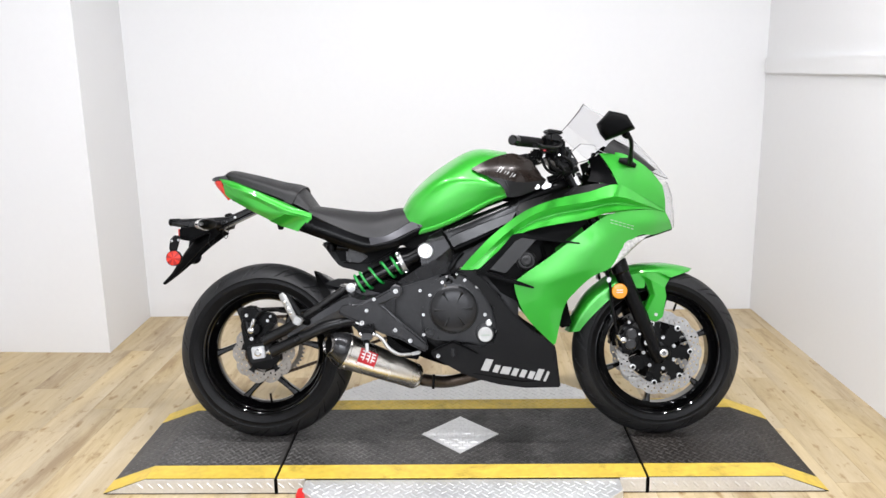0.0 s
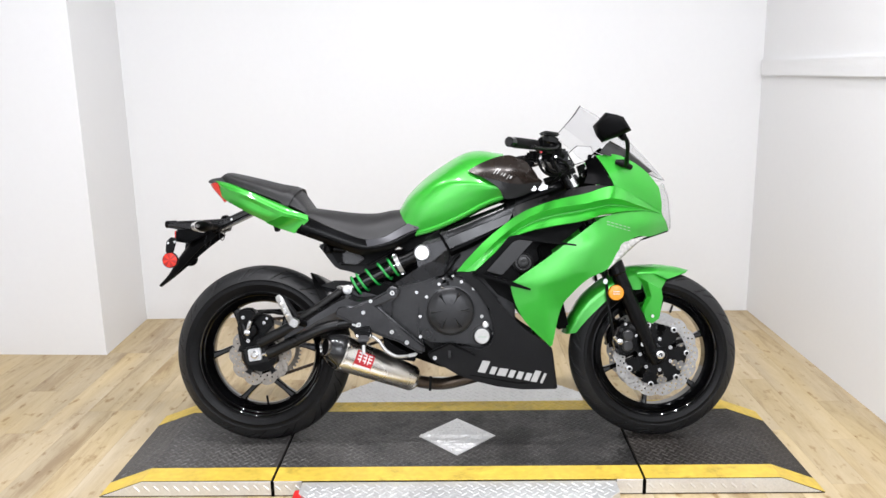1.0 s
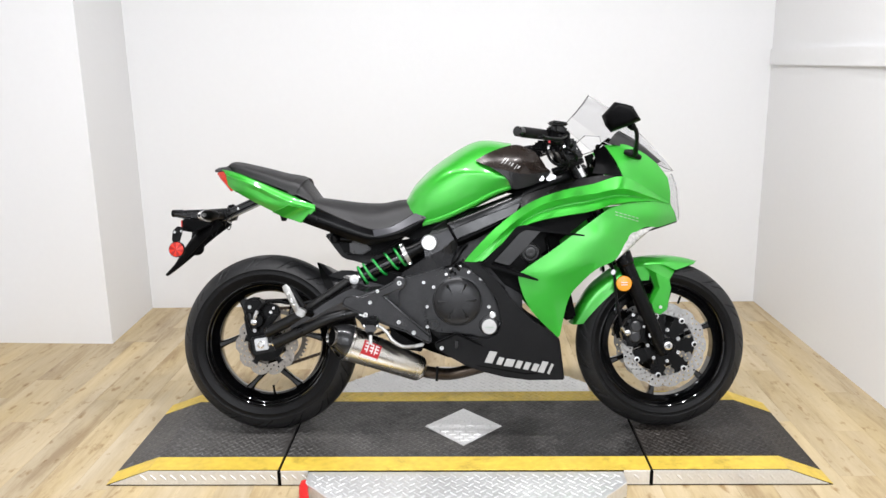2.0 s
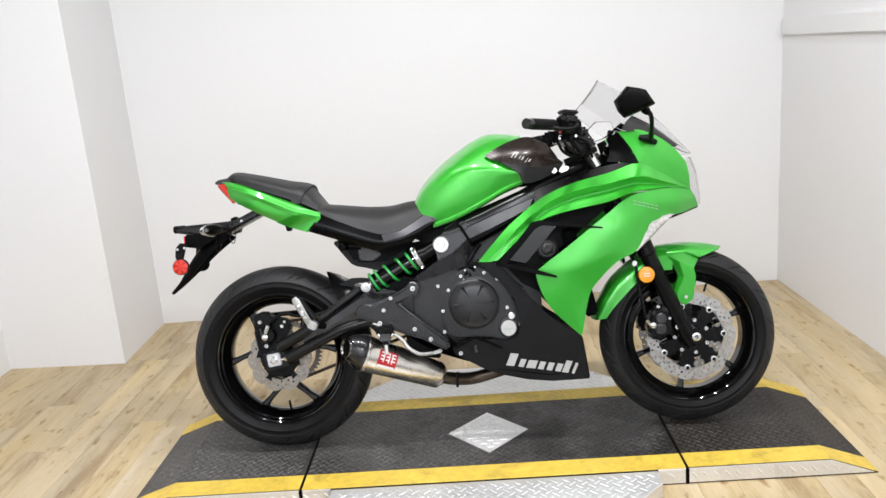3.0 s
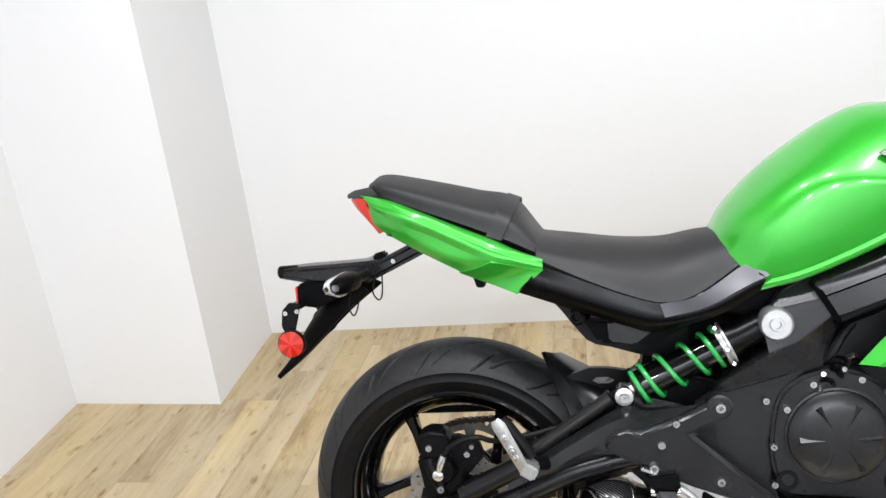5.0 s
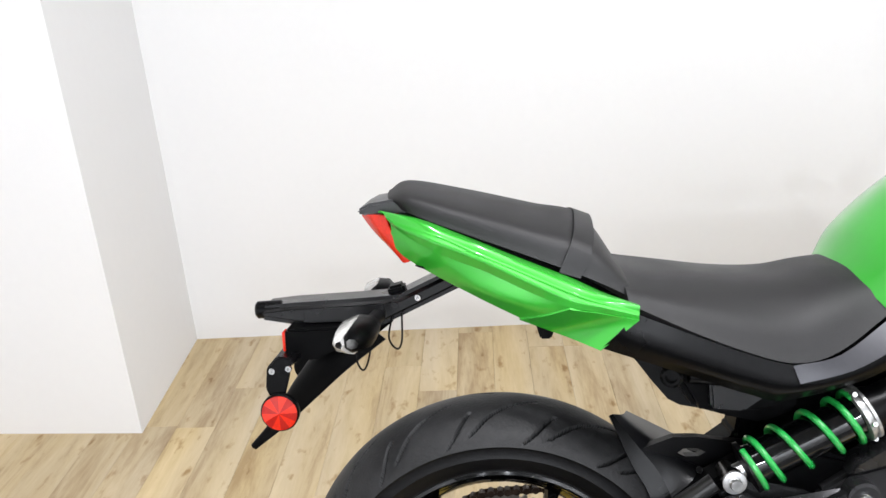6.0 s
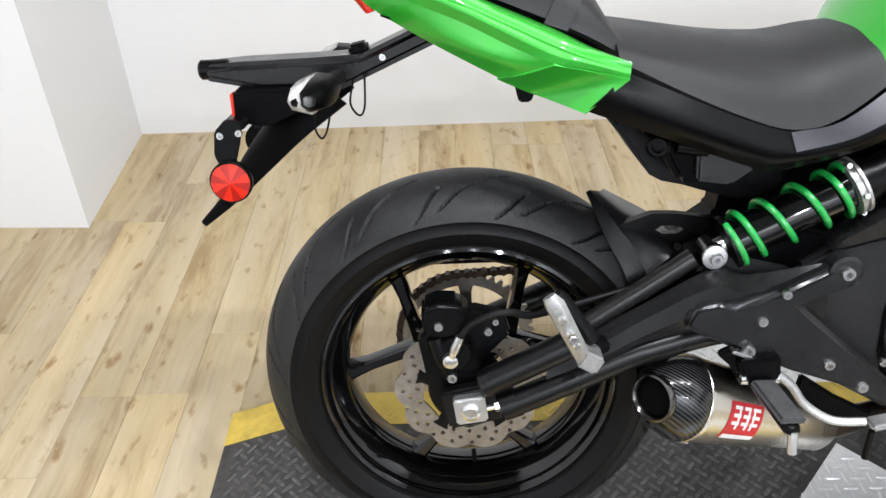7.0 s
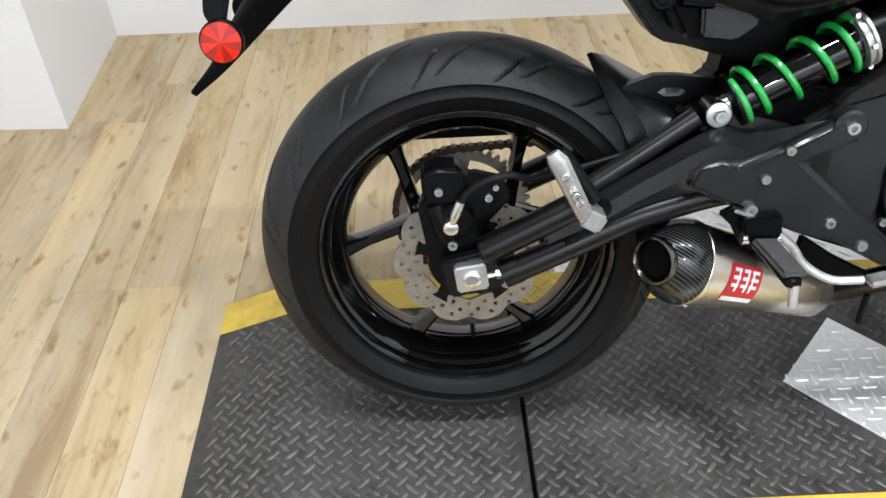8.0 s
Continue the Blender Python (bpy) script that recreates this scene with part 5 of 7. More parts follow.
# the cowl's creases from tail to front: top edge, upper ridge, groove, lower edge
TOP = [(-0.858, 0.070, 0.936), (-0.803, 0.095, 0.927), (-0.743, 0.108, 0.904), (-0.670, 0.122, 0.873), (-0.598, 0.134, 0.843), (-0.556, 0.142, 0.823), (-0.510, 0.150, 0.806)]
RIDGE = [(-0.846, 0.084, 0.928), (-0.826, 0.098, 0.918), (-0.773, 0.122, 0.902), (-0.722, 0.137, 0.880), (-0.658, 0.150, 0.851), (-0.598, 0.163, 0.824), (-0.559, 0.162, 0.810), (-0.511, 0.158, 0.796)]
GROOVE = [(-0.840, 0.083, 0.918), (-0.818, 0.094, 0.902), (-0.774, 0.114, 0.879), (-0.708, 0.128, 0.853), (-0.651, 0.143, 0.826), (-0.602, 0.160, 0.808), (-0.558, 0.158, 0.799), (-0.511, 0.156, 0.787)]
LOWER = [(-0.844, 0.074, 0.899), (-0.828, 0.078, 0.874), (-0.788, 0.092, 0.849), (-0.724, 0.108, 0.815), (-0.666, 0.120, 0.786)]
COWL = (([TOP, [((a[0] + b[0]) / 2, (a[1] + b[1]) / 2 + 0.005, (a[2] + b[2]) / 2 + 0.005) for a, b in zip(TOP, RIDGE[:2] + RIDGE[3:])], RIDGE], 40, 7),
        ([RIDGE, GROOVE], 40, 3),
        ([GROOVE[:6], [(-0.840, 0.080, 0.908), (-0.806, 0.096, 0.878), (-0.744, 0.118, 0.846), (-0.688, 0.135, 0.818), (-0.632, 0.143, 0.796)], LOWER], 36, 8),
        ([[(-0.602, 0.160, 0.808), (-0.632, 0.143, 0.796), (-0.666, 0.120, 0.786)], [(-0.558, 0.156, 0.799), (-0.590, 0.131, 0.778), (-0.620, 0.112, 0.764)],
          [(-0.511, 0.156, 0.787), (-0.535, 0.154, 0.766), (-0.560, 0.148, 0.744)]], 10, 10))
for s in (-1, 1):
    bm = bmesh.new()
    for curves, nu, nv in COWL:
        rails(curves, nu, nv, 0.003, s, bm)
    tail = part("tail_cowl", bm, "green", bike, "glossy green tail cowl with sharp creases", angle=30)
    cov = part("side_cover", rails([[(-0.517, 0.150, 0.795), (-0.442, 0.156, 0.764), (-0.364, 0.158, 0.733), (-0.304, 0.158, 0.718), (-0.247, 0.150, 0.728), (-0.166, 0.124, 0.773)],
                             [(-0.538, 0.158, 0.770), (-0.445, 0.162, 0.729), (-0.367, 0.164, 0.701), (-0.310, 0.165, 0.689), (-0.233, 0.160, 0.705), (-0.135, 0.145, 0.756)],
                             [(-0.560, 0.150, 0.748), (-0.444, 0.148, 0.705), (-0.366, 0.150, 0.677), (-0.316, 0.150, 0.667), (-0.212, 0.150, 0.693), (-0.143, 0.142, 0.730)]], 28, 9, 0.003, s), "side_black", bike, "glossy black plastic side cover")
    part("seat_edge_trim", rails([[(-0.312, 0.1605, 0.718), (-0.247, 0.1530, 0.729), (-0.166, 0.1270, 0.775), (-0.145, 0.126, 0.778)],
                                  [(-0.305, 0.1675, 0.695), (-0.233, 0.1635, 0.711), (-0.160, 0.1520, 0.745), (-0.126, 0.144, 0.757)]], 16, 5, 0.002, s), "silver_plastic", cov, "silver-grey trim panel")
    part("tail_lamp", rails([[(-0.886, 0.040, 0.926), (-0.872, 0.062, 0.930), (-0.848, 0.077, 0.930)],
                             [(-0.868, 0.052, 0.904), (-0.857, 0.069, 0.904), (-0.840, 0.0790, 0.906)],
                             [(-0.832, 0.056, 0.862), (-0.826, 0.072, 0.860), (-0.817, 0.080, 0.863)]], 8, 10, 0.003, s), "red_lens", bike, "red tail lamp lens")
part("tail_lamp_centre", rails([[(-0.886, -0.040, 0.926), (-0.892, 0, 0.930), (-0.886, 0.040, 0.926)], [(-0.832, -0.056, 0.862), (-0.840, 0, 0.870), (-0.832, 0.056, 0.862)]], 10, 6, 0.003), "red_lens", bike)
part("tail_top", prism([(-0.890, 0.931), (-0.889, 0.938), (-0.872, 0.946), (-0.840, 0.950), (-0.800, 0.944), (-0.784, 0.930)], -0.064, 0.064, 0.004), "grey_plastic", bike, "dark grey tail cap")
part("under_tail", prism([(-0.812, 0.860), (-0.738, 0.849), (-0.529, 0.812), (-0.445, 0.771), (-0.443, 0.721), (-0.569, 0.767), (-0.716, 0.823)], -0.095, 0.095, 0.004), "plastic", bike)
part("helmet_hook", prism([(-0.645, 0.778), (-0.617, 0.768), (-0.623, 0.752), (-0.638, 0.752)], -0.112, -0.098, 0.002), "plastic", bike)

# under-seat box and lock
ub = part("under_seat_box", prism([(-0.479, 0.732), (-0.318, 0.696), (-0.247, 0.711), (-0.215, 0.681), (-0.317, 0.626), (-0.419, 0.630), (-0.446, 0.677), (-0.475, 0.704)], -0.085, 0.085, 0.008), "plastic", bike, "black plastic under-seat tray")
part("panel", prism([(-0.403, 0.683), (-0.355, 0.673), (-0.323, 0.653), (-0.354, 0.631), (-0.400, 0.637)], -0.098, -0.080, 0.004), "grey_plastic", ub)
part("seat_lock", lathe((-0.455, -0.098, 0.688), (-0.35, -1, 0), [(0.016, -0.02), (0.016, 0.006), (0.012, 0.010), (0.008, 0.010), (0.007, 0.004), (0.001, 0.004)], 20), "black_metal", ub, "key lock barrel")
part("bolt", rod((-0.432, -0.10, 0.688), (-0.391, -0.10, 0.683), 0.011, 12), "black_metal", ub)

# number plate holder
hold = part("plate_holder", prism([(-0.736, 0.850), (-0.790, 0.826), (-0.842, 0.803), (-0.905, 0.800), (-1.005, 0.797), (-1.055, 0.793), (-1.058, 0.774), (-1.016, 0.766), (-0.975, 0.758), (-0.930, 0.758), (-0.880, 0.752), (-0.840, 0.770), (-0.760, 0.806), (-0.715, 0.826)],
                                  -0.034, 0.034, 0.010, segs=3), "satin_black", bike, "black plastic number plate holder")
part("plate_lamp", rod((-1.062, -0.012, 0.785), (-1.02, -0.012, 0.786), 0.0135, 16, bevel=0.003), "black_metal", hold)
part("rear_guard", rails([[(-0.862, -0.055, 0.744), (-0.920, -0.050, 0.700), (-0.975, -0.034, 0.650), (-1.032, -0.016, 0.598), (-1.086, -0.006, 0.556)],
                          [(-0.895, -0.035, 0.768), (-0.958, -0.034, 0.710), (-1.010, -0.022, 0.655), (-1.052, -0.010, 0.598), (-1.092, -0.005, 0.560)],
                          [(-0.905, 0.0, 0.778), (-0.970, 0.0, 0.722), (-1.018, 0.0, 0.664), (-1.057, 0.0, 0.604), (-1.094, 0.0, 0.563)],
                          [(-0.895, 0.035, 0.768), (-0.958, 0.034, 0.710), (-1.010, 0.022, 0.655), (-1.052, 0.010, 0.598), (-1.092, 0.005, 0.560)],
                          [(-0.862, 0.055, 0.744), (-0.920, 0.050, 0.700), (-0.975, 0.034, 0.650), (-1.032, 0.016, 0.598), (-1.086, 0.006, 0.556)]], 20, 17, 0.004), "plastic", hold, "tapered black rear mudguard")
part("inner_box", prism([(-0.900, 0.765), (-1.010, 0.765), (-1.012, 0.722), (-0.970, 0.715), (-0.900, 0.745)], -0.058, 0.058, 0.004), "plastic", hold)
part("side_marker", box((-1.013, -0.045, 0.745), (0.004, 0.02, 0.030), 0.001), "red_lens", hold, "small red marker")
for s in (-1, 1):
    part("reflector_bracket", prism([(-1.028, 0.722), (-1.012, 0.738), (-0.990, 0.734), (-0.996, 0.708), (-1.006, 0.675), (-1.022, 0.668), (-1.032, 0.690)], s * 0.104, s * 0.098, 0.002), "black_metal", hold)
    part("bracket_bar", box((-1.006, s * 0.05, 0.726), (0.034, 0.10, 0.006), 0.002), "black_metal", hold)
    for x, z in ((-1.020, 0.717), (-0.996, 0.720)):
        part("bolt", bolt((x, s * 0.104, z), (0, s, 0), 0.005, 0.004), "steel", hold)
    ref = part("reflector", lathe((-1.013, s * 0.101, 0.656), (0, s, 0), [(0.001, -0.004), (0.020, -0.004), (0.028, 0), (0.028, 0.008), (0.0255, 0.010)], 36), "plastic", hold)
    # every other wedge is darker red: the facets' uneven glint, put into the colour
    for odd in (0, 1):
        bm = bmesh.new()
        for k in range(odd, 12, 2):
            a0, a1 = k / 12 * math.tau, (k + 1) / 12 * math.tau
            ring = [(-1.013 + 0.0255 * math.cos(a0 + (a1 - a0) * q / 4), s * 0.1115, 0.656 + 0.0255 * math.sin(a0 + (a1 - a0) * q / 4)) for q in range(5)]
            bm.faces.new([bm.verts.new(v) for v in [(-1.013, s * 0.1145, 0.656)] + ring])
        part("lens", bm, "red_shaded" if odd else "red_lens", ref, "red faceted reflector lens", smooth=False)
part("loop", sweep(spline([(-0.902, -0.045, 0.746), (-0.907, -0.05, 0.714), (-0.899, -0.05, 0.696), (-0.890, -0.05, 0.709), (-0.882, -0.045, 0.745)], 20), 0.0016, 6), "black_metal", hold, "thin wire loop")
part("loop", sweep(spline([(-0.852, -0.035, 0.773), (-0.858, -0.04, 0.741), (-0.847, -0.04, 0.724), (-0.839, -0.04, 0.736), (-0.837, -0.035, 0.778)], 20), 0.0016, 6), "black_metal", hold, "thin wire loop")
part("arm_bolt", bolt((-0.812, -0.034, 0.800), (0, -1, 0), 0.005, 0.004), "steel", hold)
part("top_tab", box((-0.846, 0.0, 0.808), (0.026, 0.03, 0.014), 0.004, (0, -12, 0)), "plastic", hold)
for s in (-1, 1):
    bm = bmesh.new()
    grid(bm, [[(x + f * dx, s * y, 0.775 + f * dz) for dx, dz in ((-0.020, -0.010), (-0.020, 0.012), (-0.008, 0.020), (0.012, 0.018), (0.024, 0.004), (0.018, -0.014), (-0.004, -0.020))] for x, y, f in ((-0.880, 0.082, 0.45), (-0.882, 0.094, 0.9), (-0.884, 0.115, 1.0), (-0.886, 0.150, 0.95), (-0.888, 0.172, 0.72), (-0.889, 0.182, 0.35))], close_v=True)
    sig = part("turn_signal", bm, "plastic", bike, "black rear turn signal with a clear lens", angle=60)
    part("stalk", rod((-0.872, s * 0.03, 0.775), (-0.880, s * 0.095, 0.776), 0.011, 12), "rubber", sig)
    bm = bmesh.new()
    grid(bm, [[(-0.905 - f * dx - 0.05 * (y - 0.1), s * y, 0.773 + f * dz) for dx, dz in ((-0.018, -0.0215), (0.006, -0.015), (0.013, 0.0), (0.007, 0.014), (-0.016, 0.0230), (-0.024, 0.0))] for y, f in ((0.094, 0.5), (0.102, 0.95), (0.125, 1.0), (0.155, 0.92), (0.170, 0.66), (0.178, 0.25))], close_v=True)
    part("lens", bm, "lens_white", sig, "pale clear signal lens", angle=60)

# flat marks laid on a curved panel
def drape(name, outlines, panels, s, mat, parent, lift=0.0008, cut=3):
    """Lays plain outlines (x, z) on the panels' outer side, s = -1 for the right."""
    trees = []
    for p in panels:
        b0 = bmesh.new()
        b0.from_mesh(p.data)
        trees.append(BVHTree.FromBMesh(b0))
        b0.free()
    bm = bmesh.new()
    for o in outlines:
        fc = bm.faces.new([bm.verts.new((x, 0, z)) for x, z in o])
    for _ in range(cut - 1):
        bmesh.ops.subdivide_edges(bm, edges=bm.edges[:], cuts=1, use_grid_fill=True)
    for v in bm.verts:
        best = None
        for t in trees:
            hit = t.ray_cast(Vector((v.co.x, s * 0.6, v.co.z)), Vector((0, -s, 0)))[0]
            if hit and (best is None or s * hit.y > s * best):
                best = hit.y
        v.co.y = (best if best is not None else s * 0.18) + s * lift
    return part(name, bm, mat, parent, smooth=False)


# fuel tank
def tank_half(curves):
    return curves + [[(x, -y, z) for x, y, z in c] for c in reversed(curves[:-1])]


tank = part("fuel_tank", rails(tank_half([[(-0.139, -0.130, 0.732), (-0.067, -0.140, 0.752), (0.027, -0.148, 0.793), (0.105, -0.150, 0.833), (0.166, -0.150, 0.856)],
                                          [(-0.160, -0.130, 0.758), (-0.098, -0.150, 0.790), (0.004, -0.160, 0.832), (0.095, -0.164, 0.862), (0.168, -0.164, 0.876)],
                                          [(-0.178, -0.118, 0.782), (-0.122, -0.147, 0.826), (-0.020, -0.163, 0.878), (0.080, -0.172, 0.896), (0.170, -0.172, 0.890)],
                                          [(-0.190, -0.102, 0.798), (-0.144, -0.132, 0.848), (-0.048, -0.152, 0.915), (0.060, -0.165, 0.922), (0.171, -0.160, 0.906)],
                                          [(-0.201, -0.070, 0.815), (-0.160, -0.092, 0.868), (-0.067, -0.106, 0.940), (0.054, -0.110, 0.994), (0.173, -0.106, 0.992)],
                                          [(-0.205, 0.0, 0.825), (-0.166, 0.0, 0.886), (-0.080, 0.0, 0.963), (0.051, 0.0, 1.035), (0.172, 0.0, 1.027)]]), 40, 49, 0.003), "green", bike, "glossy green fuel tank")
for s in (-1, 1):
    low = [(-0.139, 0.130, 0.732), (-0.067, 0.140, 0.752), (0.027, 0.148, 0.793), (0.105, 0.150, 0.833), (0.166, 0.150, 0.856)]
    part("tank_lip", rails([[(x, y - 0.010, z - 0.004) for x, y, z in low], [(x, y + 0.006, z - 0.002) for x, y, z in low], [(x - 0.003, y + 0.0115, z + 0.007) for x, y, z in low], [(x - 0.005, y + 0.006, z + 0.013) for x, y, z in low]], 30, 8, 0.002, s), "green", tank)
    edge = [(0.096, 0.175, 0.928), (0.140, 0.181, 0.918), (0.178, 0.180, 0.908), (0.226, 0.162, 0.904), (0.305, 0.130, 0.914)]
    for nm, mat, label, curves in (("tank_cover", "bronze", "dark bronze-black tank cover",
                                    [[(0.044, 0.158, 0.953), (0.096, 0.146, 0.982), (0.155, 0.122, 1.004), (0.200, 0.110, 1.008), (0.256, 0.096, 0.984)],
                                     [(0.066, 0.168, 0.941), (0.118, 0.168, 0.952), (0.170, 0.162, 0.960), (0.221, 0.148, 0.956), (0.278, 0.120, 0.942)], edge]),
                                   ("lower_cover", "satin_black", "satin black lower tank cover",
                                    [edge, [(0.146, 0.182, 0.896), (0.158, 0.180, 0.876), (0.170, 0.172, 0.854), (0.218, 0.152, 0.860), (0.290, 0.128, 0.888)]])):
        bm = rails(curves, 24, 12, 0, s)
        grown = bmesh.ops.extrude_face_region(bm, geom=bm.faces[:], use_keep_orig=True)
        bmesh.ops.translate(bm, vec=(0, -s * 0.006, 0), verts=[v for v in grown["geom"] if isinstance(v, bmesh.types.BMVert)])
        made = part(nm, bm, mat, tank, label)
        tc = made if nm == "tank_cover" else tc
    for x, w, h, dz in ((0.140, 0.0032, 0.019, 0.003), (0.150, 0.0032, 0.019, 0.003), (0.161, 0.0026, 0.009, -0.002), (0.170, 0.0050, 0.010, -0.003), (0.182, 0.0026, 0.016, -0.007), (0.192, 0.0065, 0.009, -0.006)):
        z = 0.944 - 0.26 * (x - 0.15) + dz
        drape("print_bar", [[(x - h * 0.4 - w / 2, z - h / 2), (x - h * 0.4 + w / 2, z - h / 2), (x + h * 0.4 + w / 2, z + h / 2), (x + h * 0.4 - w / 2, z + h / 2)]], [tc], s, "silver_print", tc)
part("tank_front", prism([(0.166, 1.007), (0.256, 0.991), (0.297, 0.927), (0.201, 0.871), (0.164, 0.871)], -0.10, 0.10, 0.01), "plastic", tank)

# fairing
sides = {}
for s in (-1, 1):
    side = sides[s] = part("side_fairing", rails([[(0.728, 0.075, 0.801), (0.640, 0.136, 0.806), (0.513, 0.186, 0.789), (0.411, 0.204, 0.724), (0.299, 0.207, 0.643), (0.209, 0.204, 0.581), (0.186, 0.200, 0.550), (0.225, 0.190, 0.445), (0.320, 0.172, 0.344)],
                                       [(0.746, 0.066, 0.769), (0.663, 0.137, 0.761), (0.569, 0.178, 0.748), (0.483, 0.203, 0.694), (0.413, 0.208, 0.625), (0.333, 0.210, 0.575), (0.291, 0.205, 0.536), (0.290, 0.194, 0.461), (0.323, 0.174, 0.347)],
                                       [(0.759, 0.045, 0.740), (0.679, 0.112, 0.719), (0.620, 0.150, 0.717), (0.558, 0.178, 0.675), (0.518, 0.184, 0.611), (0.452, 0.192, 0.578), (0.399, 0.190, 0.532), (0.356, 0.184, 0.475), (0.327, 0.174, 0.349)]],
                                      44, 12, 0.003, s), "green", bike, "glossy green side fairing panel")
    part("upper_band", rails([[(0.729, 0.074, 0.803), (0.642, 0.122, 0.851), (0.549, 0.150, 0.893), (0.445, 0.162, 0.868), (0.331, 0.170, 0.844), (0.226, 0.174, 0.804), (0.121, 0.178, 0.729), (0.044, 0.180, 0.654), (0.002, 0.180, 0.607)],
                              [(0.729, 0.077, 0.801), (0.641, 0.140, 0.825), (0.547, 0.178, 0.851), (0.443, 0.190, 0.836), (0.323, 0.196, 0.817), (0.232, 0.198, 0.782), (0.147, 0.198, 0.719), (0.080, 0.196, 0.652), (0.030, 0.192, 0.606)]],
                             44, 6, 0.003, s), "green", side)
    part("lower_band", rails([[(0.729, 0.077, 0.801), (0.641, 0.140, 0.825), (0.547, 0.178, 0.851), (0.443, 0.190, 0.836), (0.323, 0.196, 0.817), (0.232, 0.198, 0.782), (0.147, 0.198, 0.719), (0.080, 0.196, 0.652), (0.030, 0.192, 0.606)],
                              [(0.729, 0.0745, 0.8005), (0.640, 0.132, 0.817), (0.536, 0.156, 0.829), (0.438, 0.165, 0.812), (0.328, 0.174, 0.793), (0.242, 0.180, 0.762), (0.162, 0.186, 0.708), (0.098, 0.196, 0.652), (0.045, 0.193, 0.606)],
                              [(0.729, 0.0745, 0.7995), (0.640, 0.133, 0.812), (0.526, 0.170, 0.812), (0.434, 0.180, 0.791), (0.332, 0.187, 0.774), (0.252, 0.192, 0.752), (0.180, 0.199, 0.714), (0.116, 0.198, 0.660), (0.055, 0.195, 0.608)],
                              [(0.729, 0.0750, 0.799), (0.640, 0.1365, 0.807), (0.519, 0.189, 0.797), (0.430, 0.197, 0.772), (0.335, 0.202, 0.757), (0.262, 0.203, 0.743), (0.197, 0.203, 0.719), (0.132, 0.201, 0.667), (0.066, 0.196, 0.609)]],
                             48, 16, 0.003, s), "green", side, angle=40)
    # a near-black panel closes the duct; the shade inside is put into its colour
    part("duct_panel", prism([(0.067, 0.613), (0.146, 0.698), (0.209, 0.763), (0.304, 0.800), (0.482, 0.803), (0.417, 0.737), (0.216, 0.587), (0.229, 0.474), (0.143, 0.523)], s * 0.115, s * 0.125, 0.003), "plastic", side, "black inner panel standing for the duct's shade")
    part("vent_blade", prism([(0.062, 0.598), (0.129, 0.665), (0.181, 0.724), (0.208, 0.730), (0.311, 0.711), (0.410, 0.694), (0.409, 0.689), (0.301, 0.702), (0.213, 0.713), (0.192, 0.703), (0.144, 0.651), (0.090, 0.593)],
                             s * 0.150, s * 0.212, 0.002), "plastic", side, "black vent blade")
    part("vent_blade", prism([(0.062, 0.602), (0.112, 0.594), (0.200, 0.567), (0.254, 0.546), (0.252, 0.540), (0.194, 0.554), (0.102, 0.582), (0.057, 0.592)], s * 0.150, s * 0.210, 0.002), "plastic", side, "black vent blade")
    part("vent_inner", prism([(0.093, 0.609), (0.147, 0.666), (0.196, 0.720), (0.270, 0.711), (0.159, 0.591)], s * 0.140, s * 0.152, 0.003), "gloss_black", side)
    part("fan_motor", lathe((0.233, s * 0.134, 0.634), (0, s, 0), [(0.036, 0), (0.036, 0.006), (0.031, 0.008), (0.028, 0.004), (0.021, 0.004), (0.019, 0.012), (0.009, 0.014), (0.001, 0.012)], 28), "tube_metal", side, "grey horn behind the vent")
    part("nose_cowl", rails([[(0.490, 0.135, 1.001), (0.558, 0.130, 1.004), (0.622, 0.116, 0.978), (0.676, 0.100, 0.939), (0.718, 0.084, 0.891)],
                             [(0.525, 0.146, 0.946), (0.575, 0.142, 0.943), (0.633, 0.130, 0.916), (0.684, 0.110, 0.880), (0.726, 0.086, 0.844)],
                             [(0.549, 0.150, 0.894), (0.585, 0.143, 0.876), (0.634, 0.127, 0.855), (0.683, 0.103, 0.828), (0.729, 0.075, 0.803)]], 22, 12, 0.003, s), "green", bike, "glossy green nose cowl")
    part("headlight", rails([[(0.718, 0.084, 0.891), (0.726, 0.085, 0.844), (0.730, 0.076, 0.803), (0.747, 0.066, 0.769), (0.760, 0.046, 0.740)],
                             [(0.744, 0.050, 0.900), (0.758, 0.050, 0.855), (0.762, 0.046, 0.812), (0.769, 0.038, 0.776), (0.772, 0.026, 0.746)],
                             [(0.752, 0.0, 0.911), (0.768, 0.0, 0.866), (0.774, 0.0, 0.822), (0.777, 0.0, 0.785), (0.776, 0.0, 0.752)]], 14, 8, 0.003, s), "smoke", bike, "clear headlight lens over a dark housing")
    part("reflector", rails([[(0.700, 0.078, 0.888), (0.708, 0.079, 0.844), (0.714, 0.070, 0.803), (0.730, 0.060, 0.769), (0.744, 0.042, 0.742)],
                             [(0.716, 0.045, 0.896), (0.730, 0.046, 0.852), (0.736, 0.042, 0.810), (0.746, 0.034, 0.775), (0.752, 0.024, 0.746)],
                             [(0.722, 0.0, 0.905), (0.738, 0.0, 0.862), (0.746, 0.0, 0.820), (0.752, 0.0, 0.783), (0.755, 0.0, 0.750)]], 14, 8, 0.002, s), "lamp_glass", bike, "grey lamp reflector behind the lens")
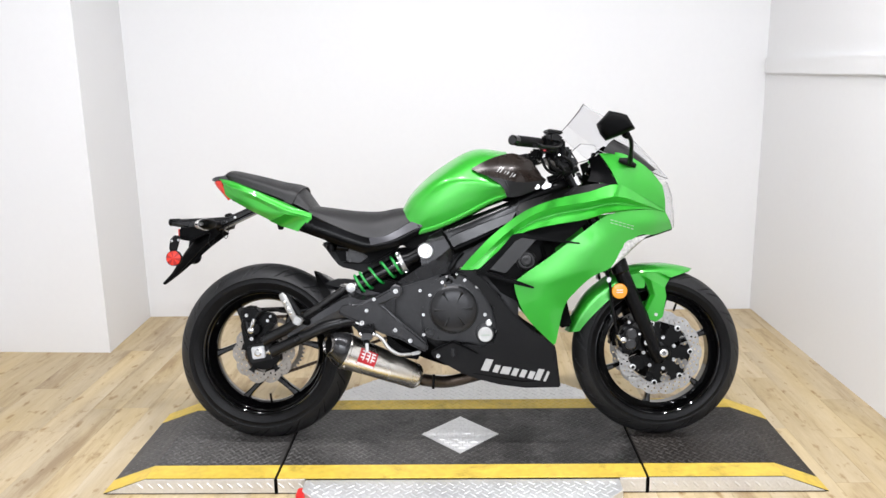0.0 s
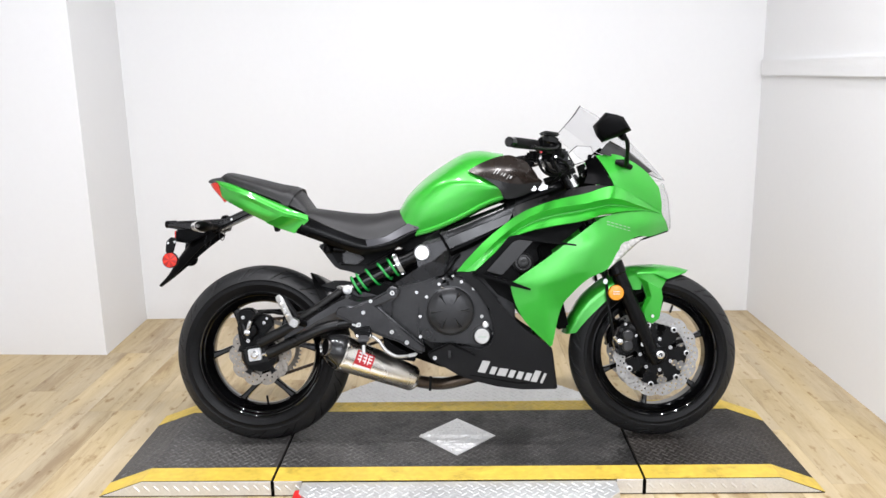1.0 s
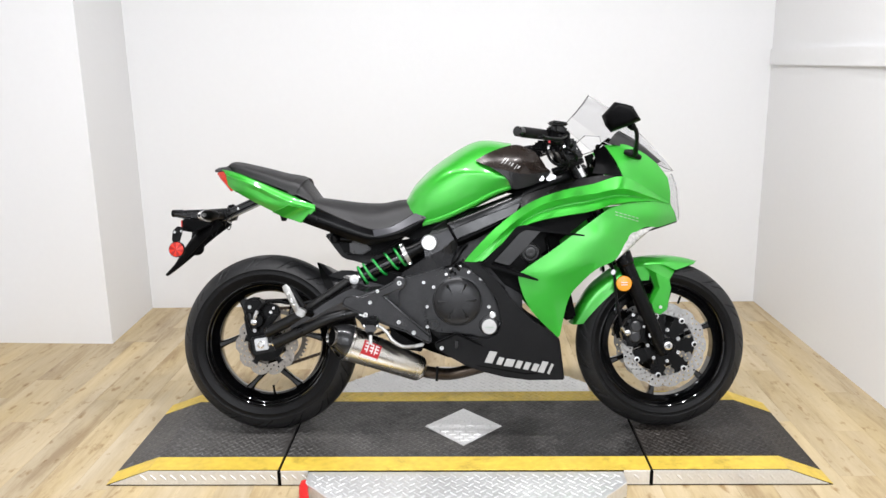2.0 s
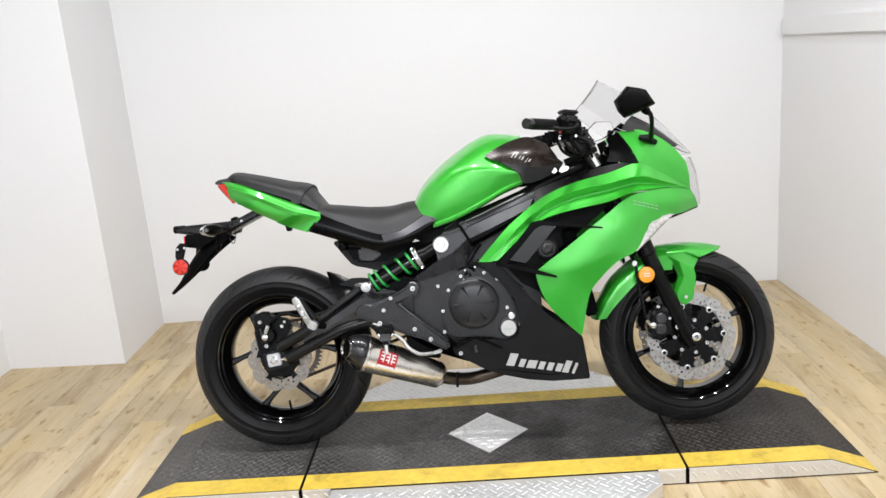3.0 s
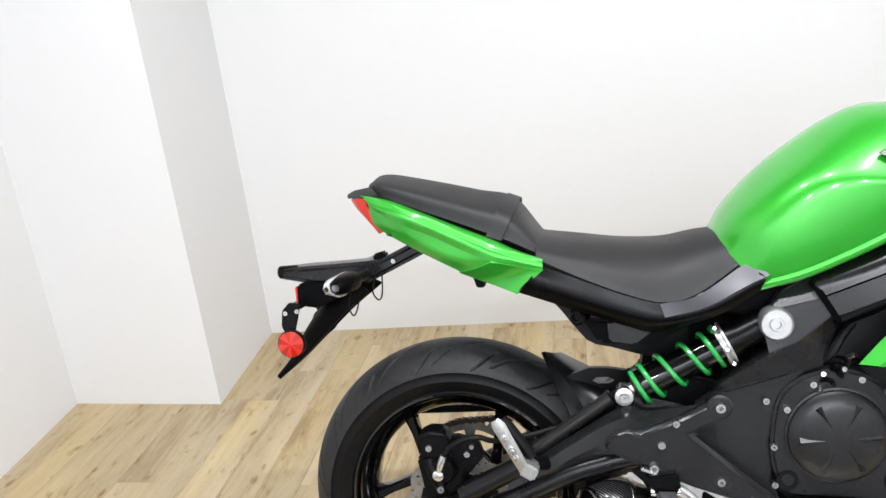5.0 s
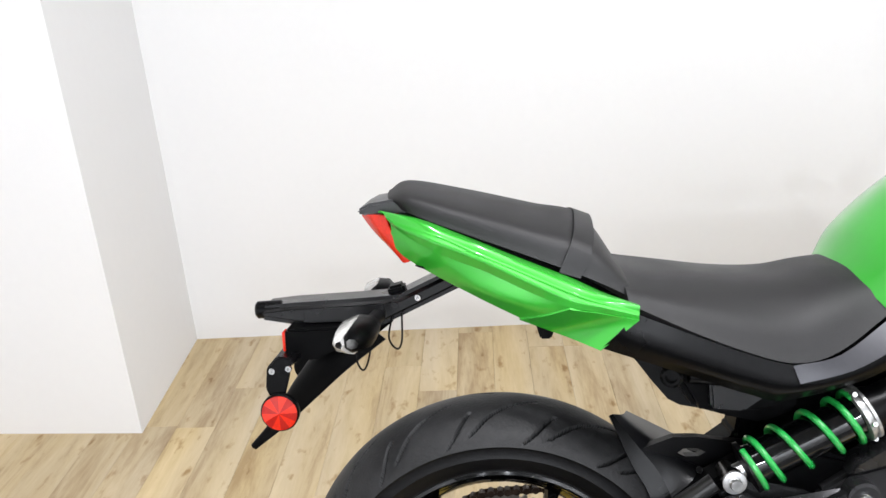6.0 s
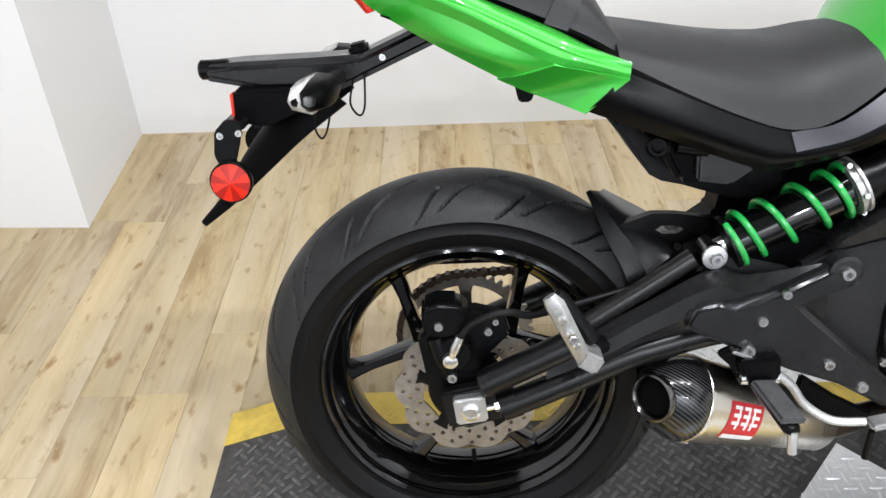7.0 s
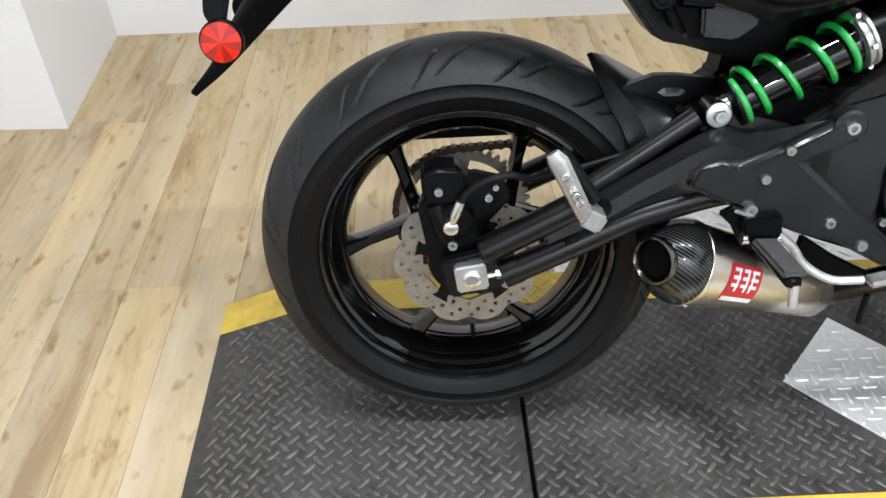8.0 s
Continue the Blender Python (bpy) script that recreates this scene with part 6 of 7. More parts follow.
    part("inner_trim", rails([[(0.549, 0.148, 0.893), (0.445, 0.160, 0.868), (0.331, 0.168, 0.844), (0.226, 0.172, 0.803), (0.199, 0.172, 0.786)],
                              [(0.539, 0.140, 0.901), (0.447, 0.140, 0.894), (0.327, 0.142, 0.868), (0.216, 0.144, 0.834), (0.196, 0.146, 0.822)]], 20, 5, 0.003, s), "satin_black", bike, "satin black inner fairing trim")
    part("dash_side", rails([[(0.490, 0.134, 1.000), (0.520, 0.140, 0.947), (0.547, 0.148, 0.895)], [(0.457, 0.10, 0.986), (0.466, 0.10, 0.944), (0.449, 0.125, 0.905)]], 10, 5, 0.003, s), "plastic", bike)
    part("front_signal", rails([[(0.651, 0.128, 0.712), (0.617, 0.150, 0.712), (0.570, 0.174, 0.695), (0.538, 0.181, 0.648), (0.517, 0.184, 0.609)],
                                [(0.645, 0.134, 0.707), (0.612, 0.154, 0.690), (0.582, 0.170, 0.668), (0.552, 0.180, 0.640), (0.519, 0.184, 0.608)],
                                [(0.640, 0.128, 0.702), (0.606, 0.140, 0.675), (0.582, 0.156, 0.656), (0.552, 0.168, 0.632), (0.519, 0.180, 0.606)]], 16, 8, 0.006, s), "lens_white", bike, "clear flush front turn signal")
    part("fairing_lip", rails([[(0.759, 0.046, 0.739), (0.679, 0.112, 0.718), (0.640, 0.138, 0.708)], [(0.745, 0.02, 0.737), (0.676, 0.08, 0.718), (0.613, 0.12, 0.700)]], 10, 4, 0.004, s), "plastic", bike)

    belly = part("belly_pan", prism([(0.001, 0.606), (0.057, 0.607), (0.102, 0.554), (0.145, 0.500), (0.193, 0.444), (0.242, 0.400), (0.325, 0.344), (0.331, 0.316), (0.345, 0.195), (0.222, 0.194), (0.138, 0.205), (0.063, 0.224), (0.002, 0.247), (-0.096, 0.304),
                                     (-0.104, 0.326), (-0.066, 0.347), (-0.026, 0.361), (0.004, 0.349), (0.032, 0.349), (0.080, 0.341), (0.112, 0.353), (0.127, 0.398), (0.112, 0.476), (0.076, 0.530), (0.036, 0.570)],
                                    s * 0.156, s * 0.164, 0.005, lean=(0.011, 0.07, 0.343)), "belly_black", bike, "black lower belly panel")
    part("crease_rib", prism([(-0.099, 0.327), (-0.026, 0.362), (0.019, 0.343), (0.065, 0.317), (0.059, 0.314), (0.017, 0.335), (-0.026, 0.354), (-0.095, 0.323)], s * 0.163, s * 0.168, 0.001, lean=(0.011, 0.07, 0.343)), "plastic", belly)
    part("slot", box((-0.025, s * 0.166, 0.321), (0.012, 0.004, 0.030), 0.002), "gloss_black", belly)
    part("bolt", bolt((-0.077, s * 0.163, 0.309), (0, s, 0), 0.008, 0.006), "steel", belly)
    for x, w, h in ((0.092, 0.026, 0.040), (0.124, 0.018, 0.025), (0.156, 0.030, 0.025), (0.188, 0.018, 0.025), (0.216, 0.018, 0.025), (0.244, 0.018, 0.025), (0.271, 0.020, 0.038), (0.296, 0.008, 0.034)):
        z = 0.258 - 0.19 * (x - 0.090) + h / 2
        k = 0.45 * h / 2
        part("print_bar", prism([(x - w / 2 - k, z - h / 2), (x + w / 2 - k, z - h / 2 - 0.004), (x + w / 2 + k, z + h / 2 - 0.004), (x - w / 2 + k, z + h / 2)], s * 0.1635, s * 0.1652, 0.0, lean=(0.011, 0.07, 0.343)), "silver_print", belly)

part("belly_floor", prism([(0.339, 0.215), (0.209, 0.212), (0.040, 0.243), (0.040, 0.252), (0.209, 0.223), (0.339, 0.227)], -0.158, 0.158, 0.003), "plastic", bike)
part("radiator", box((0.334, 0, 0.550), (0.045, 0.32, 0.30), 0.008, (0, -12, 0)), "gap", bike, "black radiator behind the fairing")


# windscreen
screen = part("windscreen", rails(tank_half([[(0.381, -0.120, 1.102), (0.439, -0.138, 1.054), (0.496, -0.142, 1.008), (0.585, -0.122, 0.986), (0.678, -0.095, 0.939)],
                                             [(0.432, -0.070, 1.159), (0.486, -0.090, 1.111), (0.557, -0.094, 1.062), (0.639, -0.075, 1.007), (0.725, -0.050, 0.925)],
                                             [(0.456, 0.0, 1.195), (0.528, 0.0, 1.151), (0.605, 0.0, 1.088), (0.681, 0.0, 1.013), (0.759, 0.0, 0.921)]]), 26, 25, 0.0025), "smoke", bike, "clear plastic windscreen")
screen.visible_shadow = False
part("screen_edge", sweep(spline([(0.381, -0.120, 1.102), (0.432, -0.070, 1.160), (0.456, 0.0, 1.196), (0.432, 0.070, 1.160), (0.381, 0.120, 1.102)], 24), 0.0012, 6), "silver_plastic", screen)
for s in (-1, 1):
    part("screen_border", rails([[(0.500, 0.1435, 1.007), (0.585, 0.1235, 0.987), (0.680, 0.0965, 0.940)], [(0.520, 0.130, 1.035), (0.604, 0.108, 1.008), (0.700, 0.075, 0.948)], [(0.545, 0.105, 1.055), (0.622, 0.085, 1.012), (0.722, 0.052, 0.935)]], 14, 6, 0.001, s), "gloss_black", screen, "black printed screen border")
dash = part("instrument_panel", box((0.520, 0, 0.968), (0.05, 0.17, 0.080), 0.012, (0, -30, 0)), "plastic", bike, "black instrument panel")
part("dial", lathe((0.496, 0, 0.972), (-0.86, 0, 0.5), [(0.046, 0), (0.046, 0.010), (0.044, 0.016), (0.001, 0.012)], 30), "gloss_black", dash)
part("cowl_stay", box((0.623, 0, 0.914), (0.10, 0.14, 0.07), 0.01), "plastic", bike)

# handlebars
for s in (-1, 1):
    bar = part("handlebar", sweep(spline([(0.378, s * 0.10, 1.002), (0.342, s * 0.16, 1.026), (0.272, s * 0.24, 1.028), (0.186, s * 0.365, 1.024)], 18), 0.011, 14), "black_metal", bike, "black handlebar")
    part("grip", sweep([(0.272, s * 0.240, 1.028), (0.269, s * 0.245, 1.028), (0.191, s * 0.355, 1.024), (0.188, s * 0.36, 1.024)], [0.015, 0.0175, 0.0175, 0.0155], 18), "rubber", bar)
    part("bar_end", rod((0.189, s * 0.358, 1.024), (0.172, s * 0.384, 1.023), 0.0165, 16, bevel=0.003), "gloss_black", bar)
    part("switch_box", box((0.297, s * 0.222, 1.025), (0.05, 0.04, 0.052), 0.010, (0, 10, -s * 32)), "plastic", bar)
    part("lever", sweep(spline([(0.347, s * 0.20, 1.033), (0.325, s * 0.26, 1.012), (0.271, s * 0.34, 1.005), (0.247, s * 0.385, 1.006)], 14), 0.007, 10, 1.5), "black_metal", bar)
    part("perch", box((0.336, s * 0.20, 1.030), (0.05, 0.035, 0.030), 0.006, (0, 0, -s * 30)), "black_metal", bar)
res = part("brake_reservoir", box((0.319, -0.218, 1.046), (0.058, 0.050, 0.046), 0.014, (0, 6, 20), segs=3), "satin_black", bike, "black brake fluid reservoir")
part("lid", box((0.320, -0.218, 1.0665), (0.056, 0.048, 0.012), 0.0045, (0, 6, 20), segs=3), "satin_black", res)
for dx in (-0.018, 0.018):
    part("screw", bolt((0.320 + dx, -0.218, 1.0722), (0, 0, 1), 0.0035, 0.002), "steel", res)
part("throttle_cable", sweep(spline([(0.309, -0.215, 1.003), (0.372, -0.20, 0.975), (0.392, -0.14, 0.946), (0.370, -0.08, 0.917)], 16), 0.005, 8), "rubber", bike)
part("throttle_cable", sweep(spline([(0.320, -0.20, 1.001), (0.355, -0.21, 0.941), (0.349, -0.16, 0.920), (0.317, -0.10, 0.903)], 16), 0.005, 8), "rubber", bike)
ctl = part("brake_master", rod((0.300, -0.235, 1.010), (0.372, -0.165, 1.002), 0.014, 14, bevel=0.003), "black_metal", bike, "black brake master cylinder and switches")
part("clamp", box((0.318, -0.205, 0.996), (0.040, 0.030, 0.044), 0.006, (0, 12, -35)), "black_metal", ctl)
part("switch", box((0.262, -0.235, 0.992), (0.036, 0.036, 0.034), 0.008, (0, 8, -30)), "plastic", ctl)
part("lever_pivot", lathe((0.352, -0.20, 1.006), (0, -0.3, 1), [(0.012, -0.012), (0.012, 0.014), (0.007, 0.017), (0.001, 0.017)], 14), "black_metal", ctl)
for k, (x, z) in enumerate(((0.288, 0.985), (0.305, 0.978), (0.326, 0.984), (0.340, 0.990), (0.356, 0.985), (0.371, 1.004))):
    part("screw", bolt((x, -0.222, z), (0, -1, 0), 0.0035 + 0.001 * (k % 2), 0.003), "steel" if k % 3 == 0 else "black_metal", ctl)
for k, (dx, dz) in enumerate(((0.0, 0.0), (0.018, 0.010), (-0.020, -0.006))):
    part("cable", sweep(spline([(0.300 + dx, -0.205, 0.985), (0.318 + dx, -0.205, 0.952 + dz), (0.352 + dx, -0.185, 0.936 + dz), (0.388, -0.150, 0.944 + dz), (0.410, -0.10, 0.915)], 20), 0.0050, 8), "rubber", ctl)
part("stay", rod((0.309, -0.14, 0.914), (0.416, -0.13, 0.951), 0.010, 10), "black_metal", ctl)
part("kill_switch", box((0.288, -0.247, 1.003), (0.009, 0.008, 0.007), 0.002), "red_print", bike, "red switch")
tri = part("top_yoke", box((0.367, 0, 0.988), (0.11, 0.24, 0.030), 0.010, (0, 22, 0)), "black_metal", bike, "black top yoke")
for s in (-1, 1):
    part("fork_cap", rod((0.363, s * 0.102, 0.963), (0.352, s * 0.102, 0.999), 0.021, 20, bevel=0.003), "black_metal", tri, "black fork cap")
part("riser", box((0.373, -0.13, 1.001), (0.04, 0.03, 0.05), 0.008), "black_metal", tri)
part("key_barrel", lathe((0.309, 0, 0.993), (-0.3, 0, 1), [(0.02, 0), (0.02, 0.02), (0.001, 0.02)], 20), "steel", tri)
part("tank_bolt", bolt((0.272, -0.132, 0.890), (0, -1, 0), 0.011, 0.007), "steel", bike)
part("cable_clamp", box((0.306, -0.13, 0.892), (0.034, 0.012, 0.016), 0.004, (0, -18, 0)), "alloy", bike, "bright cable clamp")
part("yoke_clamp", rod((0.421, -0.110, 0.894), (0.391, -0.110, 0.952), 0.014, 18, bevel=0.002), "steel", bike, "bright steel fork tube")

# mirrors
def mirror(s):
    """Six-sided shell with its glass set in the rear face; the left one is turned a little more towards the rider."""
    tilt = 0.0
    if s > 0:
        out = [(0.449, 1.053), (0.468, 1.071), (0.488, 1.088), (0.551, 1.086), (0.562, 1.058), (0.546, 1.032), (0.510, 1.020), (0.477, 1.010)]
        cx, cz, tilt = 0.514, 1.051, -0.09
    else:
        out = [(0.451, 1.079), (0.488, 1.119), (0.520, 1.110), (0.541, 1.101), (0.565, 1.056), (0.535, 1.043), (0.479, 1.024), (0.462, 1.046)]
        cx, cz = 0.508, 1.070
    bm = bmesh.new()
    rings = []
    for f, y in ((0.90, 0.318), (1.0, 0.322), (1.0, 0.334), (0.94, 0.352), (0.80, 0.366), (0.60, 0.372)):
        rings.append([(cx + (x - cx) * f, s * (y + 0.35 * (x - cx) + tilt * (z - cz)), cz + (z - cz) * f) for x, z in out])
    vs = grid(bm, rings, close_v=True)
    bm.faces.new(vs[0])
    bm.faces.new(vs[-1][::-1])
    bmesh.ops.bevel(bm, geom=[e for e in bm.edges if e.calc_face_angle(0) > 0.6], offset=0.004, segments=2, affect="EDGES", clamp_overlap=True)
    m = part("mirror", bm, "plastic", bike, "black angular fairing mirror", angle=50)
    bm = bmesh.new()
    bm.faces.new([bm.verts.new((cx + (x - cx) * 0.94, s * (0.3155 + 0.35 * (x - cx) + tilt * (z - cz)), cz + (z - cz) * 0.93)) for x, z in out])
    part("glass", bm, "mirror", m, "mirror glass", smooth=False)
    part("arm", sweep(spline([(0.535, s * 0.335, 1.045), (0.560, s * 0.31, 1.030), (0.575, s * 0.25, 1.000), (0.588, s * 0.165, 0.968)], 14), [0.013] * 3 + [0.0085] * 8 + [0.011] * 3, 12, 0.8), "plastic", m)
    part("base", sweep([(0.556, s * 0.140, 0.978), (0.578, s * 0.148, 0.972), (0.612, s * 0.132, 0.958)], [0.008, 0.014, 0.008], 14), "rubber", m)


for s in (-1, 1):
    mirror(s)

# front fork, wheel, fender, brakes
front = part("front_wheel", wheel_rim(FA, 0.216, 0.050), "gloss_black", bike, "gloss black cast front wheel")
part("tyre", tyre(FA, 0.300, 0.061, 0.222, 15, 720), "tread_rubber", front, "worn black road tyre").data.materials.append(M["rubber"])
part("hub", lathe(FA - Vector((0, 0.06, 0)), (0, 1, 0), [(0.02, 0), (0.045, 0.003), (0.045, 0.02), (0.036, 0.035), (0.036, 0.085), (0.045, 0.10), (0.045, 0.117), (0.02, 0.12)], 32), "gloss_black", front)
for k in range(6):
    part("spoke", spoke(FA, radians(20 + 60 * k), 0.034, 0.192, 0.011, 0.007, 0.016), "gloss_black", front)
part("valve", rod(FA + Vector((0.075, -0.014, 0.168)), FA + Vector((0.064, -0.02, 0.143)), 0.004, 10), "rubber", front)
for s in (-1, 1):
    dsc = part("brake_disc", petal_disc(FA, s * 0.068, 0.108, 0.150, 14, hole_ring(35, ((0, 0.117), (0.5, 0.1275), (0.15, 0.139)), 0.0037), 0.0045, 490, 26, 0.006), "disc_steel", front, "bright steel petal brake disc")
    part("carrier", petal_disc(FA, s * 0.066, 0.036, 0.109, 7, hole_ring(7, ((0.42, 0.096), (0.58, 0.096), (0.5, 0.074)), 0.0115), 0.004, 280, 28), "black_metal", dsc, "black disc carrier")
    for k in range(7):
        a = k / 7 * math.tau + 0.035
        part("rivet", lathe((FA.x + 0.107 * math.cos(a), s * 0.064, FA.z + 0.107 * math.sin(a)), (0, s, 0), [(0.0100, 0), (0.0100, 0.012), (0.0062, 0.0125), (0.0058, 0.009), (0.0040, 0.009)], 18, close=True), "steel", dsc)
        part("rivet_pin", lathe((FA.x + 0.107 * math.cos(a), s * 0.064, FA.z + 0.107 * math.sin(a)), (0, s, 0), [(0.0062, 0), (0.0062, 0.010), (0.003, 0.0115), (0.001, 0.0115)], 14), "black_metal", dsc)
        a += 0.4
        part("disc_bolt", bolt((FA.x + 0.056 * math.cos(a), s * 0.068, FA.z + 0.056 * math.sin(a)), (0, s, 0), 0.007, 0.006), "steel", dsc)
    fork = part("fork_leg", sweep([(0.553, s * 0.102, 0.630), (0.566, s * 0.102, 0.591), (0.569, s * 0.102, 0.586), (0.684, s * 0.100, 0.308), (0.698, s * 0.100, 0.273)], [0.030, 0.031, 0.0265, 0.0255, 0.018], 22), "black_metal", bike, "satin black fork leg")
    part("stanchion", rod((0.364, s * 0.102, 0.976), (0.566, s * 0.102, 0.596), 0.0205, 18), "black_metal", fork)
    part("lower_yoke", box((0.514, s * 0.10, 0.691), (0.07, 0.06, 0.045), 0.01, (0, 25, 0)), "black_metal", fork)
    part("axle_clamp", lathe((FA.x + 0.003, s * 0.085, FA.z + 0.006), (0, s, 0), [(0.024, 0), (0.026, 0.03), (0.022, 0.036), (0.014, 0.036)], 22), "black_metal", fork)
    part("axle_nut", lathe((FA.x + 0.003, s * 0.119, FA.z + 0.006), (0, s, 0), [(0.0145, 0), (0.0145, 0.006), (0.011, 0.008), (0.007, 0.008), (0.006, 0.002), (0.001, 0.002)], 18), "steel", fork)
    calf = part("front_caliper", prism([(0.560, 0.306), (0.549, 0.356), (0.576, 0.404), (0.618, 0.420), (0.640, 0.392), (0.630, 0.335), (0.600, 0.296)], s * 0.055, s * 0.110, 0.009, segs=3), "black_metal", bike, "black two-piston front caliper")
    part("caliper_lobe", lathe((0.599, s * 0.106, 0.372), (0, s, 0), [(0.020, 0), (0.019, 0.009), (0.015, 0.012), (0.001, 0.012)], 20), "grey_plastic", calf)
    part("caliper_lobe", lathe((0.596, s * 0.106, 0.336), (0, s, 0), [(0.020, 0), (0.019, 0.009), (0.015, 0.012), (0.001, 0.012)], 20), "grey_plastic", calf)
    part("caliper_bridge", box((0.598, s * 0.110, 0.354), (0.028, 0.012, 0.040), 0.004, (0, 4, 0)), "grey_plastic", calf)
    part("pad_spring", box((0.618, s * 0.108, 0.400), (0.030, 0.010, 0.016), 0.003, (0, 20, 0)), "tube_metal", calf)
    for k in range(4):
        part("pad_edge", box((0.562 + 0.006 * k, s * (0.100 + 0.002 * (k % 2)), 0.318 + 0.024 * k), (0.018, 0.016, 0.014), 0.003, (0, 30 - 12 * k, 0)), "engine", calf)
    for x, z, r in ((0.643, 0.401, 0.0095), (0.650, 0.342, 0.0095), (0.590, 0.413, 0.006), (0.626, 0.372, 0.005)):
        part("bolt", bolt((x, s * 0.108, z), (0, s, 0), r, 0.008), "steel", calf)
    part("lug", sweep([(0.643, s * 0.100, 0.401), (0.652, s * 0.100, 0.372), (0.650, s * 0.100, 0.342)], [0.014, 0.011, 0.014], 12), "black_metal", calf)
    part("bleed_fitting", rod((0.562, s * 0.11, 0.352), (0.548, s * 0.116, 0.372), 0.006, 10), "steel", calf)
    part("banjo", lathe((0.570, s * 0.110, 0.352), (0, s, 0), [(0.010, 0), (0.010, 0.008), (0.006, 0.010), (0.001, 0.010)], 14), "steel", calf)
    part("brake_hose", sweep(spline([(0.548, s * 0.116, 0.372), (0.538, s * 0.12, 0.425), (0.530, s * 0.115, 0.484), (0.524, s * 0.10, 0.566), (0.497, s * 0.07, 0.653)], 20), 0.0052, 8), "rubber", bike)
    amb = part("side_reflector", lathe((0.555, s * 0.128, 0.524), (0, s, 0), [(0.027, -0.004), (0.027, 0.004), (0.025, 0.007), (0.012, 0.0085), (0.001, 0.009)], 30), "amber", bike, "round amber side reflector")
    part("bracket", box((0.556, s * 0.112, 0.536), (0.03, 0.022, 0.02), 0.004), "black_metal", amb)
    for dz in (0.004, -0.004):
        part("print_bar", box((0.555, s * 0.1375, 0.524 + dz), (0.022, 0.0015, 0.0022), 0), "white_print", amb)
    part("hose_clip", box((0.521, s * 0.115, 0.563), (0.014, 0.010, 0.018), 0.003, (0, 20, 0)), "alloy", bike)

fen = part("front_fender", rails(tank_half([[(0.424, -0.064, 0.378), (0.458, -0.070, 0.420), (0.520, -0.074, 0.482), (0.595, -0.076, 0.540), (0.695, -0.075, 0.552), (0.775, -0.058, 0.574), (0.824, -0.032, 0.588)],
                                            [(0.391, -0.056, 0.374), (0.424, -0.060, 0.442), (0.482, -0.062, 0.514), (0.590, -0.062, 0.583), (0.702, -0.058, 0.596), (0.780, -0.042, 0.592), (0.830, -0.022, 0.593)],
                                            [(0.380, 0.0, 0.376), (0.412, 0.0, 0.446), (0.468, 0.0, 0.524), (0.589, 0.0, 0.604), (0.703, 0.0, 0.618), (0.782, 0.0, 0.610), (0.840, 0.0, 0.596)]]), 40, 25, 0.003), "green", bike, "glossy green front fender")
for s in (-1, 1):
    part("fork_guard", facets([(0.592, 0.076, 0.586), (0.592, 0.090, 0.578), (0.630, 0.100, 0.582), (0.668, 0.119, 0.560), (0.716, 0.114, 0.535), (0.748, 0.066, 0.566), (0.700, 0.074, 0.588), (0.722, 0.110, 0.504), (0.710, 0.104, 0.430), (0.685, 0.103, 0.412),
                               (0.663, 0.104, 0.423), (0.655, 0.108, 0.452), (0.681, 0.119, 0.508), (0.668, 0.100, 0.508), (0.652, 0.097, 0.556), (0.649, 0.096, 0.532), (0.612, 0.092, 0.531), (0.646, 0.094, 0.452)],
                              [(0, 1, 2, 3, 4, 5, 6), (3, 4, 7, 12), (12, 7, 8, 9, 10, 11), (2, 3, 12, 13, 14), (13, 12, 11, 17), (1, 2, 14, 15, 16)], 0.076, s, 0.0015), "green", fen, "green fork guard wing", angle=20)
    part("bolt", bolt((0.684, s * 0.113, 0.440), (0, s, 0), 0.006, 0.004), "steel", fen)

for k in range(6):
    x = 0.520 + 0.0145 * k
    z = 0.766 - 0.28 * (x - 0.520)
    for dz in (0.0050, -0.0050):
        drape("print_bar", [[(x - 0.005, z + dz - 0.0011), (x + 0.005, z + dz - 0.0038), (x + 0.0056, z + dz - 0.0014), (x - 0.0044, z + dz + 0.0013)]], [sides[-1]], -1, "grey_print", sides[-1], cut=1)

bike.location, bike.rotation_euler = (0, 0, H + 0.002), (radians(-LEAN), 0, 0)


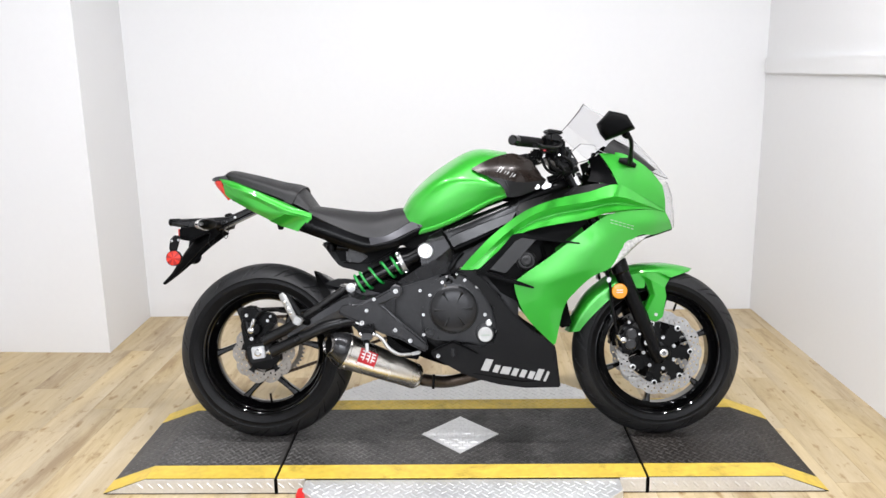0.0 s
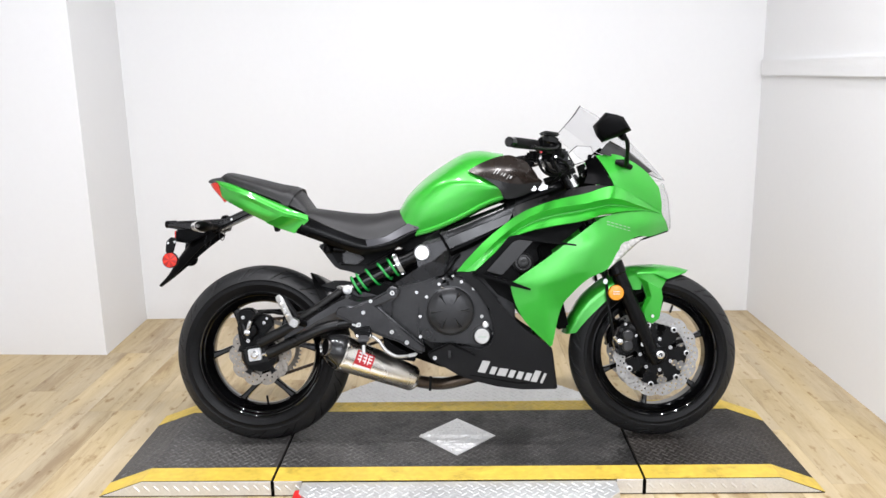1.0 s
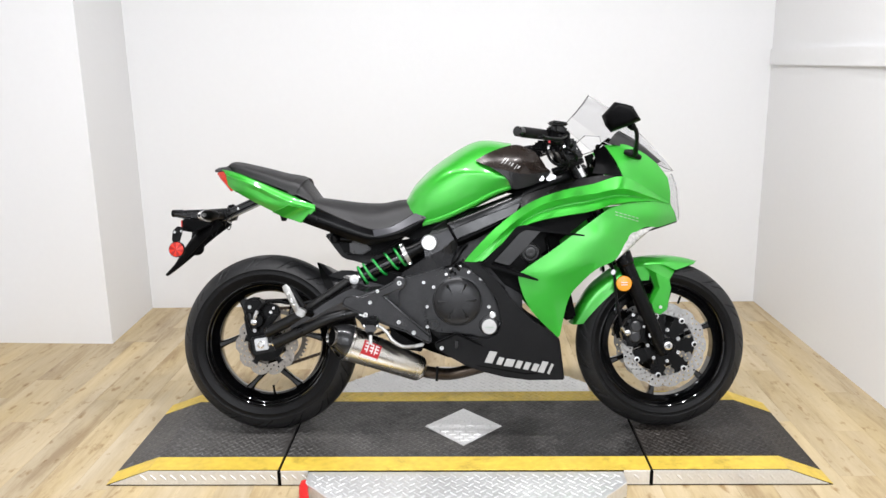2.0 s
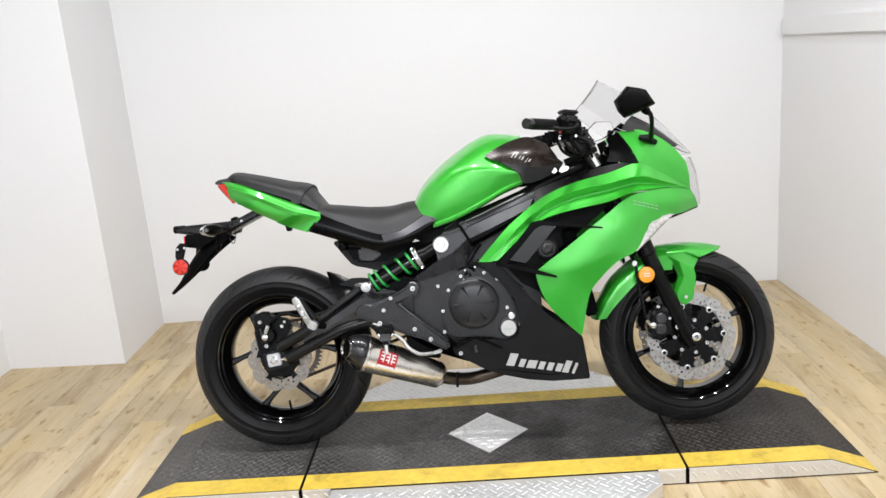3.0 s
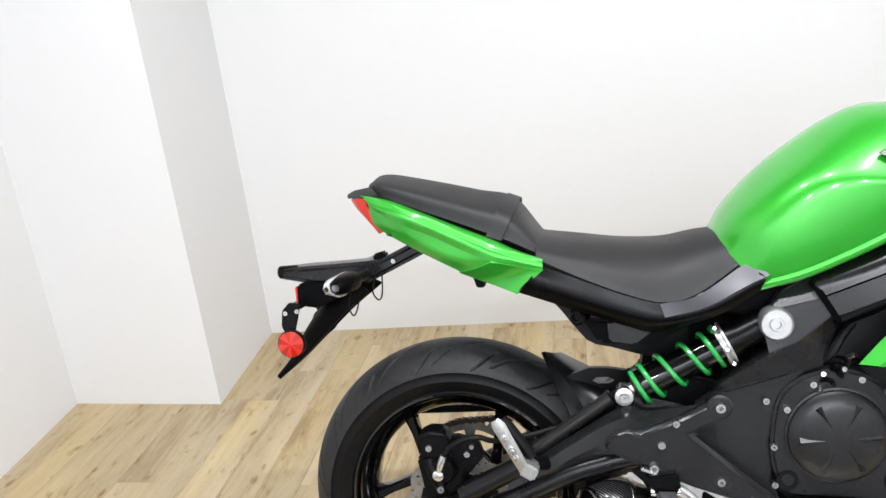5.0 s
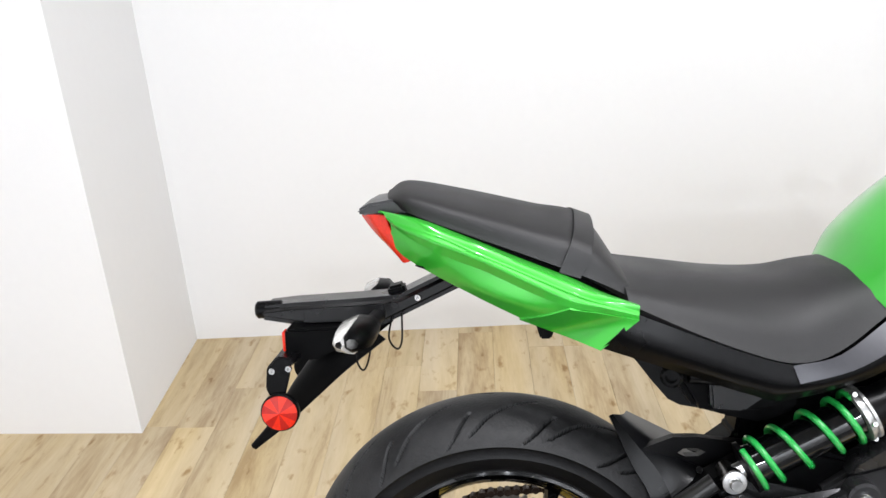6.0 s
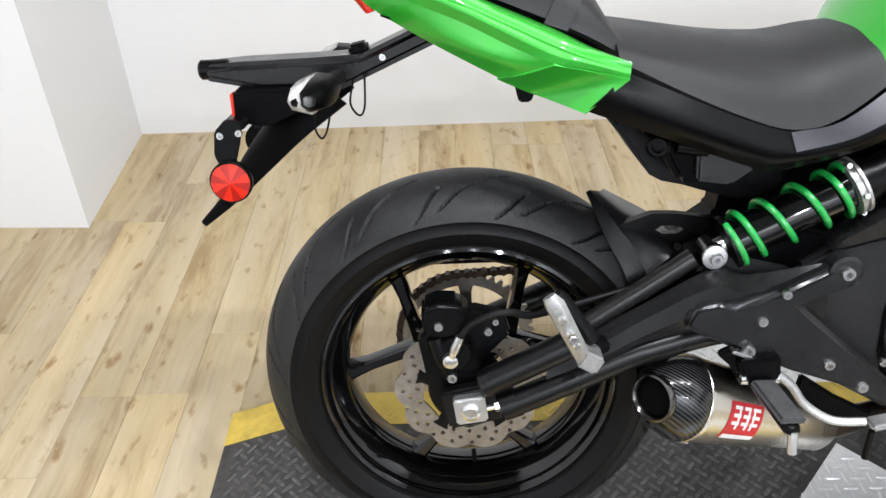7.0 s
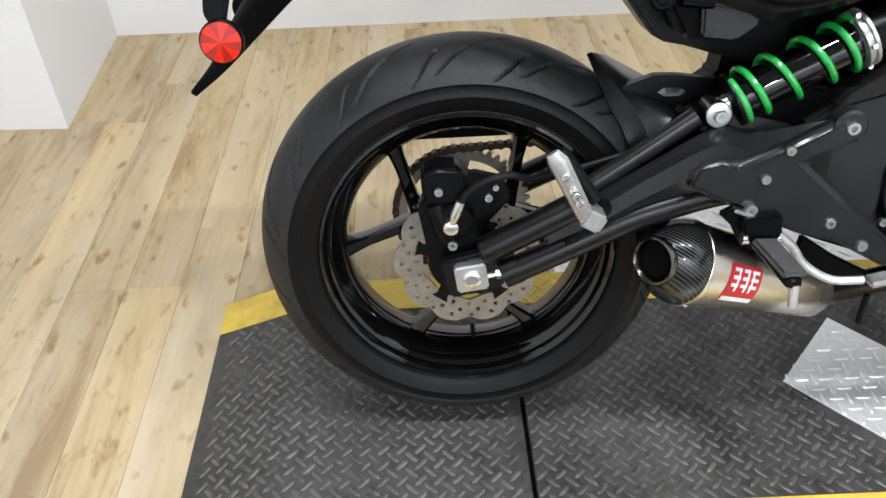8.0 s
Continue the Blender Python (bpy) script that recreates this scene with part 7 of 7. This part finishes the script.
# ---- framed mesh gate against the west wall ----
def gate():
    x, y1, z0, h, w, bar = -2.294, 0.319, 0.060, 1.775, 0.963, 0.053
    t = thing("mesh_gate", (x, y1 - w / 2, z0), "dark timber frame filled with expanded steel mesh, fixed to the wall", "gate")
    for nm, c, size in (("stile", (x, y1 - bar / 2, z0 + h / 2), (0.035, bar, h)), ("stile", (x, y1 - w + bar / 2, z0 + h / 2), (0.035, bar, h)),
                        ("bottom_rail", (x, y1 - w / 2, z0 + bar / 2), (0.034, w - 2 * bar, bar)), ("top_rail", (x, y1 - w / 2, z0 + h - bar / 2), (0.034, w - 2 * bar, bar))):
        part(nm, box(c, size, 0.003), "frame_wood", t)
    for k in range(8):
        part("screw", bolt((x + 0.017, y1 - 0.012, z0 + 0.02 + 0.235 * k), (1, 0, 0), 0.006, 0.002), "steel", t)
    for k in range(4):
        part("screw", bolt((x + 0.017, y1 - 0.15 - 0.2 * k, z0 + 0.02), (1, 0, 0), 0.006, 0.002), "steel", t)
    bm = bmesh.new()
    ya, yb, za, zb = y1 - w + bar - 0.01, y1 - bar + 0.01, z0 + bar - 0.01, z0 + h - bar + 0.01
    dy, dz = 0.026, 0.013
    nr, nc = int((zb - za) / dz), int((yb - ya) / dy)
    for r in range(nr):
        pts = [(x - 0.006 + (0.002 if c % 2 else -0.002), ya + c * dy / 2, za + r * dz + (dz / 2 if (c + r) % 2 else 0)) for c in range(2 * nc)]
        rows = [[(px, py, pz - 0.0012), (px + 0.0015, py, pz + 0.0012)] for px, py, pz in pts]
        grid(bm, rows)
    mesh = part("mesh", bm, "mesh_wire", t, "expanded steel mesh", smooth=False)
    mesh["kind"] = "stuff"


gate()


# ---- floor planks ----
def plank_mesh(w, ln):
    bm = bmesh.new()
    g = 0.0002
    c = 0.0004
    lo, mid, hi = ([bm.verts.new(((sx * (w / 2 - i)), sy * (ln / 2 - i), z)) for sx, sy in ((-1, -1), (1, -1), (1, 1), (-1, 1))] for i, z in ((g, -0.005), (g, -0.0008), (g + c, 0.0)))
    bm.faces.new(hi)
    for a, b in ((lo, mid), (mid, hi)):
        for i in range(4):
            bm.faces.new((a[i], a[(i + 1) % 4], b[(i + 1) % 4], b[i]))
    me = bpy.data.meshes.new("plank")
    bm.to_mesh(me)
    bm.free()
    me.materials.append(M["plank"])
    return me


random.seed(21)
PW, PL = 0.121, 0.92
shared = plank_mesh(PW, PL)
px = -2.33
while px < 1.76:
    top = 1.085 if px < -1.745 else 1.69
    py = 1.76 - random.uniform(0.1, 0.9) * PL
    while py > SOUTH - PL:
        lo, hi = max(py, SOUTH), min(py + PL, top)
        if hi - lo > 0.02:
            whole = hi - lo > PL - 1e-6
            ob = new("plank", shared if whole else plank_mesh(PW, hi - lo))
            ob.location = (px, (lo + hi) / 2, FLOOR)
            ob.parent = floor
        py -= PL
    px += PW
